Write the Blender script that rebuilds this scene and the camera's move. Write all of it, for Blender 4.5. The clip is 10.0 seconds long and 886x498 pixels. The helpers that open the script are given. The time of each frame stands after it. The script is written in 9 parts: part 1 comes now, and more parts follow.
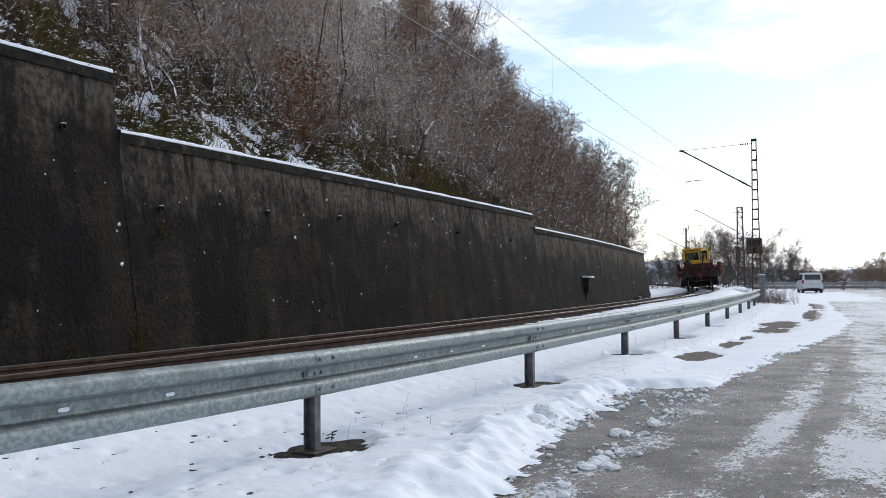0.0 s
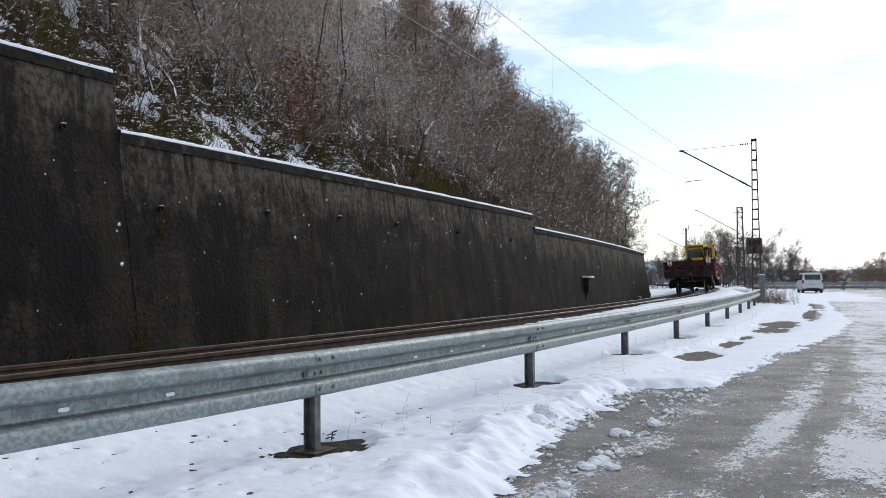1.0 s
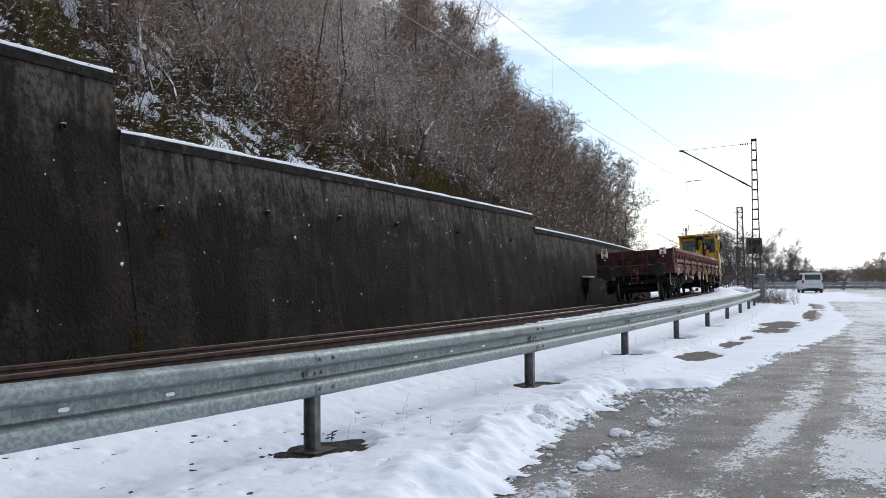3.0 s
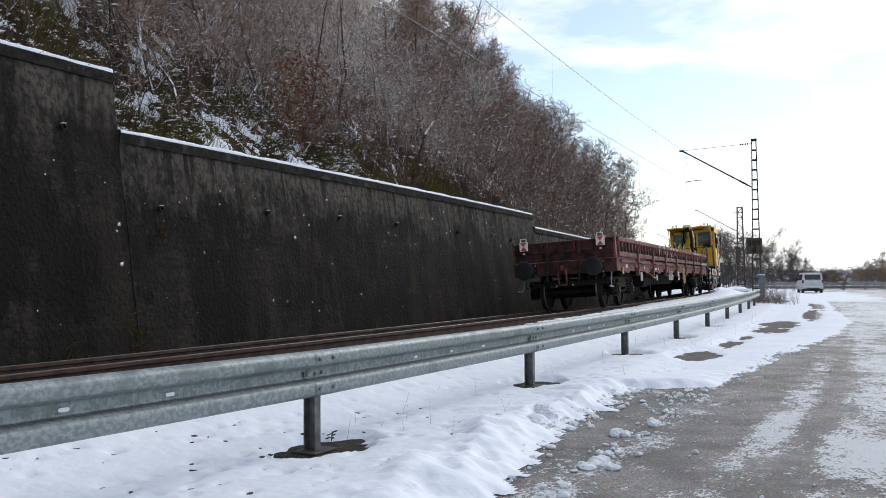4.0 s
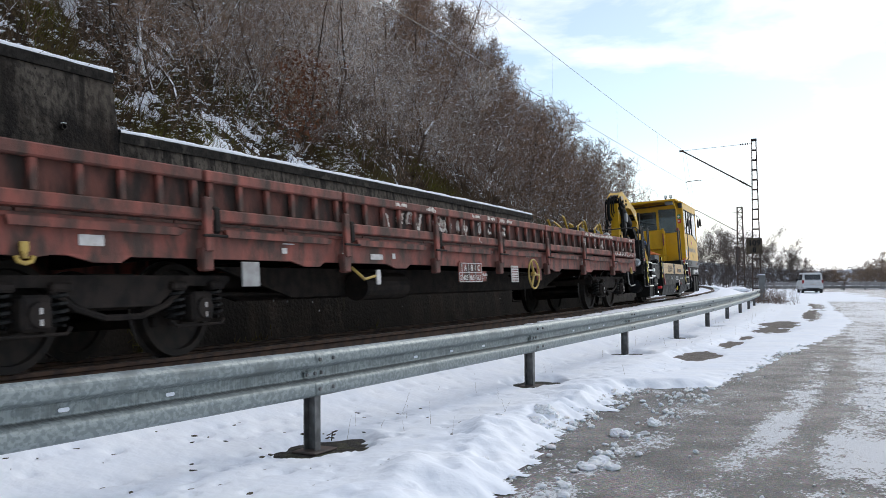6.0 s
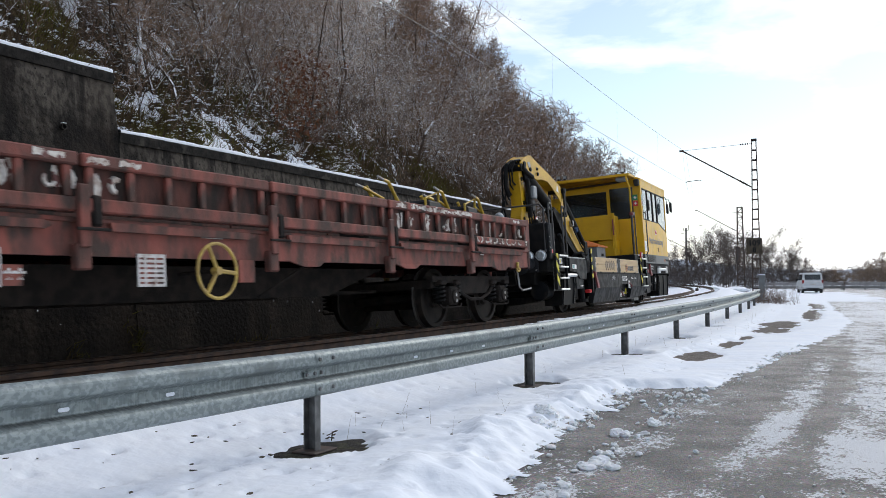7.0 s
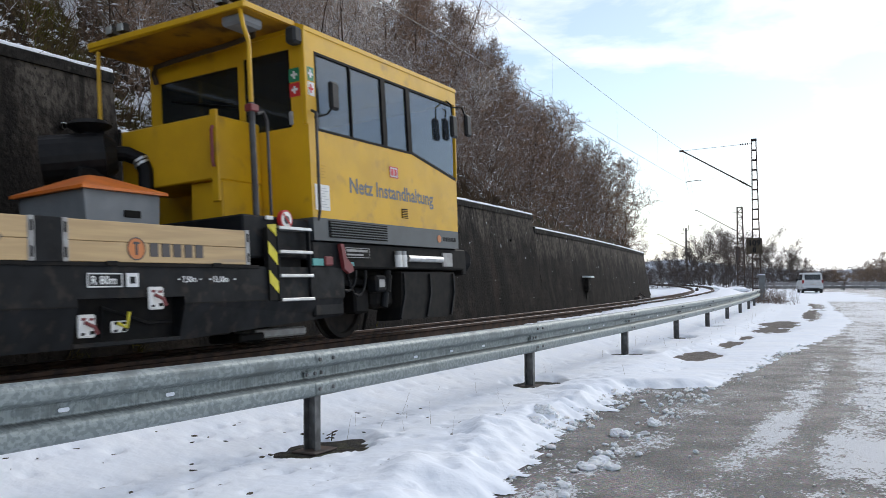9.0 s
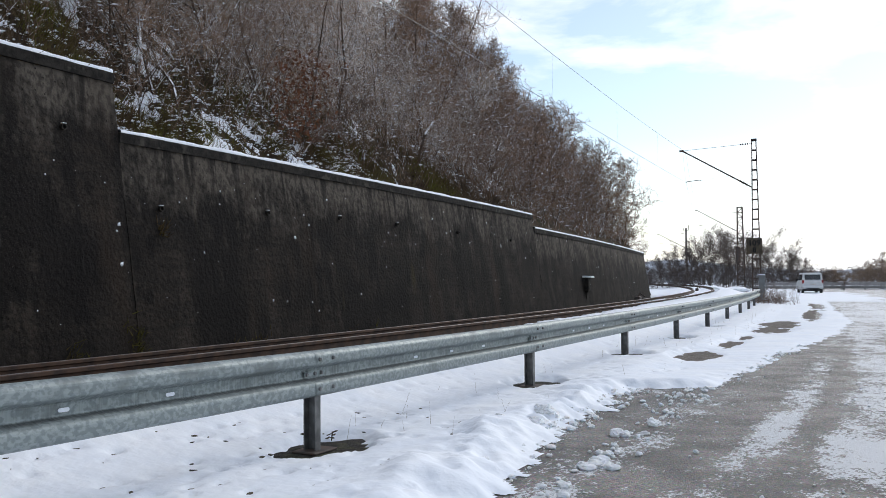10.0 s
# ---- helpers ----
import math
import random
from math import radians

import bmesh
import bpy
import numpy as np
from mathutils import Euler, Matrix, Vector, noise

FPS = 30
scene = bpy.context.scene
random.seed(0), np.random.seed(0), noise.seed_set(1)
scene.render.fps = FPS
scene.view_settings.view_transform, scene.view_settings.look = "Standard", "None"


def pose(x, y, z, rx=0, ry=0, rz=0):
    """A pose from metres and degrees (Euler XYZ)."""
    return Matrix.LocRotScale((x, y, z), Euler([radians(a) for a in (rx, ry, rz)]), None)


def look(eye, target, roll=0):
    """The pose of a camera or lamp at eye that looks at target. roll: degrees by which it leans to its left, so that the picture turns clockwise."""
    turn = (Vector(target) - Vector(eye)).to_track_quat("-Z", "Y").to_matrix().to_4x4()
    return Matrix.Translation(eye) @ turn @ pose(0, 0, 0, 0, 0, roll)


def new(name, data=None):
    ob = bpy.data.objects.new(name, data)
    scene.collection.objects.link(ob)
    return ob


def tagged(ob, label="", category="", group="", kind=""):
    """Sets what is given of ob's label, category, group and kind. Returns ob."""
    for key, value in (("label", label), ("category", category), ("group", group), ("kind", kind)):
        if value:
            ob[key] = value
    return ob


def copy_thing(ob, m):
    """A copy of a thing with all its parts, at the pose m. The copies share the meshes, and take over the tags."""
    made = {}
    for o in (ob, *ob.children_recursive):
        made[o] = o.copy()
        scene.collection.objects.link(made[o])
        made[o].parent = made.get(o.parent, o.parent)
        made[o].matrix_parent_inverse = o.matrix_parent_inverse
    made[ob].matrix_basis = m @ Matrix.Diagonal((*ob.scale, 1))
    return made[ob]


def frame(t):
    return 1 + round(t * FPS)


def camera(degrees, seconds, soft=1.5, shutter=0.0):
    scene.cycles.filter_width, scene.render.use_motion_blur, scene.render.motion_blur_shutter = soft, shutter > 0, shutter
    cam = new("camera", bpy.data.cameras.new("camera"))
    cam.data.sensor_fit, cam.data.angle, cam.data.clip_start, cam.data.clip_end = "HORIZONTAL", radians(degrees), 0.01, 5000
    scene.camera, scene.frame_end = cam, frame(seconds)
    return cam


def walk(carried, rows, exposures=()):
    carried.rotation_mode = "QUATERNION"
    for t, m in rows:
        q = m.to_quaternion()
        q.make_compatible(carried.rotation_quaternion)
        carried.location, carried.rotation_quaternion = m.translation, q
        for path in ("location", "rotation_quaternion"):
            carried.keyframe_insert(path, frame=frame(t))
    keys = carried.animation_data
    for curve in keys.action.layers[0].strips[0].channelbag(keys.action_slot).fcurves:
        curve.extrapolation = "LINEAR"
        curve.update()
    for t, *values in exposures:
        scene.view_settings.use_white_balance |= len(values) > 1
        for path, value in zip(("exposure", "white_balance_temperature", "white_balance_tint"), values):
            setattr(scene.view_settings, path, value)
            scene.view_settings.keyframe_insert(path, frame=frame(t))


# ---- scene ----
# camera: a still stand beside the road, eye 1.19 m above it
EYE = Vector((0.0, 0.0, 1.1945))
cam = camera(55.107, 10.0, soft=0.7, shutter=0.12)
VIEW = look(EYE, EYE + Vector((0, math.cos(0.0378), math.sin(0.0378))), -0.487)
walk(cam, [(0.0, VIEW), (10.0, VIEW)], exposures=[(0.0, 0.35, 6500, 10), (10.0, 0.35, 6500, 10)])

# light: thin bright cloud with blue gaps, low hazy sun ahead and to the right
SUN_AZ, SUN_EL = 40.0, 31.0
world = bpy.data.worlds.new("sky")
scene.world = world
world.use_nodes = True
wn, wl = world.node_tree.nodes, world.node_tree.links
sky = wn.new("ShaderNodeTexSky")
sky.sky_type, sky.sun_disc = "NISHITA", False
sky.sun_elevation, sky.sun_rotation = radians(SUN_EL), radians(SUN_AZ)
sky.dust_density = 0.25
coord = wn.new("ShaderNodeTexCoord")
stretch = wn.new("ShaderNodeMapping")
stretch.inputs["Scale"].default_value = (1.0, 1.0, 3.2)
stretch.inputs["Rotation"].default_value = (0, 0, radians(-12))
stretch.inputs["Location"].default_value = (0.35, 0.1, 0.3)
cloud = wn.new("ShaderNodeTexNoise")
cloud.inputs["Scale"].default_value, cloud.inputs["Detail"].default_value = 3.4, 9.0
cloud.inputs["Roughness"].default_value, cloud.inputs["Distortion"].default_value = 0.55, 0.3
ramp = wn.new("ShaderNodeValToRGB")
ramp.color_ramp.elements[0].position, ramp.color_ramp.elements[1].position = 0.47, 0.68
gain = wn.new("ShaderNodeVectorMath")
gain.operation = "SCALE"
gain.inputs["Scale"].default_value = 0.115
mix = wn.new("ShaderNodeMix")
mix.data_type = "RGBA"
floor_mix = wn.new("ShaderNodeMapRange")
floor_mix.inputs[3].default_value, floor_mix.inputs[4].default_value = 0.12, 1.0
wl.new(coord.outputs["Generated"], stretch.inputs["Vector"])
wl.new(stretch.outputs["Vector"], cloud.inputs["Vector"])
wl.new(cloud.outputs["Fac"], ramp.inputs["Fac"])
wl.new(ramp.outputs["Color"], floor_mix.inputs[0])
wl.new(sky.outputs["Color"], gain.inputs[0])
wl.new(gain.outputs["Vector"], mix.inputs[6])
to_sun = wn.new("ShaderNodeVectorMath")
to_sun.operation = "DOT_PRODUCT"
to_sun.inputs[1].default_value = (math.sin(radians(SUN_AZ)) * math.cos(radians(SUN_EL)), math.cos(radians(SUN_AZ)) * math.cos(radians(SUN_EL)), math.sin(radians(SUN_EL)))
glow = wn.new("ShaderNodeMapRange")
glow.inputs[1].default_value, glow.inputs[2].default_value = -0.9, 1.0
glow.inputs[3].default_value, glow.inputs[4].default_value = 0.60, 1.16
cloud_light = wn.new("ShaderNodeVectorMath")
cloud_light.operation = "SCALE"
cloud_light.inputs[0].default_value = (1.0, 1.005, 1.01)
wl.new(coord.outputs["Generated"], to_sun.inputs[0])
wl.new(to_sun.outputs["Value"], glow.inputs[0])
wl.new(glow.outputs[0], cloud_light.inputs["Scale"])
wl.new(cloud_light.outputs["Vector"], mix.inputs[7])
up = wn.new("ShaderNodeSeparateXYZ")
wl.new(coord.outputs["Generated"], up.inputs[0])
veil = wn.new("ShaderNodeMapRange")
veil.inputs[1].default_value, veil.inputs[2].default_value = 0.0, 0.16
veil.inputs[3].default_value, veil.inputs[4].default_value = 0.6, 0.0
wl.new(up.outputs["Z"], veil.inputs[0])
thick = wn.new("ShaderNodeMath")
thick.use_clamp = True
wl.new(floor_mix.outputs[0], thick.inputs[0])
wl.new(veil.outputs[0], thick.inputs[1])
wl.new(thick.outputs[0], mix.inputs[0])
bg = wn["Background"]
bg.inputs["Strength"].default_value = 1.0
wl.new(mix.outputs[2], bg.inputs["Color"])

sun_data = bpy.data.lights.new("sun", "SUN")
sun_data.energy, sun_data.angle, sun_data.color = 1.1, radians(28), (1.0, 0.95, 0.88)
sun = new("sun", sun_data)
az, el = radians(SUN_AZ), radians(SUN_EL)
sun.matrix_world = look((0, 0, 60), Vector((0, 0, 60)) - Vector((math.sin(az) * math.cos(el), math.cos(az) * math.cos(el), math.sin(el))))

# the track's plan: an arc of 324.6 m radius that bends away to the left
TH, RAD, DC = radians(28.846), 324.6, 7.078
RAIL_Z, CANT = 0.430, 0.058
AHEAD = Vector((math.sin(TH), math.cos(TH), 0))
LEFT = Vector((-math.cos(TH), math.sin(TH), 0))
HUB = LEFT * (DC + RAD)


def at(s, o=0.0, z=0.0):
    """The point s metres along the track, o metres to its left, at height z."""
    s, o, z = float(s), float(o), float(z)
    a = s / RAD
    return HUB + (RAD - o) * (AHEAD * math.sin(a) - LEFT * math.cos(a)) + Vector((0, 0, z))


def set_at(s, o=0.0, z=0.0, turn=0.0):
    """A pose there: x along the track, y to its left, z up."""
    a = float(s) / RAD
    x = AHEAD * math.cos(a) + LEFT * math.sin(a)
    y = Vector((0, 0, 1)).cross(x)
    m = Matrix((x, y, Vector((0, 0, 1)))).transposed().to_4x4()
    return Matrix.Translation(at(s, o, z)) @ m @ pose(0, 0, 0, 0, 0, turn)


def plan_np(s, o):
    a = s / RAD
    x = HUB.x + (RAD - o) * (AHEAD.x * np.sin(a) - LEFT.x * np.cos(a))
    y = HUB.y + (RAD - o) * (AHEAD.y * np.sin(a) - LEFT.y * np.cos(a))
    return x, y


# ---- materials ----
def mat(name, color, rough=0.7, metal=0.0, color2=None, scale=4.0, detail=6.0, spread=(0.35, 0.65), bump=0.0, bump_scale=60.0,
        vary=0.0, stretch=(1, 1, 1), grime=None, grime_scale=1.5, grime_at=(0.55, 0.72), coat=0.0, snow=None, rough2=None, spec=0.5):
    """A node material: two colours mixed by noise, a layer of grime, fine relief, snow that lies on upward faces."""
    m = bpy.data.materials.new(name)
    m.use_nodes = True
    n, l = m.node_tree.nodes, m.node_tree.links
    b = n["Principled BSDF"]
    b.inputs["Roughness"].default_value, b.inputs["Metallic"].default_value = rough, metal
    b.inputs["Specular IOR Level"].default_value = spec
    b.inputs["Coat Weight"].default_value = coat
    tc = n.new("ShaderNodeTexCoord")
    mp = n.new("ShaderNodeMapping")
    mp.inputs["Scale"].default_value = stretch
    l.new(tc.outputs["Object"], mp.inputs["Vector"])

    def noise_fac(sc, det, lo, hi, use_map=True):
        t = n.new("ShaderNodeTexNoise")
        t.inputs["Scale"].default_value, t.inputs["Detail"].default_value = sc, det
        l.new((mp if use_map else tc).outputs["Vector" if use_map else "Object"], t.inputs["Vector"])
        r = n.new("ShaderNodeMapRange")
        r.interpolation_type = "SMOOTHSTEP"
        r.inputs[1].default_value, r.inputs[2].default_value = lo, hi
        l.new(t.outputs["Fac"], r.inputs[0])
        return r.outputs[0]

    def blend(fac, a, c):
        x = n.new("ShaderNodeMix")
        x.data_type = "RGBA"
        l.new(fac, x.inputs[0])
        if isinstance(a, tuple):
            x.inputs[6].default_value = (*a, 1)
        else:
            l.new(a, x.inputs[6])
        x.inputs[7].default_value = (*c, 1)
        return x.outputs[2]

    c2 = color2 or tuple(v * 0.8 for v in color)
    out = blend(noise_fac(scale, detail, *spread), tuple(color), tuple(c2))
    if vary:
        info = n.new("ShaderNodeObjectInfo")
        hsv = n.new("ShaderNodeHueSaturation")
        r = n.new("ShaderNodeMapRange")
        r.inputs[3].default_value, r.inputs[4].default_value = 1 - vary, 1 + vary
        l.new(info.outputs["Random"], r.inputs[0])
        l.new(r.outputs[0], hsv.inputs["Value"])
        l.new(out, hsv.inputs["Color"])
        out = hsv.outputs["Color"]
    if grime:
        g = noise_fac(grime_scale, 8.0, *grime_at)
        out = blend(g, out, tuple(grime))
    if snow:
        geo = n.new("ShaderNodeNewGeometry")
        sep = n.new("ShaderNodeSeparateXYZ")
        l.new(geo.outputs["Normal"], sep.inputs[0])
        up = n.new("ShaderNodeMapRange")
        up.interpolation_type = "SMOOTHSTEP"
        up.inputs[1].default_value, up.inputs[2].default_value = snow[0], snow[0] + 0.3
        l.new(sep.outputs["Z"], up.inputs[0])
        k = n.new("ShaderNodeMath")
        k.operation = "MULTIPLY"
        l.new(up.outputs[0], k.inputs[0])
        l.new(noise_fac(snow[1], 3.0, snow[2], snow[2] + 0.12, False), k.inputs[1])
        out = blend(k.outputs[0], out, (0.82, 0.84, 0.87))
    l.new(out, b.inputs["Base Color"])
    if rough2 is not None:
        r = n.new("ShaderNodeMapRange")
        r.inputs[3].default_value, r.inputs[4].default_value = rough, rough2
        l.new(noise_fac(scale * 1.7, 4.0, 0.35, 0.65), r.inputs[0])
        l.new(r.outputs[0], b.inputs["Roughness"])
    if bump:
        t = n.new("ShaderNodeTexNoise")
        t.inputs["Scale"].default_value, t.inputs["Detail"].default_value = bump_scale, 5.0
        l.new(mp.outputs["Vector"], t.inputs["Vector"])
        u = n.new("ShaderNodeBump")
        u.inputs["Strength"].default_value, u.inputs["Distance"].default_value = bump, 0.02
        l.new(t.outputs["Fac"], u.inputs["Height"])
        l.new(u.outputs["Normal"], b.inputs["Normal"])
    return m


SNOW = mat("snow", (0.90, 0.93, 0.975), 0.75, color2=(0.85, 0.89, 0.955), scale=1.6, bump=0.35, bump_scale=16.0, spec=0.3)
CLOD_SNOW = mat("loose_snow", (0.93, 0.94, 0.955), 0.8, color2=(0.84, 0.86, 0.89), scale=20.0, bump=0.6, bump_scale=110.0)
CLOD_SNOW.node_tree.nodes["Principled BSDF"].inputs["Subsurface Weight"].default_value = 0.5
CLOD_SNOW.node_tree.nodes["Principled BSDF"].inputs["Subsurface Radius"].default_value = (0.03, 0.035, 0.04)
CLOD_SNOW.node_tree.nodes["Principled BSDF"].inputs["Subsurface Scale"].default_value = 0.5
SOIL = mat("soil", (0.05, 0.042, 0.03), 0.95, color2=(0.09, 0.07, 0.045), scale=14.0, bump=0.8, bump_scale=60.0)
RUST_RAIL = mat("rail_rust", (0.092, 0.054, 0.036), 0.75, color2=(0.046, 0.031, 0.025), scale=7.0, bump=0.12, bump_scale=90.0, spec=0.25)
RAIL_TOP = mat("rail_head", (0.27, 0.235, 0.215), 0.4, 0.8, color2=(0.2, 0.17, 0.16), scale=6.0)
SLEEPER = mat("sleeper_wood", (0.07, 0.05, 0.04), 0.9, color2=(0.12, 0.09, 0.07), scale=8.0, vary=0.25, bump=0.5, bump_scale=50.0, spec=0.15)
BALLAST = mat("ballast", (0.088, 0.070, 0.056), 0.95, color2=(0.03, 0.023, 0.019), scale=26.0, spread=(0.4, 0.6), bump=1.0, bump_scale=30.0, spec=0.15)
def galvanised():
    """Spangled zinc; the trough of the beam shows fine upright ripples and a dark band low down."""
    m = mat("galvanised_steel", (0.285, 0.325, 0.325), 0.48, 0.30, color2=(0.195, 0.228, 0.232), scale=36.0, detail=3.5, spread=(0.43, 0.57), stretch=(0.85, 1, 1),
            grime=(0.150, 0.172, 0.172), grime_scale=5.0, grime_at=(0.50, 0.72), rough2=0.62)
    n, l = m.node_tree.nodes, m.node_tree.links
    tc = n.new("ShaderNodeTexCoord")
    mp = n.new("ShaderNodeMapping")
    mp.inputs["Scale"].default_value = (1.0, 0.15, 0.03)
    l.new(tc.outputs["Object"], mp.inputs["Vector"])
    t = n.new("ShaderNodeTexNoise")
    t.inputs["Scale"].default_value, t.inputs["Detail"].default_value = 55.0, 1.5
    l.new(mp.outputs["Vector"], t.inputs["Vector"])
    z = n.new("ShaderNodeSeparateXYZ")
    l.new(tc.outputs["Object"], z.inputs[0])
    lo, hi = n.new("ShaderNodeMapRange"), n.new("ShaderNodeMapRange")
    lo.inputs[1].default_value, lo.inputs[2].default_value = -0.205, -0.195
    hi.inputs[1].default_value, hi.inputs[2].default_value = -0.105, -0.120
    k = n.new("ShaderNodeMath")
    k.operation = "MULTIPLY"
    for r, i in ((lo, 0), (hi, 1)):
        l.new(z.outputs["Z"], r.inputs[0])
        l.new(r.outputs[0], k.inputs[i])
    h = n.new("ShaderNodeMath")
    h.operation = "MULTIPLY"
    l.new(k.outputs[0], h.inputs[0])
    l.new(t.outputs["Fac"], h.inputs[1])
    b = n["Principled BSDF"]
    clean = b.inputs["Base Color"].links[0].from_socket
    # a darker band with an uneven edge, low in the trough
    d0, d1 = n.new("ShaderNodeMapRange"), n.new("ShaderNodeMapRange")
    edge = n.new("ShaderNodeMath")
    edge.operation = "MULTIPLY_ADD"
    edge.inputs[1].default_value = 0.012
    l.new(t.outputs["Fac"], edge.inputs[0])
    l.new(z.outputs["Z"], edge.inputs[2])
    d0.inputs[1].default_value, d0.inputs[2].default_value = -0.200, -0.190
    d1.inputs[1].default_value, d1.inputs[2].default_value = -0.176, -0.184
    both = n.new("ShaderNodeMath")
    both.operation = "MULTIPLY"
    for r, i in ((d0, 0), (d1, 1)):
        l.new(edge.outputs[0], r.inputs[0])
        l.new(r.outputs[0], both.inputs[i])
    band_part = n.new("ShaderNodeMath")
    band_part.operation = "MULTIPLY"
    band_part.inputs[1].default_value = 0.72
    l.new(both.outputs[0], band_part.inputs[0])
    dark_band = n.new("ShaderNodeMix")
    dark_band.data_type = "RGBA"
    dark_band.inputs[7].default_value = (0.045, 0.047, 0.045, 1)
    l.new(band_part.outputs[0], dark_band.inputs[0])
    l.new(clean, dark_band.inputs[6])
    l.new(dark_band.outputs[2], b.inputs["Base Color"])
    u = n.new("ShaderNodeBump")
    u.inputs["Strength"].default_value, u.inputs["Distance"].default_value = 0.55, 0.012
    l.new(h.outputs[0], u.inputs["Height"])
    l.new(u.outputs["Normal"], b.inputs["Normal"])
    return m


ZINC = galvanised()
POST_ZINC = mat("galvanised_post", (0.20, 0.20, 0.20), 0.5, 0.4, color2=(0.10, 0.10, 0.10), scale=9.0, grime=(0.12, 0.10, 0.08), grime_scale=4.0)
MAST_STEEL = mat("mast_steel", (0.055, 0.048, 0.045), 0.7, 0.2, color2=(0.10, 0.065, 0.05), scale=5.0)
WIRE = mat("copper_wire", (0.10, 0.11, 0.11), 0.5, 0.5)


# ---- mesh helpers ----
def mesh_from(name, bm, material, smooth=False):
    me = bpy.data.meshes.new(name)
    bmesh.ops.recalc_face_normals(bm, faces=bm.faces)
    bm.to_mesh(me)
    bm.free()
    for m in material if isinstance(material, (list, tuple)) else [material]:
        me.materials.append(m)
    if smooth:
        for p in me.polygons:
            p.use_smooth = True
    return me


def part(name, bm, material, parent=None, label="", m=None, smooth=False):
    """Links a bmesh as one mesh object, under a thing or a part."""
    ob = new(name, mesh_from(name, bm, material, smooth))
    if parent is not None:
        ob.parent = parent
    if m is not None:
        ob.matrix_basis = m
    if label:
        ob["label"] = label
    return ob


def empty(name, m=None, parent=None):
    ob = new(name)
    ob.empty_display_size = 0.2
    if parent is not None:
        ob.parent = parent
    if m is not None:
        ob.matrix_basis = m
    return ob


def box(bm, x0, x1, y0, y1, z0, z1, bevel=0.0, m=None):
    """A box between those planes; its edges rounded by bevel."""
    g = bmesh.ops.create_cube(bm, size=1.0)
    vs = g["verts"]
    for v in vs:
        v.co = Vector(((x0 + x1) / 2 + v.co.x * (x1 - x0), (y0 + y1) / 2 + v.co.y * (y1 - y0), (z0 + z1) / 2 + v.co.z * (z1 - z0)))
    if bevel:
        es = list({e for v in vs for e in v.link_edges})
        r = bmesh.ops.bevel(bm, geom=es, offset=bevel, segments=1, affect="EDGES")
        vs = list({v for f in r["faces"] for v in f.verts} | {v for v in vs if v.is_valid})
    if m is not None:
        bmesh.ops.transform(bm, matrix=m, verts=vs)
    return bm


def bx(*a, bevel=0.0, m=None):
    return box(bmesh.new(), *a, bevel=bevel, m=m)


def cyl(bm, a, b, r0, r1=None, n=12, caps=True):
    """A round bar from a to b."""
    a, b = Vector(a), Vector(b)
    r1 = r0 if r1 is None else r1
    q = (b - a).to_track_quat("Z", "Y").to_matrix()
    ring = [[], []]
    for k, (c, r) in enumerate(((a, r0), (b, r1))):
        for i in range(n):
            t = 2 * math.pi * i / n
            ring[k].append(bm.verts.new(c + q @ Vector((math.cos(t) * r, math.sin(t) * r, 0))))
    for i in range(n):
        j = (i + 1) % n
        bm.faces.new((ring[0][i], ring[0][j], ring[1][j], ring[1][i]))
    if caps:
        bm.faces.new(ring[0][::-1])
        bm.faces.new(ring[1])
    return bm


def rod(points, r, n=8, bm=None):
    """A bent bar through the points, with mitred joints."""
    bm = bm or bmesh.new()
    pts = [Vector(p) for p in points]
    rings, side = [], None
    for i, p in enumerate(pts):
        d = ((pts[min(i + 1, len(pts) - 1)] - p).normalized() + (p - pts[max(i - 1, 0)]).normalized()).normalized()
        if side is None:
            side = d.orthogonal().normalized()
        side = (side - d * side.dot(d)).normalized()
        up = d.cross(side)
        rings.append([bm.verts.new(p + (side * math.cos(2 * math.pi * k / n) + up * math.sin(2 * math.pi * k / n)) * r) for k in range(n)])
    for a, b in zip(rings, rings[1:]):
        for k in range(n):
            j = (k + 1) % n
            bm.faces.new((a[k], a[j], b[j], b[k]))
    bm.faces.new(rings[0][::-1])
    bm.faces.new(rings[-1])
    return bm


def prism(bm, outline, y0, y1, axis="y", m=None):
    """An outline in x and z, drawn out from y0 to y1 (axis x: an outline in y and z)."""
    def put(u, v, w):
        return Vector((u, w, v)) if axis == "y" else (Vector((w, u, v)) if axis == "x" else Vector((u, v, w)))
    a = [bm.verts.new(put(u, v, y0)) for u, v in outline]
    b = [bm.verts.new(put(u, v, y1)) for u, v in outline]
    bm.faces.new(a[::-1])
    bm.faces.new(b)
    for i in range(len(a)):
        j = (i + 1) % len(a)
        bm.faces.new((a[i], a[j], b[j], b[i]))
    if m is not None:
        bmesh.ops.transform(bm, matrix=m, verts=a + b)
    return bm


def sweep(profile, stations, closed=True, bm=None, jitter=None):
    """A profile of (o, z) points drawn along the track through the stations s."""
    bm = bm or bmesh.new()
    rows = []
    for s in stations:
        row = []
        for i, (o, z) in enumerate(profile):
            dz = jitter(s, i) if jitter else 0.0
            row.append(bm.verts.new(at(s, o, z + dz)))
        rows.append(row)
    n = len(profile)
    for a, b in zip(rows, rows[1:]):
        for i in range(n if closed else n - 1):
            j = (i + 1) % n
            bm.faces.new((a[i], a[j], b[j], b[i]))
    if closed:
        bm.faces.new(rows[0][::-1])
        bm.faces.new(rows[-1])
    return bm


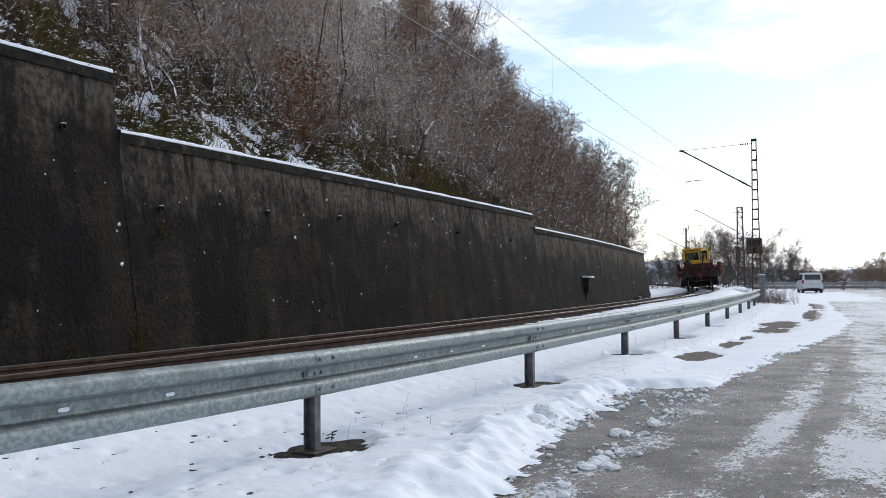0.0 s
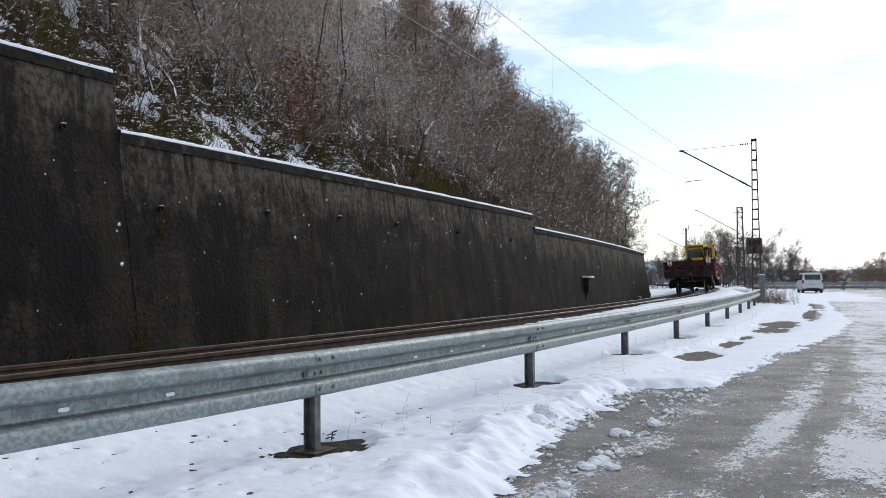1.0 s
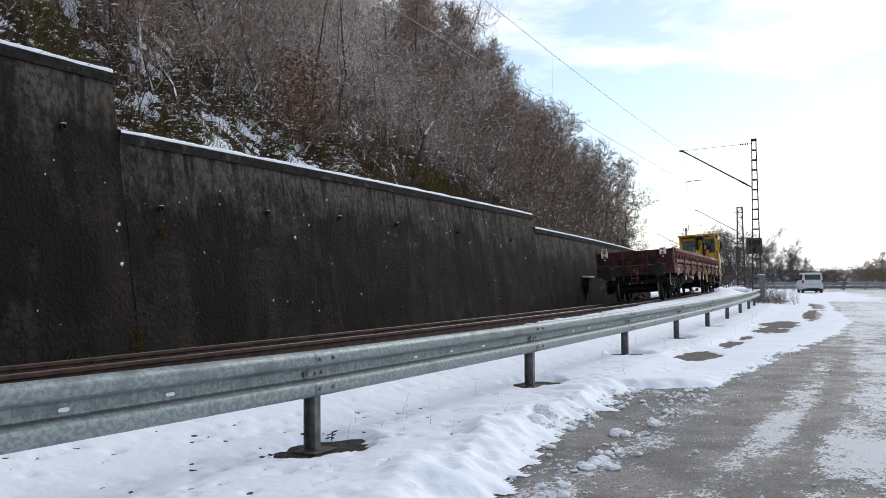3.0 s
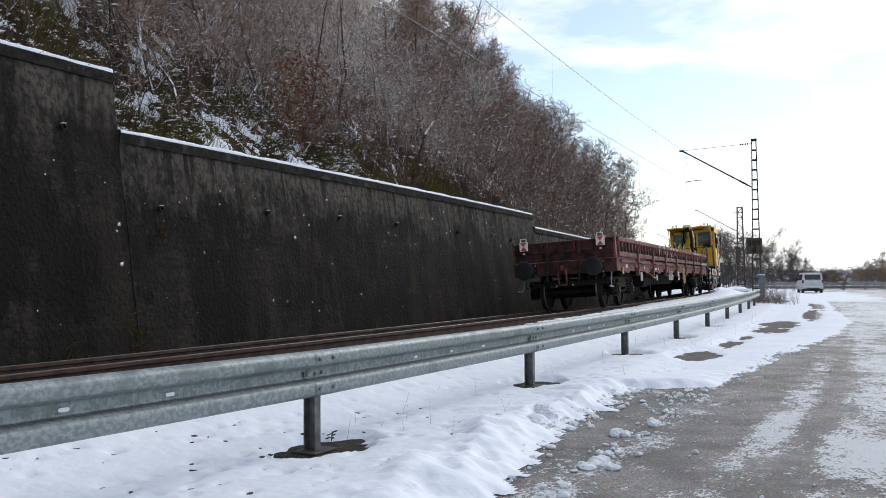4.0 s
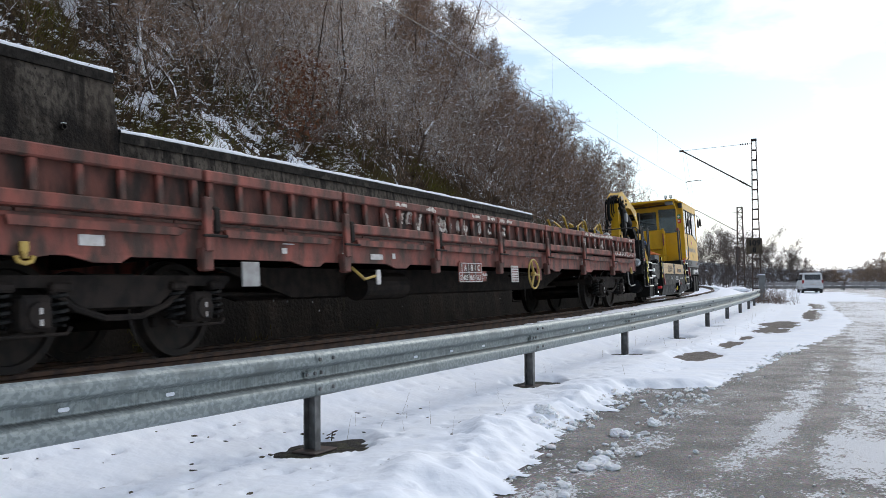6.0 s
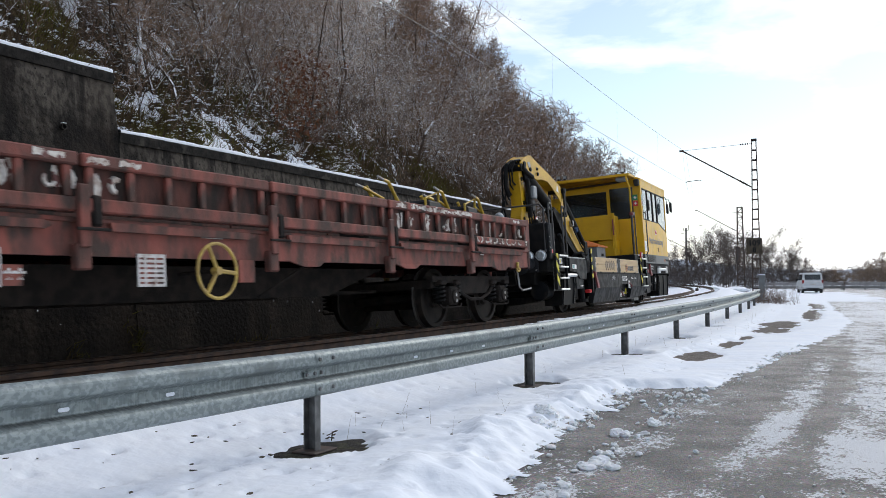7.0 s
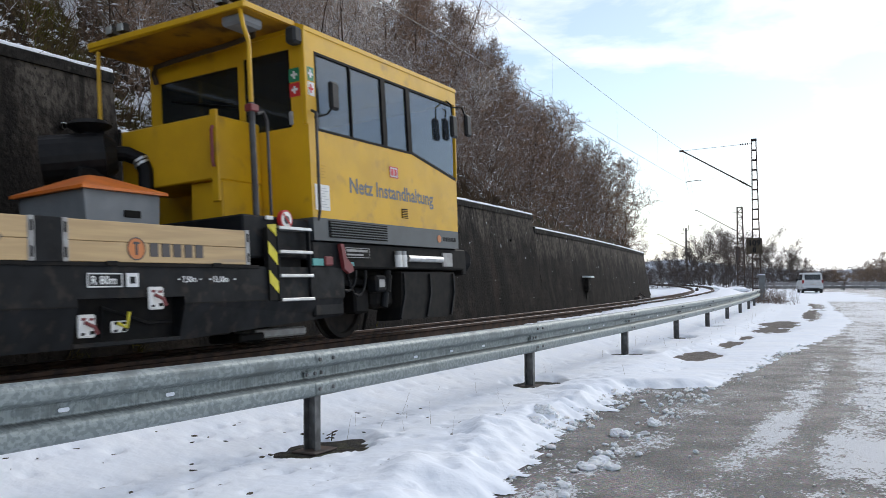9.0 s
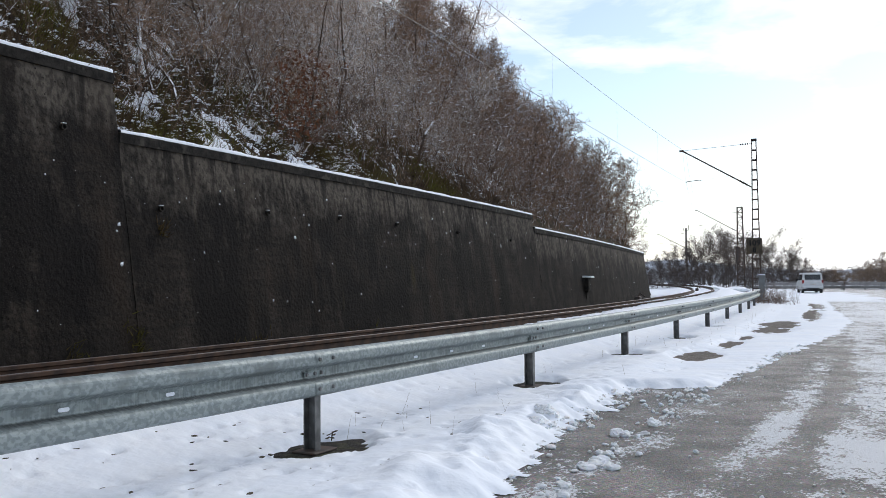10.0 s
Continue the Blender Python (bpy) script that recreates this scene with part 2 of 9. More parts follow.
def grid_mesh(name, X, Y, Z, keep, material, smooth=True):
    """A sheet over a grid of points; keep says which cells there are."""
    h, w = X.shape
    idx = np.arange(h * w).reshape(h, w)
    quads = np.stack([idx[:-1, :-1], idx[:-1, 1:], idx[1:, 1:], idx[1:, :-1]], -1)[keep]
    used = np.unique(quads)
    back = np.full(h * w, -1)
    back[used] = np.arange(len(used))
    co = np.stack([X, Y, Z], -1).reshape(-1, 3)[used]
    me = bpy.data.meshes.new(name)
    me.from_pydata(co.tolist(), [], back[quads].tolist())
    me.materials.append(material)
    if smooth:
        me.polygons.foreach_set("use_smooth", [True] * len(me.polygons))
    me.update()
    return new(name, me)


def lump(x, y, scale, seed=0.0, octaves=4):
    """Smooth noise over arrays, about -1 to 1."""
    out, amp, tot = np.zeros_like(x), 1.0, 0.0
    for k in range(octaves):
        f = 2.0 ** k / scale
        xi, yi = x * f + 17.3 * k + seed, y * f - 9.7 * k + seed * 1.7
        x0, y0 = np.floor(xi), np.floor(yi)
        u, v = xi - x0, yi - y0
        u, v = u * u * (3 - 2 * u), v * v * (3 - 2 * v)

        def h(a, b):
            q = np.sin(a * 127.1 + b * 311.7 + seed * 3.1) * 43758.5453
            return (q - np.floor(q)) * 2 - 1
        out += amp * ((h(x0, y0) * (1 - u) + h(x0 + 1, y0) * u) * (1 - v) + (h(x0, y0 + 1) * (1 - u) + h(x0 + 1, y0 + 1) * u) * v)
        tot += amp
        amp *= 0.5
    return out / tot


def steps(*pairs):
    """Stations from (end, step) pairs, the first pair being the start."""
    out = [pairs[0]]
    for end, d in pairs[1:]:
        n = max(1, round((end - out[-1]) / d))
        a = out[-1]
        out += [a + (end - a) * (i + 1) / n for i in range(n)]
    return np.array(out)


# ---- ground, road, snow ----
def asphalt():
    """Grey gritty asphalt; the attribute slush says where pressed snow lies on it."""
    m = mat("asphalt", (0.275, 0.226, 0.184), 0.62, color2=(0.122, 0.102, 0.086), scale=1.5, spread=(0.34, 0.64), bump=0.9, bump_scale=150.0,
            grime=(0.108, 0.092, 0.079), grime_scale=1.4, grime_at=(0.50, 0.72))
    n, l = m.node_tree.nodes, m.node_tree.links
    b = n["Principled BSDF"]
    base = b.inputs["Base Color"].links[0].from_socket
    tc = n.new("ShaderNodeTexCoord")
    att = n.new("ShaderNodeAttribute")
    att.attribute_name = "slush"

    turn = n.new("ShaderNodeMapping")
    turn.inputs["Rotation"].default_value = (0, 0, -radians(90) + TH)
    l.new(tc.outputs["Object"], turn.inputs["Vector"])

    def nz(scale, detail, amount, stretch=(1, 1, 1), rough=0.65):
        mp = n.new("ShaderNodeMapping")
        mp.inputs["Scale"].default_value = stretch
        l.new(turn.outputs["Vector"], mp.inputs["Vector"])
        t = n.new("ShaderNodeTexNoise")
        t.inputs["Scale"].default_value, t.inputs["Detail"].default_value, t.inputs["Roughness"].default_value = scale, detail, rough
        l.new(mp.outputs["Vector"], t.inputs["Vector"])
        k = n.new("ShaderNodeMath")
        k.operation = "MULTIPLY_ADD"
        k.inputs[1].default_value, k.inputs[2].default_value = amount, -amount / 2
        l.new(t.outputs["Fac"], k.inputs[0])
        return k.outputs[0]

    def plus(x, y):
        k = n.new("ShaderNodeMath")
        l.new(x, k.inputs[0])
        l.new(y, k.inputs[1])
        return k.outputs[0]

    total = plus(att.outputs["Fac"], plus(plus(nz(2.6, 10.0, 2.6, (0.7, 1.0, 1), 0.72), nz(11.0, 6.0, 1.7, (0.75, 1.0, 1), 0.75)), nz(48.0, 4.0, 2.0)))
    r = n.new("ShaderNodeMapRange")
    r.interpolation_type = "SMOOTHSTEP"
    r.inputs[1].default_value, r.inputs[2].default_value = 0.46, 0.66
    l.new(total, r.inputs[0])
    x = n.new("ShaderNodeMix")
    x.data_type = "RGBA"
    x.inputs[7].default_value = (0.78, 0.80, 0.83, 1)
    l.new(r.outputs[0], x.inputs[0])
    # coarse grit
    t = n.new("ShaderNodeTexVoronoi")
    t.inputs["Scale"].default_value = 75.0
    l.new(tc.outputs["Object"], t.inputs["Vector"])
    q = n.new("ShaderNodeMix")
    q.data_type, q.blend_type = "RGBA", "OVERLAY"
    q.inputs[0].default_value = 0.6
    l.new(base, q.inputs[6])
    l.new(t.outputs["Color"], q.inputs[7])
    sat = n.new("ShaderNodeHueSaturation")
    sat.inputs["Saturation"].default_value = 0.55
    l.new(q.outputs[2], sat.inputs["Color"])
    l.new(sat.outputs["Color"], x.inputs[6])
    l.new(x.outputs[2], b.inputs["Base Color"])
    return m


ASPHALT = asphalt()

VERGE_EARTH = mat("verge_earth", (0.120, 0.103, 0.090), 0.9, color2=(0.205, 0.178, 0.155), scale=9.0, bump=0.9, bump_scale=70.0, grime=(0.26, 0.24, 0.22), grime_scale=30.0, grime_at=(0.60, 0.70), spec=0.2)


def slush_amount(S, O):
    """Where wheels have left slush on the road, 0 to 1."""
    x, y = plan_np(S, O)
    n1, n3 = lump(x, y, 1.4, 31.0), lump(x, y, 5.0, 33.0)
    w = O + 0.10 * n3
    right = np.clip((-6.4 - O) / 0.25, 0, 1)
    a = 0.14 + 0.12 * n1 + right * (0.30 + 0.20 * np.clip((9 - S) / 3, 0, 1)) + 0.06 * np.clip((S - 10) / 8, 0, 1)
    for co, wd, lo, hi, k in ((-6.16, 0.17, 4.6, 14, 0.56), (-6.80, 0.24, 5.2, 7.6, 0.36), (-6.95, 0.26, 8.0, 17, 0.28), (-6.15, 0.4, 3.5, 5.4, 0.34), (-7.7, 0.4, 4, 40, 0.22), (-5.34, 0.15, 3.0, 6.6, 0.75), (-5.37, 0.16, 5.0, 9.0, 0.26), (-6.05, 0.12, 3.2, 7.2, 0.44), (-6.82, 0.22, 4.6, 8.0, 0.12), (-6.72, 0.16, 8.4, 12.0, 0.22),
                              (-6.6, 0.5, 15, 34, 0.22), (-9.3, 0.7, 4, 60, 0.25), (-7.6, 1.2, 24, 60, 0.22)):
        a += k * np.exp(-((w - co) / wd) ** 2) * np.clip((S - lo) / 1.0, 0, 1) * np.clip((hi - S) / 2.5, 0, 1) * (0.85 + 0.5 * n1)
    # wheel tracks rubbed bare
    a -= 0.30 * np.exp(-((w + 5.75) / 0.16) ** 2) * (S < 14) + 0.30 * np.exp(-((w + 6.43) / 0.09) ** 2) * (S < 13)
    a -= 0.5 * np.exp(-((S - 5.35) / 0.45) ** 2 - ((O + 6.68) / 0.26) ** 2)
    a -= 0.35 * np.exp(-((S - 7.7) / 0.8) ** 2 - ((O + 6.5) / 0.14) ** 2)
    return np.clip(a, 0, 1)


def make_ground():
    ticks = np.concatenate([-np.geomspace(3500, 30, 14), np.linspace(-24, 24, 9), np.geomspace(30, 3500, 14)])
    X, Y = np.meshgrid(ticks, ticks)
    far = np.clip((np.hypot(X, Y) - 250) / 800, 0, 1)
    Z = -0.04 + far * (lump(X, Y, 400, 2.0) * 6 - 3)
    ob = grid_mesh("ground", X, Y, Z, np.ones((len(ticks) - 1,) * 2, bool), SNOW)
    tagged(ob, "flat snow-covered ground that runs to the horizon", "ground", kind="structure")
    # gravelled asphalt road beside the guardrail
    s = steps(-46, (2, 3), (16, 0.09), (34, 0.2), (60, 0.5), (140, 4))
    o = steps(-18, (-10, 0.5), (-4.0, 0.08))
    S, O = np.meshgrid(s, o, indexing="ij")
    X, Y = plan_np(S, O)
    ob = grid_mesh("road", X, Y, -0.006 + 0.004 * lump(X, Y, 0.8, 2.0), np.ones((len(s) - 1, len(o) - 1), bool), ASPHALT)
    att = ob.data.attributes.new("slush", "FLOAT", "POINT")
    att.data.foreach_set("value", slush_amount(S, O).ravel())
    tagged(ob, "worn grey asphalt road with wet patches and slush", "road", kind="structure")
    # earth of the verge, its ragged edge under the snow
    s, o = steps(11, (36, 0.12), (48, 0.5)), steps(-6.0, (-3.9, 0.06))
    S, O = np.meshgrid(s, o, indexing="ij")
    X, Y = plan_np(S, O)
    D = O - np.interp(S, [11, 14, 20, 26, 48], [-4.9, -5.0, -5.2, -5.6, -5.9]) + 0.12 * lump(X, Y, 0.4, 7.0)
    low = np.maximum.reduce([D[:-1, :-1], D[1:, :-1], D[:-1, 1:], D[1:, 1:]])
    ob = grid_mesh("verge_earth", X, Y, 0.002 + 0.004 * lump(X, Y, 0.8, 2.0) + 0.003 * lump(X, Y, 0.15, 3.0, 2), low > 0, VERGE_EARTH)
    tagged(ob, "dark gritty earth laid bare in the verge", "soil", kind="structure")


def bed_height(S, O):
    """The earth under the snow: flat by the road, rising to the ballast shoulder."""
    t = np.clip((O + 3.3) / 1.7, 0, 1)
    return np.interp(S, [9, 14, 20, 26], [0.27, 0.365, 0.375, 0.395]) * t * t * (3 - 2 * t)


pit_rng = np.random.default_rng(63)
PITS = [(pit_rng.uniform(2.0, 6.2) if k < 95 else pit_rng.uniform(4, 13), pit_rng.uniform(-4.3, -2.2), pit_rng.uniform(0.014, 0.038)) for k in range(110)]


def snow_depth(S, O):
    x, y = plan_np(S, O)
    n1, n2, n3 = lump(x, y, 1.1, 1.0), lump(x, y, 0.32, 5.0), lump(x, y, 4.0, 9.0)
    edge = np.interp(S, [-5, 4, 5.1, 6.2, 7.2, 8.25, 9.1, 9.6, 12, 14.7, 18, 20.3, 26, 34, 60], [-5.2, -5.03, -4.84, -4.71, -4.67, -4.58, -4.63, -5.35, -5.45, -5.66, -6.05, -6.35, -6.6, -6.3, -7.0])
    n4 = lump(x, y, 0.13, 21.0, 2)
    dist = O - edge + n1 * 0.15 + n2 * 0.13 + n4 * np.where(S < 9.5, 0.09, 0.03)
    d = 0.075 * np.clip(dist / 0.30, -0.4, 1) + 0.018 * n1 * np.clip(dist, 0, 1) + 0.010 * n2
    # snow thins out past the first stretch, where wheels have pressed it
    thin = np.clip((S - 9.5) / 1.5, 0, 1) * np.clip((-4.1 - O) / 0.5, 0, 1)
    d = np.where(d > 0, d * (1 - 0.72 * thin), d)
    # thrown-up heap along the edge
    heap = np.exp(-((O - edge - 0.38) / 0.3) ** 2) * np.clip((10.0 - S) / 2, 0, 1)
    d += heap * (0.045 + 0.045 * n1 + 0.05 * n2 + 0.03 * n4) * (d > 0)
    # wind ripples where the cover is thin
    d += 0.010 * thin * np.sin(S * 19 + 3 * n3 + 4 * O) * (0.5 + n1) * np.clip(dist * 4, 0, 1)
    # bare spots
    for cs, co, rs, ro in ((13.3, -4.44, 0.85, 0.30), (15.86, -4.56, 0.85, 0.20), (17.6, -4.62, 0.7, 0.14), (22.0, -4.95, 2.6, 0.50), (29.5, -5.6, 4.0, 0.30),
                           (38, -5.9, 4.5, 0.35), (52, -7.6, 7.0, 1.5)):
        q = ((S - cs) / rs) ** 2 + ((O - co) / ro) ** 2 + n1 * 0.8 + n2 * 0.75 + n4 * 0.55
        d = np.minimum(d, 0.05 * (q - 1))
    far = np.clip((S - 46) / 8, 0, 1)
    d = np.maximum(d, far * (0.03 * n3 + 0.02 + 0.02 * n1 - 0.05 * np.clip((-O - 8.5) / 4, 0, 1)))
    # pits melted round crumbs of earth, small pits and old prints
    for ps, po, w in PITS:
        near = (np.abs(S - ps) < 0.2) & (np.abs(O - po) < 0.2)
        if near.any():
            d[near] -= 0.030 * np.exp(-(((S[near] - ps) / (1.5 * w)) ** 2 + ((O[near] - po) / w) ** 2) ** 1.5)
    rng = np.random.default_rng(77)
    for _ in range(300):
        ps, po = rng.uniform(2.3, 15), rng.uniform(-4.7, -2.2)
        near = (np.abs(S - ps) < 0.3) & (np.abs(O - po) < 0.3)
        if near.any():
            w = rng.uniform(0.025, 0.065)
            d[near] -= rng.uniform(0.008, 0.034) * np.exp(-((S[near] - ps) ** 2 + (O[near] - po) ** 2 * 1.6) / w ** 2)
    d += 0.004 * lump(x, y, 0.12, 15.0, 2) * (d > 0.01)
    # a ragged edge along the rail
    top = np.interp(S, [10, 14, 20, 26], [-1.5, -1.42, -1.26, -1.12]) + 0.08 * lump(S, O * 0.2, 0.45, 4.0) + 0.075 * np.sin(2 * math.pi * S / 0.62) * np.clip((S - 10) / 4, 0, 1)
    d = np.where(O > top, np.minimum(d, (top - O) * 1.2), d)
    # cleared spots round the posts
    for k in range(11):
        ps = 4.74 + 3.965 * k
        q = ((S - ps - 0.03) / 0.37) ** 2 + ((O + 3.50) / 0.24) ** 2 + n2 * 0.8 + n4 * 0.8
        if k < 5:
            d = np.minimum(d, 0.06 * (q - 1))
    return d


def make_snow():
    for name, s, o in (("snow_cover", steps(-24, (1.2, 0.6), (11, 0.035), (22, 0.07), (32, 0.104), (52, 0.2), (150, 2.0)), steps(-14, (-8, 0.5), (-5.9, 0.07), (-2.6, 0.032), (-0.9, 0.05))),):
        S, O = np.meshgrid(s, o, indexing="ij")
        D = snow_depth(S, O)
        X, Y = plan_np(S, O)
        Z = bed_height(S, O) + D
        low = np.maximum.reduce([D[:-1, :-1], D[1:, :-1], D[:-1, 1:], D[1:, 1:]])
        ob = grid_mesh(name, X, Y, Z, low > 0.0, SNOW)
        tagged(ob, "thin trodden snow over the verge, ragged along the road", "snow", kind="stuff")
    # snow between and beside the rails further along
    s = steps(34, (60, 0.25), (170, 1.5))
    o = steps(-1.3, (9.0, 0.13))
    S, O = np.meshgrid(s, o, indexing="ij")
    X, Y = plan_np(S, O)
    n = lump(X, Y, 0.8, 8.0)
    D = 0.02 + 0.02 * n + 0.03 * np.clip((S - 42) / 10, -1, 1)
    for r in (-0.7535, 0.7535):
        D -= 0.09 * np.exp(-((O - r) / 0.14) ** 2)
    D = np.where((O > 1.5) & (S < 51.3), -0.1, D)
    Z = 0.235 - CANT * O * (np.abs(O) < 1.3) - np.clip(O - 1.3, 0, 2) * 0.1 + D
    low = np.maximum.reduce([D[:-1, :-1], D[1:, :-1], D[:-1, 1:], D[1:, 1:]])
    ob = grid_mesh("track_snow", X, Y, Z, low > 0.0, SNOW)
    tagged(ob, "snow lying between the rails along the bend", "snow", kind="stuff")
    # dabs of snow left on the rail fastenings
    rng = np.random.default_rng(15)
    q = np.array([(1, 0, 0), (0, 1, 0), (-1, 0, 0), (0, -1, 0), (0.1, 0, 0.8), (0, 0, -0.6)])
    V, F = [], []
    for k in range(95):
        s = -6 + 0.62 * k
        if not 9 < s < 40:
            continue
        for o in (0.60, 0.90, -0.60):
            if rng.random() > (0.15 + 0.85 * min(1, max(0, (s - 16) / 8))) * (1.0 if o == 0.60 else 0.25):
                continue
            c = np.array(at(s + rng.normal(0, 0.03), o, RAIL_Z - CANT * o - 0.125))
            F += [[i + 6 * len(V) for i in f] for f in ((0, 1, 4), (1, 2, 4), (2, 3, 4), (3, 0, 4), (1, 0, 5), (2, 1, 5), (3, 2, 5), (0, 3, 5))]
            V.append(c + q * rng.uniform(0.6, 1.2, (6, 1)) * [0.14, 0.06, 0.05])
    me = bpy.data.meshes.new("fastening_snow")
    me.from_pydata(np.concatenate(V).tolist(), [], F)
    me.materials.append(SNOW)
    tagged(new("fastening_snow", me), "dabs of snow left along the rail fastenings", "snow", kind="stuff")
    # clods pushed off the road
    rng = np.random.default_rng(5)
    shapes = []
    for sub_level in (1, 2, 3):
        base = bmesh.new()
        bmesh.ops.create_icosphere(base, subdivisions=sub_level, radius=1.0)
        shapes.append((np.array([v.co[:] for v in base.verts]), np.array([[v.index for v in f.verts] for f in base.faces])))
        base.free()
    V, F, count = [], [], 0
    spots = []
    # a thrown row beside the wheel track
    for _ in range(26):
        s = rng.uniform(4.3, 9.6)
        c, r = (s, rng.normal(-5.30, 0.05)), abs(rng.normal(0, 0.014)) + 0.012
        spots.append((*c, r))
        spots += [(c[0] + rng.normal(0, 0.10), c[1] + rng.normal(0, 0.06), abs(rng.normal(0, 0.006)) + 0.004) for _ in range(6)]
    spots += [(5.2 + rng.normal(0, 0.06), -5.31 + rng.normal(0, 0.05), rng.uniform(0.018, 0.045)) for _ in range(9)]
    spots += [(6.35 + rng.normal(0, 0.05), -5.12 + rng.normal(0, 0.03), rng.uniform(0.02, 0.045)) for _ in range(5)]
    # crumbs along the ragged edge of the cover
    for _ in range(760):
        s = 3.6 + 6.0 * rng.random() ** 1.25
        edge = np.interp(s, [4, 5.1, 6.2, 7.2, 8.25, 9.1, 9.6], [-5.03, -4.84, -4.71, -4.67, -4.58, -4.63, -5.2])
        spots.append((s, edge + 0.03 + rng.normal(0, 0.07), 0.003 + 0.022 * rng.random() ** 3.5))
    # a crumbled tongue where the thick cover ends
    spots += [(rng.normal(8.5, 0.55), rng.normal(-5.12, 0.10), 0.003 + 0.026 * rng.random() ** 4) for _ in range(150)]
    for _ in range(160):
        s = rng.uniform(9.4, 16)
        spots.append((s, np.interp(s, [9.4, 12, 14.7, 18], [-5.32, -5.42, -5.62, -6.0]) + rng.normal(0, 0.06), 0.006 + 0.022 * rng.random() ** 2.5))
    spots += [(rng.uniform(4, 12), rng.uniform(-7.2, -5.0), abs(rng.normal(0, 0.005)) + 0.004) for _ in range(170)]
    # two lumps that stand out of the cover, and the broken heap below them
    spots += [(6.74, -4.36, 0.10), (6.66, -4.44, 0.08), (6.12, -4.26, 0.085), (6.0, -4.36, 0.06)]
    spots += [(s, np.interp(s, [3.6, 6.6], [-4.86, -4.50]) + abs(rng.normal(0, 0.13)), abs(rng.normal(0, 0.016)) + 0.008) for s in rng.uniform(3.4, 6.4, 150)]
    for s, o, r in spots:
        bv, bf = shapes[2 if r > 0.026 else (1 if r > 0.011 else 0)]
        rough = np.sin(bv @ rng.normal(0, 7.0, (3, 4)) + rng.uniform(0, 6, 4)).mean(1, keepdims=True)
        c = at(s, o, r * 0.22 + (0.034 if o > np.interp(s, [4, 5.1, 6.2, 7.2, 8.25], [-4.93, -4.74, -4.62, -4.58, -4.48]) and s < 9.2 else 0.0))
        k = bv * (1 + 0.5 * np.sin(bv @ rng.normal(0, 2.6, (3, 5)) + rng.uniform(0, 6, 5)).mean(1, keepdims=True) + 0.34 * np.abs(rough) + rng.normal(0, 0.045, (len(bv), 1))) * [r * rng.uniform(0.9, 1.5), r * rng.uniform(0.9, 1.4), r * rng.uniform(0.6, 0.9)]
        F += (bf + count).tolist()
        count += len(bv)
        V.append(k + np.array(c))
    me = bpy.data.meshes.new("snow_clods")
    me.from_pydata(np.concatenate(V).tolist(), [], F)
    me.materials.append(CLOD_SNOW)
    tagged(new("snow_clods", me), "loose lumps of snow strewn along the road's edge", "snow", kind="stuff")


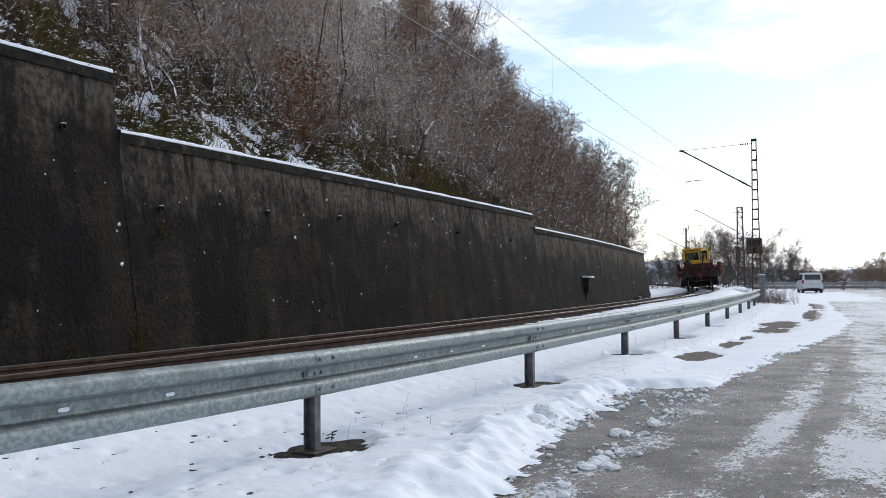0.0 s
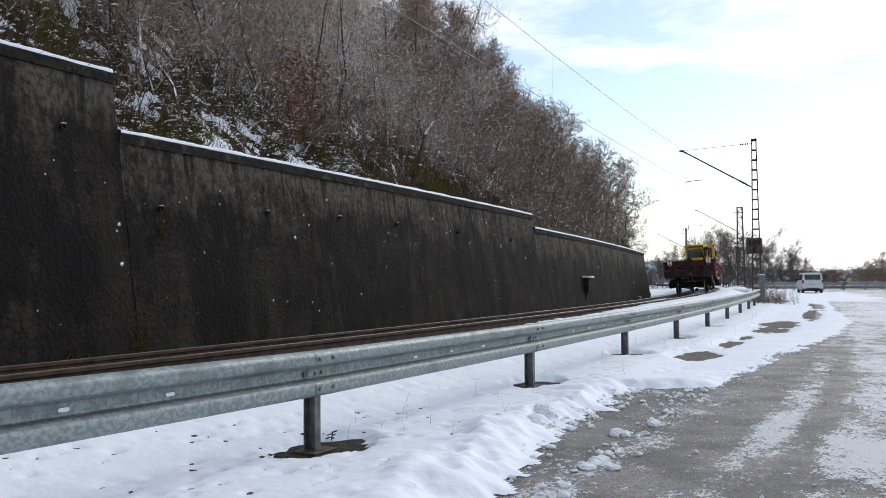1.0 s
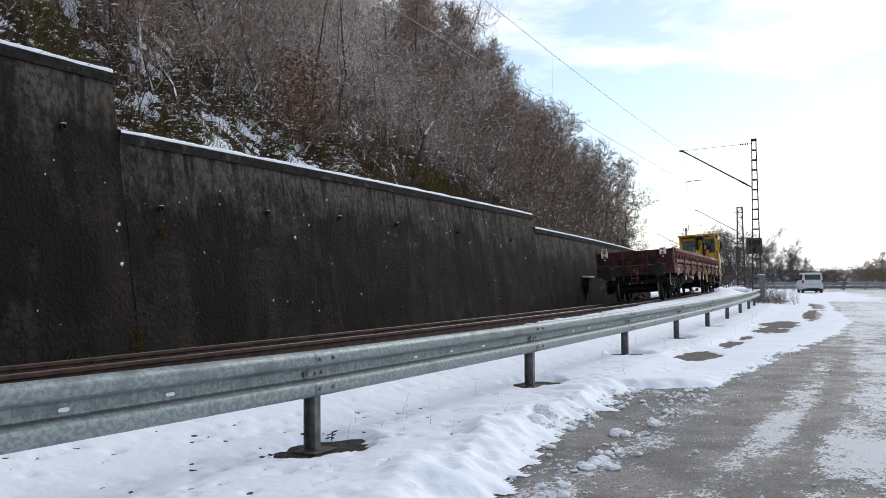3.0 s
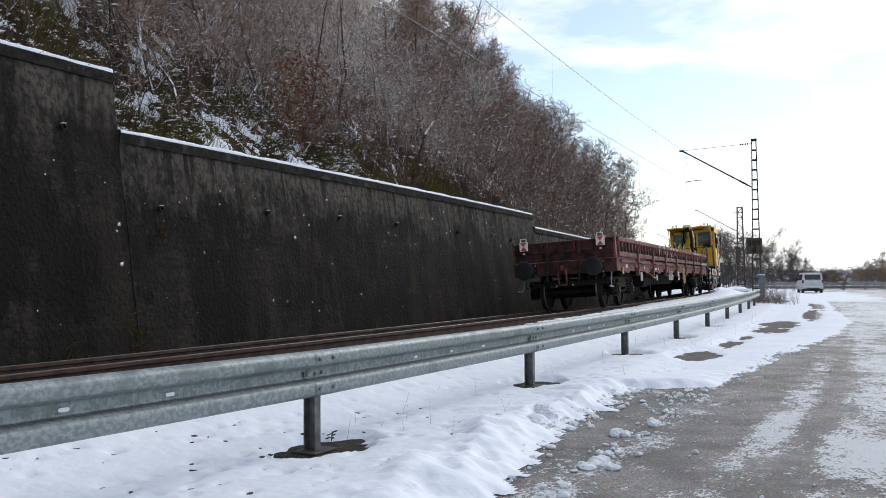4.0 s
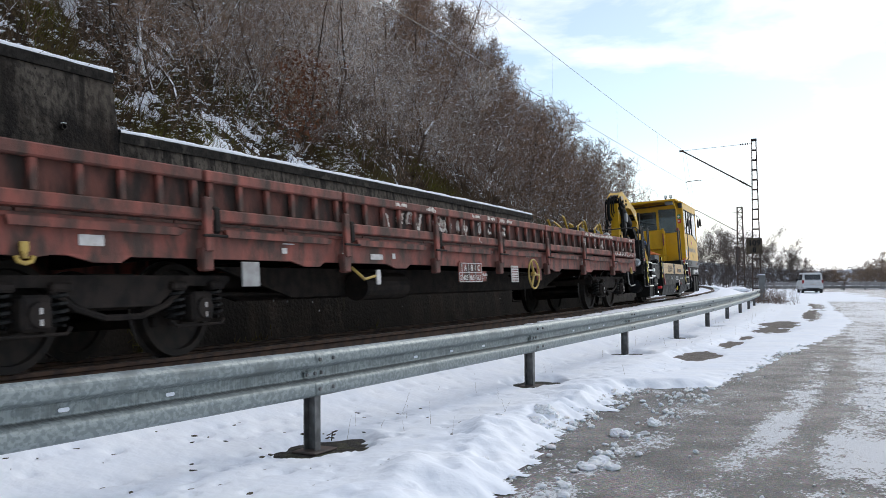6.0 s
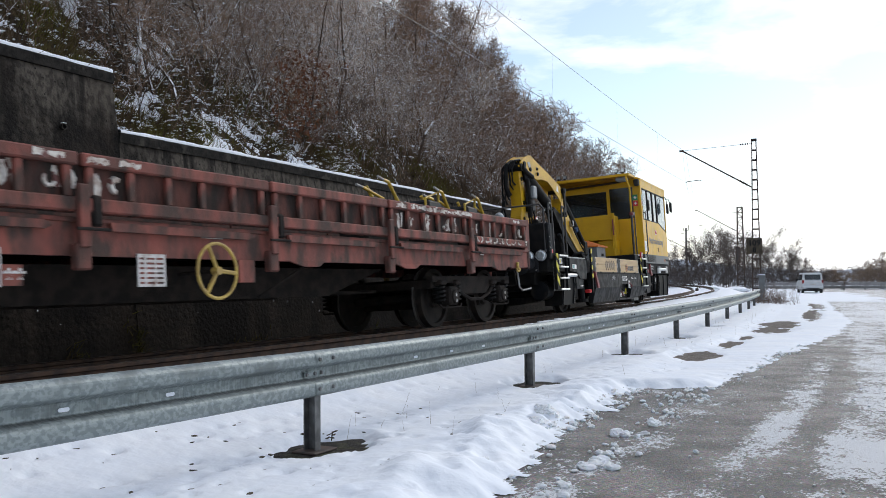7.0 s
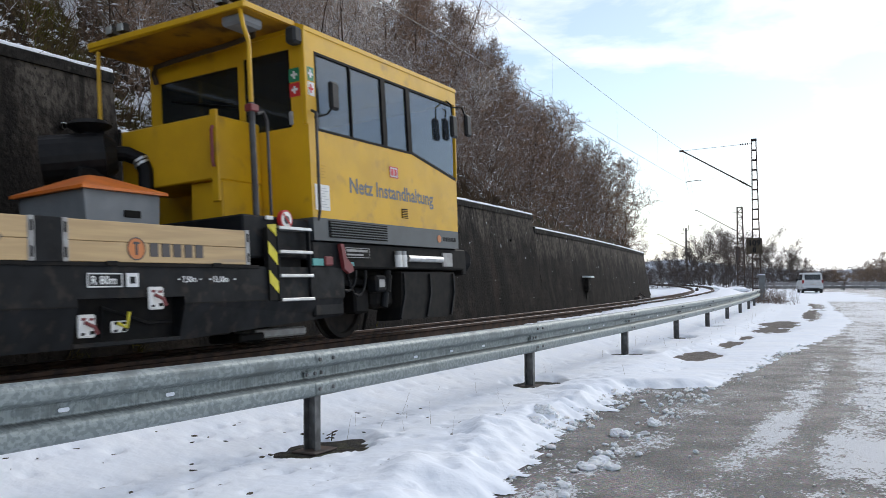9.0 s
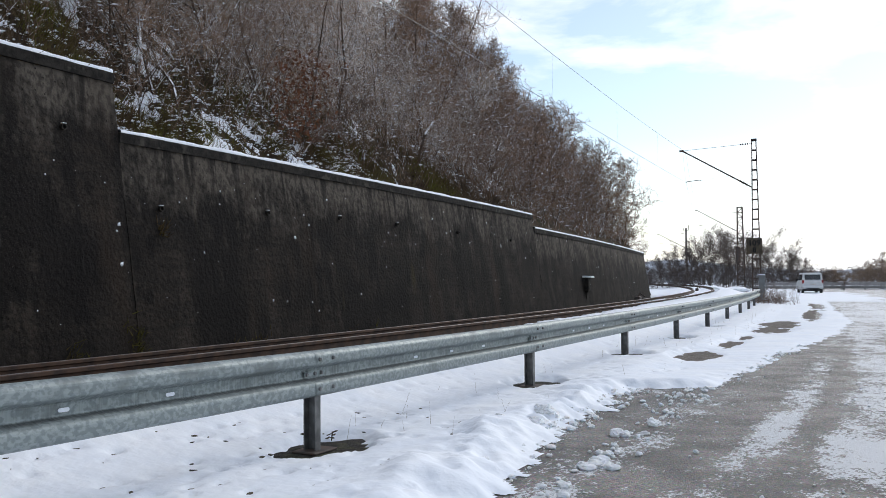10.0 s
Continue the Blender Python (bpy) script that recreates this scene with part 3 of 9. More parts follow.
# ---- track ----
def make_track():
    st = steps(-46, (180, 2.0))
    top = RAIL_Z - 0.19
    prof = [(2.75, -0.25), (2.75, 0.02), (2.3, 0.06), (1.75, top - 0.12), (1.45, top - 0.07), (0.75, top - 0.045), (-0.75, top + 0.045), (-1.45, top + 0.06), (-1.8, top - 0.02), (-3.2, -0.03), (-3.2, -0.25)]
    ob = part("track_bed", sweep(prof, st), BALLAST)
    tagged(ob, "dark brown stone ballast under the railway track", "ballast", kind="structure")
    rng = np.random.default_rng(11)
    # loose stones on top of the bed
    V, F = [], []
    for i in range(9000):
        s, o = 2 + 50 * rng.random() ** 1.5, rng.uniform(-1.7, 2.3)
        z = top - CANT * o - 0.0 if abs(o) < 1.45 else top - 0.08 - abs(abs(o) - 1.45) * 0.25
        c, r = at(s, o, z - 0.005), rng.uniform(0.018, 0.036)
        q = np.array([(1, 0, 0), (-1, 0, 0), (0, 1, 0), (0, -1, 0), (0, 0, 1), (0, 0, -1)]) * r * (1 + rng.normal(0, 0.3, (6, 1)))
        a = rng.random() * 6.28
        q = q @ np.array([[math.cos(a), -math.sin(a), 0], [math.sin(a), math.cos(a), 0], [0, 0, 1]])
        F += [[6 * i + k for k in t] for t in ((0, 2, 4), (2, 1, 4), (1, 3, 4), (3, 0, 4), (2, 0, 5), (1, 2, 5), (3, 1, 5), (0, 3, 5))]
        V.append(q + np.array(c))
    me = bpy.data.meshes.new("ballast_stones")
    me.from_pydata(np.concatenate(V).tolist(), [], F)
    me.materials.append(BALLAST)
    tagged(new("ballast_stones", me), "loose brown ballast stones between the sleepers", "ballast", kind="stuff")
    # rails: foot, web and head
    st = steps(-46, (60, 1.0), (180, 2.0))
    for side, lab in ((-1, "rusty steel rail beside the snowy verge, head worn bright"), (1, "rusty steel rail on the wall's side, head worn bright")):
        o, z = side * 0.7535, RAIL_Z - side * CANT * 0.7535
        foot = [(-0.07, -0.172), (0.07, -0.172), (0.07, -0.158), (0.014, -0.135), (0.010, -0.05), (0.034, -0.036), (0.034, -0.006), (0.026, 0.0), (-0.026, 0.0), (-0.034, -0.006), (-0.034, -0.036), (-0.010, -0.05), (-0.014, -0.135), (-0.07, -0.158)]
        rail = part("rail", sweep([(o + a, z + b) for a, b in foot], st), RUST_RAIL)
        tagged(rail, lab, "rail", group="rails of the track")
        head = [(o - 0.022, z + 0.0005), (o + 0.022, z + 0.0005), (o + 0.018, z + 0.003), (o - 0.018, z + 0.003)]
        part("running_surface", sweep(head, st), RAIL_TOP, rail, "worn bright running band")
    # sleepers
    sl = None
    for k in range(95):
        s = -6 + 0.62 * k
        m = set_at(s, 0, RAIL_Z - 0.172) @ pose(0, 0, 0, -math.degrees(math.atan(CANT)))
        if sl is None:
            sl = tagged(part("sleeper", bx(-0.13, 0.13, -1.28, 1.28, -0.15, 0.0, bevel=0.012), SLEEPER), "dark weathered sleeper sunk in ballast", "sleeper", group="sleepers of the track")
            for y in (-0.7535, 0.7535):
                for q in (-0.11, 0.11):
                    part("rail_clip", bx(-0.05, 0.05, y + q - 0.03, y + q + 0.03, 0.0, 0.04, bevel=0.008), RUST_RAIL, sl)
            sl.matrix_basis = m
        else:
            copy_thing(sl, m)


# ---- retaining wall ----
def wall_concrete():
    m = bpy.data.materials.new("stained_concrete")
    m.use_nodes = True
    n, l = m.node_tree.nodes, m.node_tree.links
    b = n["Principled BSDF"]
    b.inputs["Roughness"].default_value = 0.92
    b.inputs["Specular IOR Level"].default_value = 0.12
    tc = n.new("ShaderNodeTexCoord")
    # the face unrolled: metres along the wall, and height
    along = n.new("ShaderNodeAttribute")
    along.attribute_name = "along"
    sep = n.new("ShaderNodeSeparateXYZ")
    l.new(tc.outputs["Object"], sep.inputs[0])
    face = n.new("ShaderNodeCombineXYZ")
    l.new(along.outputs["Fac"], face.inputs[0])
    l.new(sep.outputs["Z"], face.inputs[2])

    def nz(scale, detail, stretch=(1, 1, 1), lo=0.35, hi=0.65):
        mp = n.new("ShaderNodeMapping")
        mp.inputs["Scale"].default_value = stretch
        l.new(face.outputs["Vector"], mp.inputs["Vector"])
        t = n.new("ShaderNodeTexNoise")
        t.inputs["Scale"].default_value, t.inputs["Detail"].default_value = scale, detail
        l.new(mp.outputs["Vector"], t.inputs["Vector"])
        r = n.new("ShaderNodeMapRange")
        r.interpolation_type = "SMOOTHSTEP"
        r.inputs[1].default_value, r.inputs[2].default_value = lo, hi
        l.new(t.outputs["Fac"], r.inputs[0])
        return r.outputs[0], t.outputs["Fac"]

    def blend(fac, a, c):
        x = n.new("ShaderNodeMix")
        x.data_type = "RGBA"
        l.new(fac, x.inputs[0])
        for v, k in ((a, 6), (c, 7)):
            if isinstance(v, tuple):
                x.inputs[k].default_value = (*v, 1)
            else:
                l.new(v, x.inputs[k])
        return x.outputs[2]

    def times(a, k):
        x = n.new("ShaderNodeMath")
        x.operation = "MULTIPLY"
        l.new(a, x.inputs[0])
        if isinstance(k, float):
            x.inputs[1].default_value = k
        else:
            l.new(k, x.inputs[1])
        return x.outputs[0]

    def ranged(v, lo, hi, a=0.0, b=1.0):
        r = n.new("ShaderNodeMapRange")
        r.interpolation_type = "SMOOTHSTEP"
        r.inputs[1].default_value, r.inputs[2].default_value, r.inputs[3].default_value, r.inputs[4].default_value = lo, hi, a, b
        l.new(v, r.inputs[0])
        return r.outputs[0]

    def plus(a, k):
        x = n.new("ShaderNodeMath")
        x.operation = "MULTIPLY_ADD"
        l.new(k[0], x.inputs[0])
        x.inputs[1].default_value = k[1]
        l.new(a, x.inputs[2])
        return x.outputs[0]

    big, _ = nz(0.8, 7.0, lo=0.36, hi=0.66)
    c = blend(big, (0.0285, 0.0230, 0.0190), (0.0108, 0.0093, 0.0086))
    # broad runs of damp, and paler ones between them
    damp, _ = nz(1.7, 4.0, (1, 1, 0.16), 0.48, 0.60)
    c = blend(times(damp, 0.78), c, (0.0078, 0.0068, 0.0065))
    worn, _ = nz(1.9, 5.0, (1, 1, 0.42), 0.53, 0.66)
    c = blend(times(worn, 0.62), c, (0.052, 0.0425, 0.0345))
    bruise, _ = nz(3.0, 6.0, (1, 1, 0.8), 0.54, 0.64)
    c = blend(times(bruise, 0.8), c, (0.0068, 0.0060, 0.0058))
    # boards of the formwork, faintly, and fine grain lying along them
    board, _ = nz(2.2, 5.0, (0.25, 0.25, 3.2), 0.42, 0.62)
    c = blend(times(board, 0.45), c, (0.0098, 0.0090, 0.0092))
    mott, _ = nz(13.0, 9.0, (1, 1, 1.3), lo=0.44, hi=0.60)
    c = blend(times(mott, 0.45), c, (0.0062, 0.0056, 0.0056))
    fine, _ = nz(42.0, 6.0, (1, 1, 1.6), lo=0.52, hi=0.66)
    c = blend(times(fine, 0.5), c, (0.046, 0.040, 0.035))
    # lime leached from the coping: a pale band with ragged dark and pale runs
    att = n.new("ShaderNodeAttribute")
    att.attribute_name = "drop"
    _, wob = nz(1.1, 6.0)
    _, run = nz(7.0, 10.0, (1, 1, 0.14))
    _, patch = nz(9.0, 10.0, (1, 1, 0.9))
    reach = plus(plus(plus(att.outputs["Fac"], (wob, -3.0)), (run, -1.5)), (patch, -1.2))
    pale = ranged(reach, -1.75, -2.85)
    grain, _ = nz(11.0, 8.0, (1, 1, 0.6), 0.36, 0.60)
    c = blend(times(times(pale, ranged(grain, 0.0, 1.0, 0.35, 1.0)), 0.92), c, (0.105, 0.091, 0.076))
    drip, _ = nz(4.2, 6.0, (1, 1, 0.10), 0.52, 0.62)
    c = blend(times(times(drip, ranged(att.outputs["Fac"], 1.6, 0.1)), 0.8), c, (0.012, 0.0105, 0.0098))
    brown, _ = nz(1.0, 7.0, (1, 1, 0.3), 0.55, 0.74)
    c = blend(times(brown, 0.5), c, (0.040, 0.028, 0.020))
    moss, _ = nz(1.3, 9.0, (1, 1, 0.22), 0.67, 0.76)
    c = blend(times(moss, 0.55), c, (0.052, 0.046, 0.014))
    spots, _ = nz(16.0, 2.0, lo=0.72, hi=0.76)
    c = blend(times(spots, 0.5), c, (0.10, 0.098, 0.09))
    # blow holes
    vor = n.new("ShaderNodeTexVoronoi")
    vor.inputs["Scale"].default_value = 9.0
    l.new(tc.outputs["Object"], vor.inputs["Vector"])
    hole = ranged(vor.outputs["Distance"], 0.16, 0.07)
    c = blend(times(hole, 0.85), c, (0.0035, 0.0033, 0.0033))
    # dust thrown up from the track
    dust, _ = nz(2.0, 8.0, lo=0.42, hi=0.62)
    c = blend(times(times(dust, ranged(sep.outputs["Z"], 0.7, 0.2)), 0.2), c, (0.045, 0.038, 0.032))
    l.new(c, b.inputs["Base Color"])
    _, h1 = nz(14.0, 8.0)
    u = n.new("ShaderNodeBump")
    u.inputs["Strength"].default_value, u.inputs["Distance"].default_value = 0.7, 0.035
    l.new(h1, u.inputs["Height"])
    l.new(u.outputs["Normal"], b.inputs["Normal"])
    return m


CONCRETE = wall_concrete()
COPING = mat("coping_concrete", (0.030, 0.027, 0.024), 0.9, color2=(0.012, 0.011, 0.0105), scale=11.0, bump=0.6, bump_scale=30.0, grime=(0.062, 0.056, 0.048), grime_scale=5.0, grime_at=(0.56, 0.68), spec=0.15)
WALL_FOOT, BATTER = 2.6, 0.15
WALLS = ((-46.0, 8.78, 4.42, 4.35), (8.78, 27.06, 3.45, 3.42), (27.06, 51.2, 2.97, 2.76))


def make_wall():
    rng = np.random.default_rng(3)
    for k, (s0, s1, z0, z1) in enumerate(WALLS):
        names = ("north", "middle", "south")
        st = steps(s0, (s1, 0.6))
        bm = bmesh.new()
        rows = []
        for s in st:
            zt = z0 + (z1 - z0) * (s - s0) / (s1 - s0) - 0.15
            levels = [-0.3] + [zt * q / 7 for q in range(8)]
            row = [bm.verts.new(at(s, WALL_FOOT + BATTER * z + rng.normal(0, 0.006), z)) for z in levels]
            row += [bm.verts.new(at(s, WALL_FOOT + BATTER * zt + 0.55, zt)), bm.verts.new(at(s, WALL_FOOT + 1.2, -0.3))]
            rows.append(row)
        for a, b in zip(rows, rows[1:]):
            for i in range(len(a)):
                j = (i + 1) % len(a)
                bm.faces.new((a[i], a[j], b[j], b[i]))
        bm.faces.new(rows[0][::-1])
        bm.faces.new(rows[-1])
        wall = part("wall_" + names[k], bm, CONCRETE, smooth=False)
        drop = wall.data.attributes.new("drop", "FLOAT", "POINT")
        tall = [z0 + (z1 - z0) * (s - s0) / (s1 - s0) - 0.15 for s in st]
        drop.data.foreach_set("value", [max(0.0, tall[i // 11] - v.co.z) if i % 11 < 9 else 3.0 for i, v in enumerate(wall.data.vertices)])
        run = wall.data.attributes.new("along", "FLOAT", "POINT")
        run.data.foreach_set("value", [st[i // 11] for i in range(len(wall.data.vertices))])
        tagged(wall, ("tall end of the soot-black battered concrete retaining wall", "soot-black battered concrete retaining wall with lime streaks", "lower far stretch of the black concrete retaining wall")[k], "retaining wall", kind="structure")
        bm = bmesh.new()
        rows = []
        for s in st:
            zt = z0 + (z1 - z0) * (s - s0) / (s1 - s0)
            f = WALL_FOOT + BATTER * zt
            rows.append([bm.verts.new(at(s, f + o, zt + z)) for o, z in ((-0.055, -0.150), (-0.060, -0.02), (-0.045, 0.0), (0.56, 0.02), (0.56, -0.150))])
        for a, b in zip(rows, rows[1:]):
            for i in range(5):
                j = (i + 1) % 5
                bm.faces.new((a[i], a[j], b[j], b[i]))
        bm.faces.new(rows[0][::-1])
        bm.faces.new(rows[-1])
        part("coping", bm, COPING, wall, "projecting weathered concrete coping")
        # snow along the coping
        bm = bmesh.new()
        fine = steps(s0 + 0.02, (s1 - 0.02, 0.12))
        rows = []
        for s in fine:
            zt = z0 + (z1 - z0) * (s - s0) / (s1 - s0)
            f = WALL_FOOT + BATTER * zt
            h = 0.062 + 0.022 * noise.noise((s * 1.3, k * 9.0, 0)) + 0.012 * noise.noise((s * 5.0, 3.0, 0))
            w = 0.02 * noise.noise((s * 3.0, 7.0, 0))
            rows.append([bm.verts.new(at(s, f + o, zt + z)) for o, z in ((-0.055 + w, 0.002), (-0.06 + w, h * 0.6), (-0.02, h), (0.3, h + 0.02), (0.5, 0.015))])
        for a, b in zip(rows, rows[1:]):
            for i in range(4):
                bm.faces.new((a[i], a[i + 1], b[i + 1], b[i]))
        tagged(part("coping_snow", bm, SNOW, smooth=True), "strip of snow lying on the wall's coping", "snow", kind="stuff")


def wall_point(s, z, out=0.0):
    return at(s, WALL_FOOT + BATTER * z - out, z)


# ---- guardrail ----
MOSSY_SOIL = mat("mossy_soil", (0.018, 0.0145, 0.011), 0.95, color2=(0.042, 0.040, 0.017), scale=9.0, spread=(0.45, 0.62), bump=0.8, bump_scale=60.0)


def make_guardrail():
    o0, top = -3.517, 0.722
    beam_profile = [(0.012, -0.006), (0.030, 0.0), (0.062, -0.010), (0.083, -0.030), (0.083, -0.085), (0.070, -0.100), (0.010, -0.122), (0.010, -0.188), (0.070, -0.210), (0.083, -0.225), (0.083, -0.285), (0.066, -0.305), (0.030, -0.314), (0.012, -0.308)]
    soft = [beam_profile[0]]
    for p, q, r in zip(beam_profile, beam_profile[1:], beam_profile[2:]):
        for k in (0.3, 0.0, -0.3):
            away = Vector(p if k > 0 else r) - Vector(q)
            step = min(0.012, away.length * 0.4) if k else 0.0
            pull = ((Vector(p) - Vector(q)).normalized() + (Vector(r) - Vector(q)).normalized()) * (0.0035 if not k else 0.0)
            soft.append(tuple(Vector(q) + away.normalized() * step + pull))
    beam_profile = soft + [beam_profile[-1]]
    inner = [(a - 0.006, b) for a, b in beam_profile[::-1]]
    first = None

    def rise(s):
        """The rail climbs a little towards its near end."""
        return float(np.interp(s, [-6, 4.66, 8.62], [0.125, 0.010, 0.0]))

    for k in range(-3, 9):
        s = 6.64 + 3.965 * k
        m = set_at(s, o0, top + rise(s)) @ pose(0, 0, 0, 0, math.degrees(math.atan((rise(s - 2) - rise(s + 2)) / 4)), 0)
        if first is None:
            bm = bmesh.new()
            rings = []
            for i, x in enumerate(np.linspace(-2.12, 1.97, 9)):
                sag = (x * x) / (2 * RAD)
                grow = 0.005 if i == 0 else 0.0
                rings.append([bm.verts.new((x, -(a + grow) + sag, b)) for a, b in beam_profile] + [bm.verts.new((x, -a + sag, b)) for a, b in inner])
            for a, b in zip(rings, rings[1:]):
                for i in range(len(a)):
                    j = (i + 1) % len(a)
                    bm.faces.new((a[i], a[j], b[j], b[i]))
            first = empty("guardrail_section", m)
            tagged(first, "galvanised steel W-beam guardrail section bolted to its post", "guardrail", group="guardrail beside the road")
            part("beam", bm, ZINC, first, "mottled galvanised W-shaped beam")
            bm = bmesh.new()
            prism(bm, [(-0.03, -0.05), (0.03, -0.05), (0.03, 0.05), (-0.03, 0.05), (-0.03, 0.043), (0.023, 0.043), (0.023, -0.043), (-0.03, -0.043)], -0.80, -0.02, axis="z", m=pose(-1.985, 0.056, 0))
            part("post", bm, POST_ZINC, first, "dull grey channel-section steel post")
            part("spacer", bx(-2.01, -1.95, 0.004, 0.05, -0.20, -0.11, bevel=0.006), POST_ZINC, first)
            part("base_plate", bx(-2.09, -1.83, -0.05, 0.15, -0.705, -0.690, bevel=0.004), MAST_STEEL, first)
            part("splice_plate", bx(-2.17, -2.0, -0.020, -0.0165, -0.176, -0.138, bevel=0.003), ZINC, first)
            for x in (-2.085, -1.93):
                for z in (-0.058, -0.255):
                    part("bolt", cyl(bmesh.new(), (x, -0.080, z), (x, -0.095, z), 0.015, 0.010, 8), POST_ZINC, first)
            for x in (-2.15, -2.06, -1.985):
                part("bolt", cyl(bmesh.new(), (x, -0.018, -0.157), (x, -0.032, -0.157), 0.015, 0.010, 8), POST_ZINC, first)
            for x in (-0.66, -0.01, 0.66):
                slot = [(x + sx * 0.022 + 0.010 * math.cos(a), -0.157 + 0.010 * math.sin(a)) for sx, a0 in ((1, -90), (-1, 90)) for a in (radians(a0 + 30 * q) for q in range(7))]
                part("slot_patch", prism(bmesh.new(), slot, -0.0185, -0.0165), SNOW, first, "slot plugged with snow")
        else:
            copy_thing(first, m)
    # soil laid bare round the posts
    for k in range(-1, 5):
        s = 4.72 + 3.965 * k
        bm = bmesh.new()
        rng = random.Random(k)
        c = bm.verts.new(at(s, -3.50, 0.022))
        ring = []
        for i in range(26):
            a = 2 * math.pi * i / 26
            r = 1 + 0.35 * rng.uniform(-1, 1)
            ring.append(bm.verts.new(at(s + 0.06 + 0.62 * r * math.cos(a), -3.54 + 0.50 * r * math.sin(a), 0.006)))
        mid = [bm.verts.new((v.co + c.co) / 2 + Vector((rng.uniform(-1, 1) * 0.02, rng.uniform(-1, 1) * 0.02, rng.uniform(0.005, 0.02)))) for v in ring]
        for i in range(26):
            j = (i + 1) % 26
            bm.faces.new((ring[i], ring[j], mid[j], mid[i]))
            bm.faces.new((mid[i], mid[j], c))
        tagged(part("bare_soil", bm, MOSSY_SOIL), "patch of dark bare soil round a guardrail post", "soil", kind="stuff")


# ---- hillside and woods ----
BARK = mat("bark_grey_brown", (0.110, 0.080, 0.061), 0.9, color2=(0.048, 0.035, 0.028), scale=5.0, vary=0.3, snow=(0.0, 4.0, 0.45), spec=0.12)
TWIG = mat("twigs_brown", (0.385, 0.252, 0.170), 0.9, color2=(0.165, 0.108, 0.074), scale=2.2, vary=0.35, snow=(-0.3, 9.0, 0.515), spec=0.12)
TWIG_FROST = mat("twigs_frosted", (0.58, 0.462, 0.370), 0.9, color2=(0.250, 0.192, 0.150), scale=2.4, vary=0.3, snow=(-0.4, 8.0, 0.455), spec=0.12)
TWIG_RED = mat("twigs_red_brown", (0.265, 0.186, 0.145), 0.9, color2=(0.130, 0.095, 0.076), scale=2.5, vary=0.2, snow=(-0.3, 9.0, 0.55), spec=0.12)
TWIG_DARK = mat("twigs_dark_brown", (0.325, 0.216, 0.152), 0.9, color2=(0.150, 0.100, 0.072), scale=2.0, vary=0.25, snow=(-0.3, 9.0, 0.555), spec=0.12)
FAR_TWIG = mat("far_twigs", (0.145, 0.122, 0.111), 0.95, color2=(0.092, 0.077, 0.071), scale=1.5, vary=0.2, spec=0.05)
# brown twigs of the far hedge, lightened with haze in the colour
FAR_BROWN = mat("far_brown_twigs", (0.34, 0.255, 0.19), 0.95, color2=(0.24, 0.18, 0.135), scale=1.5, vary=0.2, spec=0.05)
LEAF_BROWN = mat("dry_leaves", (0.27, 0.105, 0.045), 0.8, color2=(0.16, 0.065, 0.035), scale=4.0, vary=0.2)
GRASS = mat("winter_grass", (0.125, 0.120, 0.026), 0.9, color2=(0.10, 0.070, 0.035), scale=1.3, detail=8.0, spec=0.1)
DEAD_GRASS = mat("dead_grass", (0.105, 0.072, 0.045), 0.95, color2=(0.045, 0.032, 0.024), scale=4.0, spec=0.1)
STALK = mat("dry_stalks", (0.30, 0.23, 0.13), 0.9, color2=(0.2, 0.15, 0.09), scale=5.0)
HILL = mat("hill_leaf_litter", (0.040, 0.031, 0.023), 0.95, color2=(0.072, 0.052, 0.036), scale=3.0, bump=1.0, bump_scale=14.0, grime=(0.030, 0.029, 0.012), grime_scale=2.2, grime_at=(0.5, 0.66), spec=0.1)


def hill_height(S, O):
    """Height of the slope above the wall."""
    top = np.where(S < 8.78, 4.30, np.where(S < 27.06, 3.36, 2.85))
    rise = np.clip(O - 3.35, 0, None)
    x, y = plan_np(S, O)
    fade = np.clip((60 - S) / 10, 0, 1)
    fade = fade * fade * (3 - 2 * fade)
    h = top + rise * 0.92 + lump(x, y, 3.0, 6.0) * 0.30 * np.clip(rise, 0, 1) + lump(x, y, 0.6, 2.0) * 0.12 * np.clip(rise * 2, 0, 1)
    h = np.minimum(h, 34 + 0.1 * rise)
    return h * fade + (1 - fade) * 0.1 * np.clip(O - 3, 0, 3)


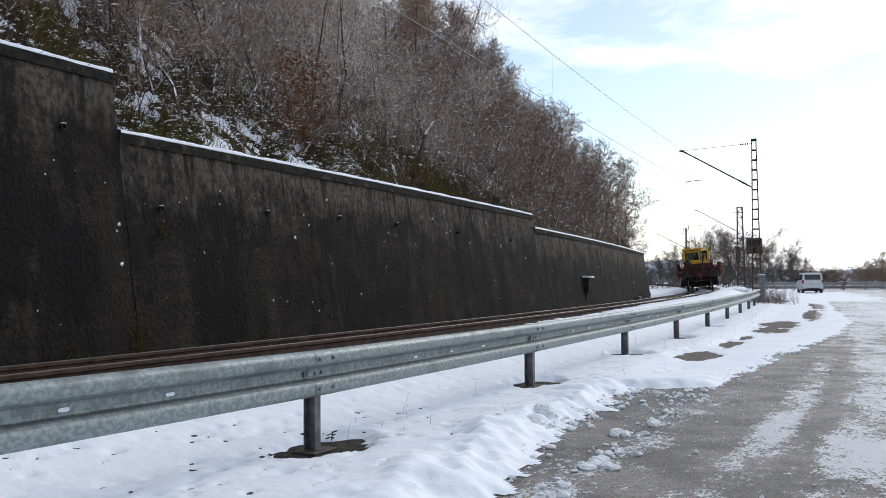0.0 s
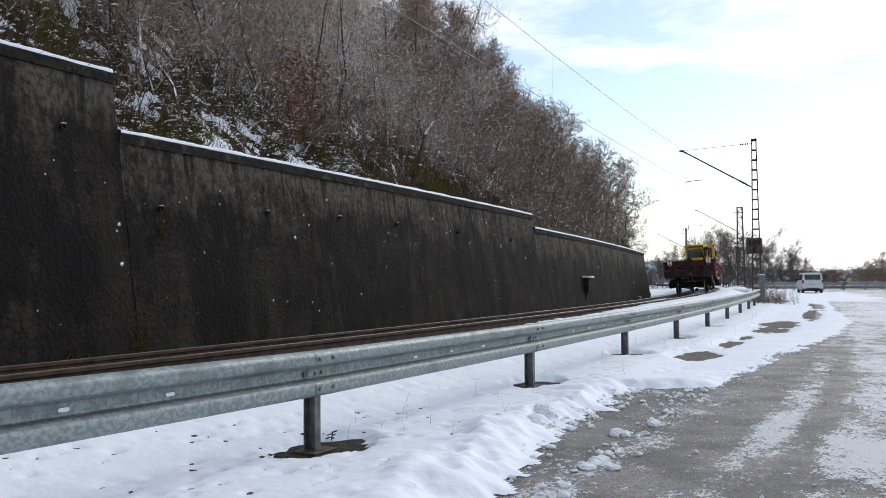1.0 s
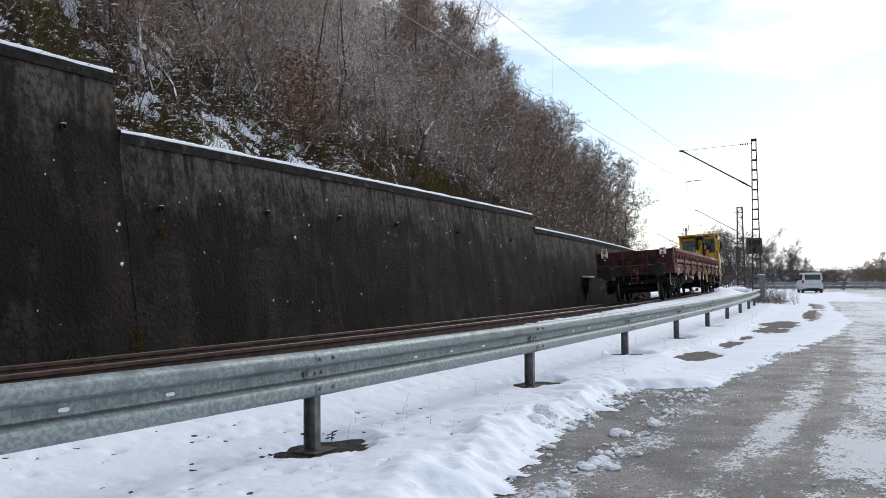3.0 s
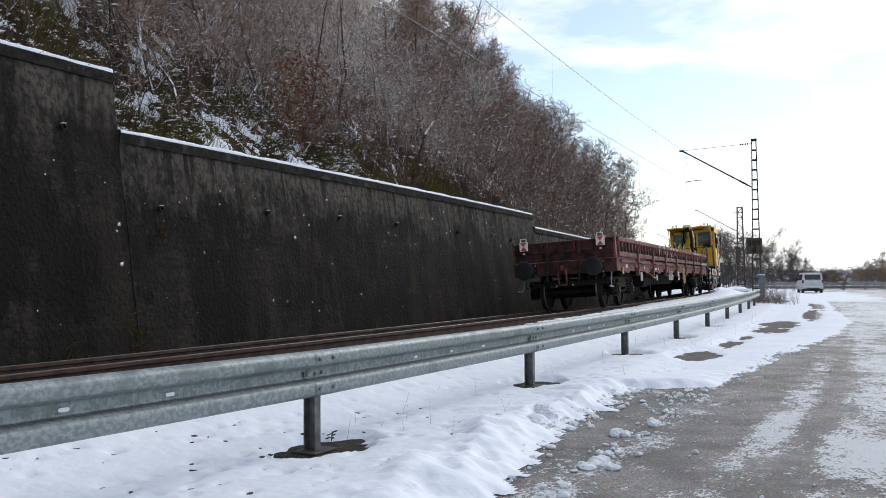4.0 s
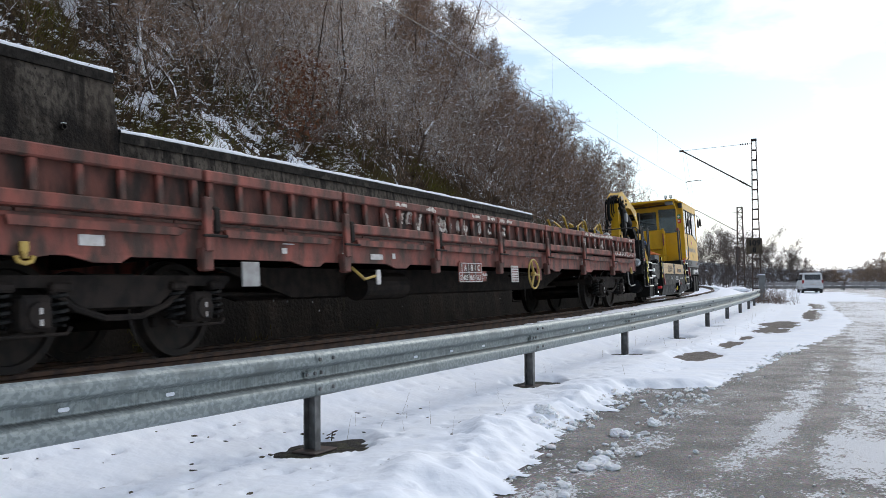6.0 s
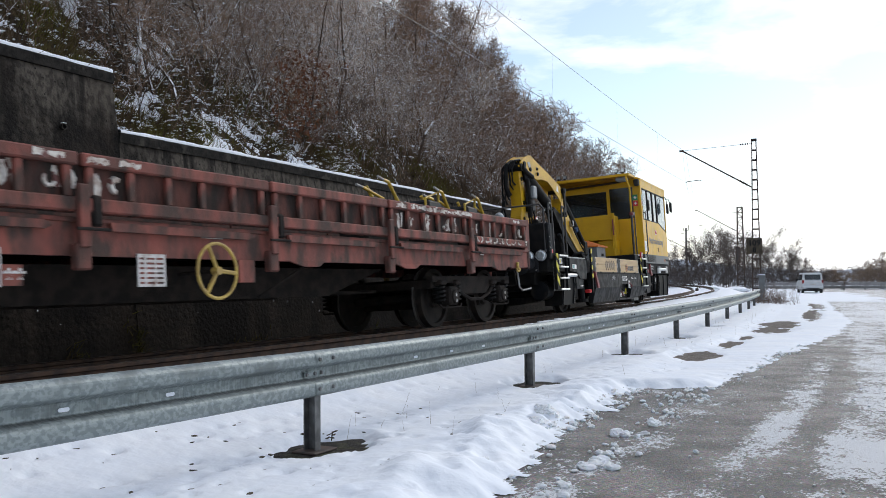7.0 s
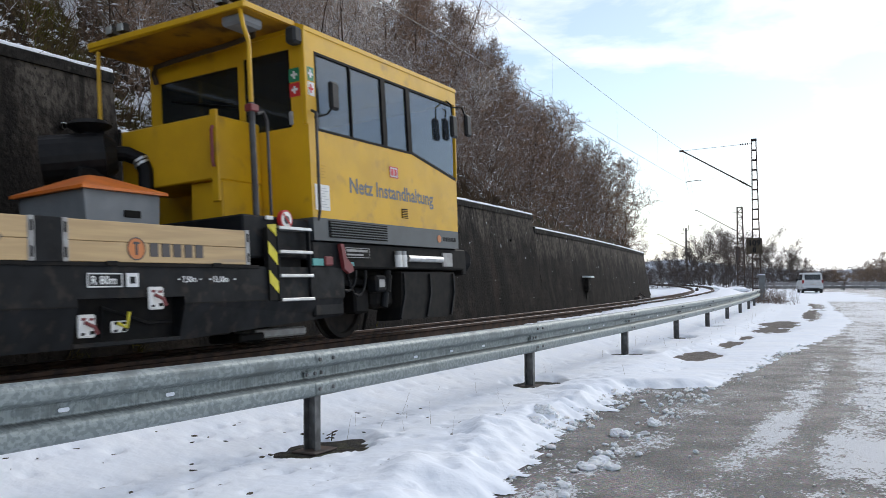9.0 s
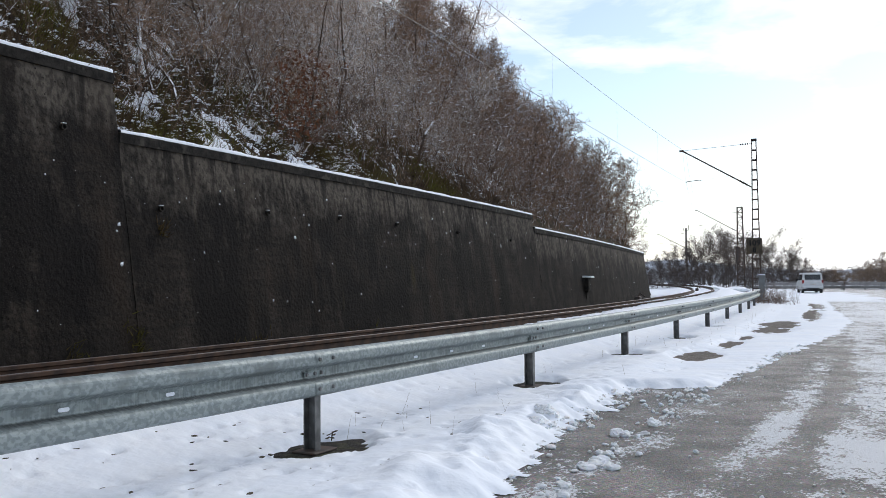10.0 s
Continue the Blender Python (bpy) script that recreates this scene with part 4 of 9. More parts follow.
def tubes(name, A, B, ra, rb, material, sides=3):
    """Tapered three-sided bars from A to B in one mesh; those that end at nothing come to a point."""
    A, B, ra, rb = (np.asarray(v, float) for v in (A, B, ra, rb))
    d = B - A
    d /= np.linalg.norm(d, axis=1, keepdims=True) + 1e-9
    ref = np.where(np.abs(d[:, 2:3]) > 0.9, [[1.0, 0, 0]], [[0, 0, 1.0]])
    u = np.cross(d, ref)
    u /= np.linalg.norm(u, axis=1, keepdims=True) + 1e-9
    v = np.cross(d, u)
    V, F, base = [], [], 0
    for mask, point in ((rb > 0, False), (rb <= 0, True)):
        a, b, r0, r1, uu, vv = A[mask], B[mask], ra[mask], rb[mask], u[mask], v[mask]
        n = len(a)
        if not n:
            continue
        ang = [2 * math.pi * k / sides for k in range(sides)]
        ring0 = np.stack([a + (uu * math.cos(t) + vv * math.sin(t)) * r0[:, None] for t in ang], 1)
        if point:
            V.append(np.concatenate([ring0, b[:, None]], 1).reshape(-1, 3))
            i = base + np.arange(n)[:, None] * (sides + 1)
            for k in range(sides):
                F.append(np.concatenate([i + k, i + (k + 1) % sides, i + sides, i + sides], 1))
            base += n * (sides + 1)
        else:
            ring1 = np.stack([b + (uu * math.cos(t) + vv * math.sin(t)) * r1[:, None] for t in ang], 1)
            V.append(np.concatenate([ring0, ring1], 1).reshape(-1, 3))
            i = base + np.arange(n)[:, None] * (2 * sides)
            for k in range(sides):
                j = (k + 1) % sides
                F.append(np.concatenate([i + k, i + j, i + sides + j, i + sides + k], 1))
            base += n * 2 * sides
    F = np.concatenate(F).tolist()
    F = [f[:3] if f[2] == f[3] else f for f in F]
    me = bpy.data.meshes.new(name)
    me.from_pydata(np.concatenate(V).tolist(), [], F)
    me.materials.append(material)
    me.update()
    return me


def unit(v):
    return v / (np.linalg.norm(v, axis=-1, keepdims=True) + 1e-9)


def offshoots(rng, A, B, rb, per, length, spread, rise, nseg, tip, from_low=0.15, bend=0.22):
    """Branches that leave the given bars: bent chains of nseg bars each; length may differ from bar to bar."""
    n = len(A) * per
    src = np.repeat(np.arange(len(A)), per)
    t = rng.uniform(from_low, 1.0, n)[:, None]
    p = A[src] * (1 - t) + B[src] * t
    pd = unit(B[src] - A[src])
    side = unit(np.cross(pd, rng.normal(0, 1, (n, 3))))
    d = unit(pd * rng.uniform(0.35, 0.9, (n, 1)) + side * spread + [0, 0, rise])
    L = np.broadcast_to(length, len(A))[src][:, None] * rng.uniform(0.5, 1.15, n)[:, None] / nseg
    r = np.minimum(rb[src] * 0.75 + 1e-4, rb[src])
    a, b, r0, r1 = [], [], [], []
    for k in range(nseg):
        d = unit(d + rng.normal(0, bend, (n, 3)) + [0, 0, rise * 0.3])
        q = p + d * L
        e = r * (1 - 0.30)
        last = k == nseg - 1
        a.append(p), b.append(q), r0.append(r), r1.append(np.zeros(n) if (last and tip) else e)
        p, r = q, e
    return tuple(np.concatenate(x) for x in (a, b, r0, r1))


def tree_meshes(seed, height, spread=0.8, limbs=21, per2=3, per3=2, per4=2, stems=1, thick=0.011, twig=None, name="tree", fine=0.0045, bark=None):
    """Trunk and crooked limbs in one mesh, the crown of short twigs in another."""
    rng = np.random.default_rng(seed)
    A, B, R0, R1 = [], [], [], []
    for _ in range(stems):
        p = np.array([rng.normal(0, 0.15 * (stems > 1)), rng.normal(0, 0.15 * (stems > 1)), -0.3])
        d = unit(np.array([rng.normal(0, 0.12 + 0.22 * (stems > 1)), rng.normal(0, 0.12 + 0.22 * (stems > 1)), 1.0]))
        nseg = 9
        hh = height * rng.uniform(0.75, 1.0) if stems > 1 else height
        r = thick * hh
        for k in range(nseg):
            q = p + d * hh / nseg
            e = r * 0.82
            A.append(p), B.append(q), R0.append(r), R1.append(e)
            d = unit(d + rng.normal(0, 0.20, 3) + [0, 0, 0.12])
            p, r = q, e
    A, B, R0, R1 = np.array(A), np.array(B), np.array(R0), np.array(R1)
    keep = [k for k in range(len(A)) if k % 9 >= 2]
    up = np.array([(k % 9) / 8 for k in keep])
    l1 = offshoots(rng, A[keep], B[keep], R1[keep] * 0.62, max(1, round(limbs / len(keep))), height * (0.46 - 0.30 * up), spread, 0.22, 5, False, bend=0.34)
    l2 = offshoots(rng, l1[0], l1[1], np.maximum(l1[3], fine * 2), per2, height * 0.125, 0.9, 0.10, 2, True, bend=0.32)
    tr = tubes(name + "_trunk", np.concatenate([A, l1[0]]), np.concatenate([B, l1[1]]), np.concatenate([R0, l1[2]]), np.concatenate([R1, np.maximum(l1[3], fine)]), bark or BARK, 4 if fine < 0.006 else 3)
    sets = [(l2[0], l2[1], np.maximum(l2[2], fine * 1.5), np.where(l2[3] > 0, np.maximum(l2[3], fine * 1.1), 0.0))]
    src = l2
    for per, ln, k in ((per3, 0.066, 1.15), (per4, 0.042, 1.0)):
        if not per:
            break
        l3 = offshoots(rng, src[0], src[1], np.full(len(src[0]), fine * k), per, height * ln, 0.9, 0.08, 1, True, 0.25)
        sets.append((l3[0], l3[1], np.full(len(l3[0]), fine * k), l3[3]))
        src = l3
    cr = tubes(name + "_crown", *[np.concatenate(v) for v in zip(*sets)], twig or TWIG)
    return tr, cr


def plant(kind, meshes, m, label, category, group):
    t = empty(kind, m)
    tagged(t, label, category, group=group)
    for nm, me in zip(("trunk", "crown"), meshes):
        o = new(nm, me)
        o.parent = t
    return t


def hill_snow_depth(S, O):
    X, Y = plan_np(S, O)
    X, Y = X * 0.83 - Y * 0.56 + 0.35 * lump(X, Y, 0.7, 41.0, 3), X * 0.56 + Y * 0.83 + 0.35 * lump(X, Y, 0.7, 51.0, 3)
    n = 0.45 * lump(X, Y, 1.1, 12.0, 2) + 0.55 * lump(X, Y, 0.34, 4.0, 2) + 1.25 * lump(X, Y, 0.20, 8.0, 1)
    return 0.06 * (n - 0.80 - 0.45 * np.clip((9.3 - S) / 0.6, 0, 1) + 0.62 * np.exp(-((S - 11.5) / 4.2) ** 2 - ((O - 3.6) / 3.0) ** 2) - 0.35 * np.clip((S - 17) / 6, 0, 1) - 0.08 * np.clip(O - 5.5, 0, 5))


def make_hill():
    s = np.concatenate([steps(-46, (0, 3)), steps(3, (26, 0.085), (44, 0.2)), steps(44.5, (60, 0.5))])
    o = np.concatenate([[3.30], steps(3.4, (9.5, 0.085), (13, 0.2)), steps(13.6, (16, 0.6), (45, 3)), [80, 140]])
    S, O = np.meshgrid(s, o, indexing="ij")
    X, Y = plan_np(S, O)
    Z = hill_height(S, O)
    ob = grid_mesh("hillside", X, Y, Z, np.ones((len(s) - 1, len(o) - 1), bool), HILL)
    tagged(ob, "steep slope of dark leaf litter and moss above the wall", "hillside", kind="structure")
    # snow that lies in patches on the slope
    s, o = steps(3, (26, 0.085), (44, 0.2)), steps(3.4, (9.5, 0.085), (13, 0.2))
    S, O = np.meshgrid(s, o, indexing="ij")
    X, Y = plan_np(S, O)
    D = hill_snow_depth(S, O)
    low = np.maximum.reduce([D[:-1, :-1], D[1:, :-1], D[:-1, 1:], D[1:, 1:]])
    ob = grid_mesh("hill_snow", X, Y, hill_height(S, O) + D, low > 0, SNOW)
    tagged(ob, "patches of thin snow caught on the wooded slope", "snow", kind="stuff")
    # grass along the wall's edge
    rng = np.random.default_rng(21)
    for name, n, material, lab in (("slope_grass", 16000, GRASS, "yellow-green winter grass tufts behind the coping"), ("dead_grass", 15000, DEAD_GRASS, "brown dead grass and leaf litter on the slope")):
        S = rng.uniform(4, 22, n) if material is GRASS else rng.uniform(4, 26, n)
        O = 3.35 + np.abs(rng.normal(0, 1.3 if material is GRASS else 2.2, n))
        clump = lump(S, O, 0.8, 3.0) > (0.05 if material is GRASS else -0.4)
        clump &= hill_snow_depth(S, O) < 0.004
        S, O = S[clump], O[clump]
        x, y = plan_np(S, O)
        A = np.stack([x, y, hill_height(S, O) - 0.03], 1)
        B = A + np.stack([rng.normal(0, 0.14, len(S)), rng.normal(0, 0.14, len(S)), rng.uniform(0.08, 0.36, len(S))], 1) - np.array(LEFT[:]) * rng.uniform(0, 0.18, (len(S), 1))
        ob = new(name, tubes(name, A, B, rng.uniform(0.005, 0.011, len(S)), np.zeros(len(S)), material))
        tagged(ob, lab, "grass", kind="stuff")
    # brushwood: upright rods and side twigs all over the slope
    for name, n, s0, s1, material, lab in (("brushwood", 6000, 2, 50, TWIG, "dense leafless brushwood dusted with snow"), ("frosted_brushwood", 2200, 13, 32, TWIG_FROST, "pale frosted brushwood on the upper slope")):
        S = s0 + (s1 - s0) * rng.random(n)
        O = (3.6 if material is TWIG else 5.0) + (16 if material is TWIG else 12) * rng.random(n) ** 1.3
        x, y = plan_np(S, O)
        A = np.stack([x, y, hill_height(S, O) - 0.1], 1)
        h = rng.uniform(0.5, 2.0, n)
        B = A + np.stack([rng.normal(0, 0.42, n) * h, rng.normal(0, 0.42, n) * h, h], 1)
        wide = 1 + np.clip((S - 18) / 16, 0, 1.4)
        r = rng.uniform(0.003, 0.009, n) * wide
        k = offshoots(rng, A, B, r * 0.5, 5, 0.42, 1.0, 0.10, 1, True, 0.2)
        kk = offshoots(rng, k[0], k[1], np.full(len(k[0]), 0.003), 1, 0.24, 0.9, 0.12, 1, True, 0.3)
        me = tubes(name, *[np.concatenate(v) for v in zip((A, B, r, np.zeros(n)), (k[0], k[1], 0.0045 * np.repeat(wide, 5), k[3]), (kk[0], kk[1], 0.0035 * np.repeat(wide, 5), kk[3]))], material)
        tagged(new(name, me), lab, "brushwood", kind="stuff")
    # snow lodged in the forks of the twigs
    n = 17000
    S = 4 + 42 * rng.random(n) ** 1.25
    O = 3.6 + 15 * rng.random(n) ** 1.2
    x, y = plan_np(S, O)
    c = np.stack([x, y, hill_height(S, O) + rng.uniform(0.1, 1.0, n) ** 1.5 * (2.2 + 0.16 * O)], 1)
    low = np.arange(n) < 2900
    S, O = rng.uniform(5, 17, n), 3.4 + np.abs(rng.normal(0, 1.5, n))
    x, y = plan_np(S, O)
    g = np.stack([x, y, hill_height(S, O) + rng.uniform(0.0, 0.22, n)], 1)
    c = np.where(low[:, None], g, c)
    size = np.where(low, 0.008 + 0.034 * rng.random(n) ** 2, 0.008 + 0.030 * rng.random(n) ** 2.2)[:, None, None]
    q = np.array([(1, 0, 0), (0, 1, 0), (-1, 0, 0), (0, -1, 0), (0, 0, 0.6), (0, 0, -0.4)])
    V = (c[:, None] + q[None] * (size * rng.uniform(0.6, 1.4, (n, 6, 1)) * np.stack([rng.uniform(0.8, 2.2, n), rng.uniform(0.8, 1.4, n), np.ones(n)], 1)[:, None])).reshape(-1, 3)
    F = (np.array([(0, 1, 4), (1, 2, 4), (2, 3, 4), (3, 0, 4), (1, 0, 5), (2, 1, 5), (3, 2, 5), (0, 3, 5)])[None] + 6 * np.arange(n)[:, None, None]).reshape(-1, 3)
    me = bpy.data.meshes.new("twig_snow")
    me.from_pydata(V.tolist(), [], F.tolist())
    me.materials.append(SNOW)
    tagged(new("twig_snow", me), "small clumps of snow lodged in the brushwood", "snow", kind="stuff")


SAP_S, SAP_O = 14.6, 4.05


def make_trees():
    rng = random.Random(8)
    tall = [tree_meshes(30 + k, 6.5, 0.95, 21, 2, 2, 1, name="tree", twig=(TWIG, TWIG_FROST, TWIG, TWIG_FROST, TWIG_RED, TWIG_FROST)[k]) for k in range(6)]
    shrub = [tree_meshes(50 + k, 5.0, 0.75, 28, 1, 2, 1, stems=4, thick=0.007, name="shrub", twig=(TWIG, TWIG_FROST, TWIG_RED, TWIG_FROST)[k]) for k in range(4)]
    tall_b = [tree_meshes(40 + k, 6.5, 0.9, 21, 2, 3, 1, name="tree", twig=(TWIG_DARK, TWIG_RED, TWIG, TWIG_FROST)[k], fine=0.0092) for k in range(4)]
    shrub_b = [tree_meshes(60 + k, 5.0, 0.75, 28, 1, 2, 1, stems=4, thick=0.007, name="shrub", twig=(TWIG_DARK, TWIG_RED, TWIG)[k], fine=0.0092) for k in range(3)]
    g1, g2 = "trees on the slope", "shrubs on the slope"
    spots = []
    for k in range(94):
        s = 4 + 47 * (k + rng.random()) / 94
        o = 4.4 + 17 * ((k * 0.618) % 1.0) ** 1.2
        spots.append((s, o, rng.uniform(0.78, 1.0) * (3.9 + 0.2 * o + max(0.0, 26 - s) * 0.075) / 6.5 * (1.05 if s < 15 else (1.13 if s < 34 else 0.93))))
    for k, (s, o, sc) in enumerate(spots):
        z = float(hill_height(np.array([s]), np.array([o]))[0])
        m = set_at(s, o, z - 0.05, rng.uniform(0, 360)) @ pose(0, 0, 0, rng.uniform(-7, 7), rng.uniform(-7, 7))
        t = plant("tree", tall_b[k % 4] if s > 25 else tall[(k % 3) * 2 + (1 if o > 5.0 and rng.random() < (s - 6) / 8 else 0)], m, "leafless grey-brown tree with snow-dusted twigs on the slope", "tree", g1)
        t.scale = (sc, sc, sc)
    for k in range(104):
        s = 3.5 + 47.5 * ((k + rng.random()) / 104) ** 0.75
        o = 3.9 + 7 * ((k * 0.618 + 0.3) % 1.0) ** 1.4
        z = float(hill_height(np.array([s]), np.array([o]))[0])
        sc = rng.uniform(0.5, 1.0)
        if 11.0 < s < 15.5 and o < 4.9:
            continue
        t = plant("shrub", shrub_b[k % 3] if s > 25 else shrub[(k % 2) * 2 + (1 if o > 4.6 and rng.random() < (s - 10) / 10 else 0)], set_at(s, o, z - 0.05, rng.uniform(0, 360)), "bare many-stemmed shrub dusted with snow on the slope", "shrub", g2)
        t.scale = (sc, sc, sc)
    for k in range(14):
        s, o = 6.5 + 9 * (k + rng.random()) / 14, rng.uniform(3.9, 6.5)
        z = float(hill_height(np.array([s]), np.array([o]))[0])
        sc = rng.uniform(0.55, 0.9)
        t = plant("tree", tall[(k % 3) * 2], set_at(s, o, z - 0.05, rng.uniform(0, 360)) @ pose(0, 0, 0, rng.uniform(-16, 16), rng.uniform(-16, 16)), "slender leaning dark sapling on the snowy slope", "tree", g1)
        t.scale = (sc * 0.7, sc * 0.7, sc)
    for k in range(16):
        s, o = rng.uniform(49.5, 55), rng.uniform(3.6, 6.5)
        sc = rng.uniform(0.34, 0.56)
        t = plant("shrub", shrub_b[k % 3], set_at(s, o, float(hill_height(np.array([s]), np.array([o]))[0]) - 0.05, rng.uniform(0, 360)), "low bare shrub where the slope runs out", "shrub", g2)
        t.scale = (sc, sc, sc)
    # one sapling that kept its brown leaves
    sp = tree_meshes(77, 2.3, 0.7, 14, 2, 2, 1, twig=TWIG_RED, name="sapling")
    z = float(hill_height(np.array([SAP_S]), np.array([SAP_O]))[0])
    t = plant("sapling", sp, set_at(SAP_S, SAP_O, z), "young oak that kept its brown leaves on the slope", "tree", "")
    r2 = np.random.default_rng(9)
    n = 1100
    c = np.stack([r2.normal(0, 0.34, n), r2.normal(0, 0.34, n), r2.uniform(0.25, 2.2, n)], 1)
    V, F = [], []
    for k in range(n):
        q = r2.normal(0, 1, (2, 3))
        u, v = unit(q) * r2.uniform(0.03, 0.06)
        V += [c[k] - u, c[k] + v * 0.6, c[k] + u, c[k] - v * 0.6]
        F.append([4 * k, 4 * k + 1, 4 * k + 2, 4 * k + 3])
    me = bpy.data.meshes.new("leaves")
    me.from_pydata([tuple(v) for v in V], [], F)
    me.materials.append(LEAF_BROWN)
    lv = new("leaves", me)
    lv.parent = t
    tagged(lv, "withered brown leaves", kind="stuff")


def make_far_woods():
    rng = random.Random(15)
    kinds = [tree_meshes(90 + k, 9.5, 0.80, 14, 2, 2, 2, thick=0.012, twig=FAR_TWIG, name="far_tree", fine=0.0125, bark=FAR_TWIG) for k in range(4)]
    bush = [tree_meshes(95 + k, 4.0, 0.6, 35, 1, 2, 0, stems=4, thick=0.008, twig=(FAR_TWIG, FAR_BROWN)[k], name="far_bush", fine=0.0125, bark=FAR_TWIG) for k in range(2)]
    # the row of trees behind the bend, tallest in its middle
    for k in range(58):
        s, o = 104 + rng.uniform(0, 10), 5.0 - 20.5 * (k + rng.random()) / 58
        sc = float(np.interp(o, [-15.5, -13, -10, -8, -3.5, 0, 5], [3.6, 5.6, 6.4, 7.6, 7.6, 5.8, 3.4])) / 10.2 * rng.uniform(0.78, 1.08)
        t = plant("tree", kinds[k % 4], set_at(s, o, 0.0, rng.uniform(0, 360)), "bare grey tree in the far row beyond the bend", "tree", "trees beyond the bend")
        t.scale = (sc, sc, sc)
    # thicket under them
    for k in range(56):
        sc = rng.uniform(0.55, 0.90)
        t = plant("shrub", bush[0], set_at(97 + rng.uniform(0, 8), 8.5 - 24 * (k + rng.random()) / 56, 0.0, rng.uniform(0, 360)), "bare grey bush in the thicket beyond the bend", "shrub", "thicket beyond the bend")
        t.scale = (sc * 1.25, sc * 1.25, sc * (0.7 if k < 12 else 1.0))
    # brown hedge beyond the yard, rising away from the trees
    for k in range(52):
        o = -13.5 - 13 * (k + rng.random()) / 52
        sc = float(np.interp(o, [-26, -21, -19, -13.5], [1.25, 1.15, 0.70, 0.62])) * rng.uniform(0.8, 1.1)
        t = plant("shrub", bush[1], set_at(92 + rng.uniform(0, 12), o, 0.0, rng.uniform(0, 360)), "brown bush in the dense hedge beyond the yard", "shrub", "hedge beyond the yard")
        t.scale = (sc * 1.1, sc * 1.1, sc)
    # low hills on the horizon, their haze put into the colour
    for name, dist, hgt, a0, a1, lab in (("far_hill", 900.0, 34.0, -8.0, 26.0, "hazy wooded hill on the horizon"), ("far_ridge", 1500.0, 45.0, 20.0, 75.0, "pale hazy ridge on the horizon")):
        bm = bmesh.new()
        prev = None
        for k in range(61):
            a = radians(a0 + (a1 - a0) * k / 60)
            h = hgt * (math.sin(math.pi * k / 60) ** 0.7) * (0.8 + 0.3 * noise.noise((k * 0.13, dist, 0)))
            d = Vector((math.sin(a), math.cos(a), 0))
            row = [bm.verts.new(d * dist + Vector((0, 0, -6))), bm.verts.new(d * (dist + 120) + Vector((0, 0, h * 0.7))), bm.verts.new(d * (dist + 260) + Vector((0, 0, h))), bm.verts.new(d * (dist + 700) + Vector((0, 0, -6)))]
            if prev:
                for i in range(3):
                    bm.faces.new((prev[i], prev[i + 1], row[i + 1], row[i]))
            prev = row
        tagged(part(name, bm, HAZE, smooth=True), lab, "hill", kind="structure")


# far woods paled to blue-grey: the air's haze sits in this colour
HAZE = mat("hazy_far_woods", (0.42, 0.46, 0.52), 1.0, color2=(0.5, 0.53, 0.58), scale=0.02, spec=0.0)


# ---- train: common pieces ----
WAGON_RED = mat("oxide_red_paint", (0.268, 0.082, 0.062), 0.7, color2=(0.140, 0.058, 0.047), scale=5.0, detail=10.0, spread=(0.34, 0.66), bump=0.35, bump_scale=45.0,
                grime=(0.060, 0.038, 0.031), grime_scale=5.5, grime_at=(0.42, 0.66), vary=0.18, stretch=(1, 1, 0.45), spec=0.25)
WAGON_SHEET = mat("rust_stained_sheet", (0.155, 0.058, 0.045), 0.8, color2=(0.072, 0.039, 0.032), scale=4.0, detail=10.0, spread=(0.34, 0.66), bump=0.4, bump_scale=40.0,
                  grime=(0.028, 0.022, 0.019), grime_scale=5.0, grime_at=(0.40, 0.66), vary=0.2, stretch=(1, 1, 0.35), spec=0.2)
# paint of the wagon's ends: a darker red than the sides, with grime
WAGON_END = mat("dark_red_end_paint", (0.088, 0.034, 0.030), 0.8, color2=(0.036, 0.020, 0.018), scale=4.5, detail=9.0, bump=0.3, bump_scale=45.0, grime=(0.022, 0.017, 0.015), grime_scale=4.5, grime_at=(0.45, 0.70), spec=0.15)
WAGON_DARK = mat("wagon_underside_grime", (0.020, 0.0175, 0.0165), 0.85, color2=(0.036, 0.029, 0.025), scale=6.0, bump=0.4, bump_scale=50.0, spec=0.1)
BUFFER_BLACK = mat("greasy_black_steel", (0.013, 0.014, 0.017), 0.6, 0.1, color2=(0.028, 0.028, 0.03), scale=5.0, grime=(0.010, 0.009, 0.008), grime_scale=4.0, spec=0.25)
WHEEL_STEEL = mat("wheel_steel", (0.020, 0.018, 0.017), 0.75, 0.0, color2=(0.034, 0.028, 0.024), scale=7.0, spec=0.12)
TREAD = mat("bright_tread", (0.34, 0.33, 0.32), 0.38, 0.6, color2=(0.26, 0.25, 0.245), scale=8.0)
SPRING = mat("spring_steel", (0.015, 0.015, 0.015), 0.6, 0.2, spec=0.15)
HOOK_YELLOW = mat("hook_yellow", (0.52, 0.36, 0.08), 0.6, color2=(0.36, 0.24, 0.07), scale=9.0)
TUBE_YELLOW = mat("tube_yellow", (0.62, 0.40, 0.04), 0.45, color2=(0.5, 0.32, 0.04), scale=6.0)
PLATE_WHITE = mat("white_paint", (0.62, 0.60, 0.58), 0.6, color2=(0.5, 0.48, 0.46), scale=12.0, grime=(0.3, 0.24, 0.2), grime_scale=9.0)
NOTICE_GREY = mat("faded_print", (0.46, 0.46, 0.46), 0.6)
TRAY_GREY = mat("grey_plate", (0.36, 0.36, 0.35), 0.6, color2=(0.27, 0.26, 0.25), scale=9.0)
SIGN_WHITE = mat("sign_white", (0.80, 0.79, 0.76), 0.45, color2=(0.74, 0.73, 0.7), scale=9.0)
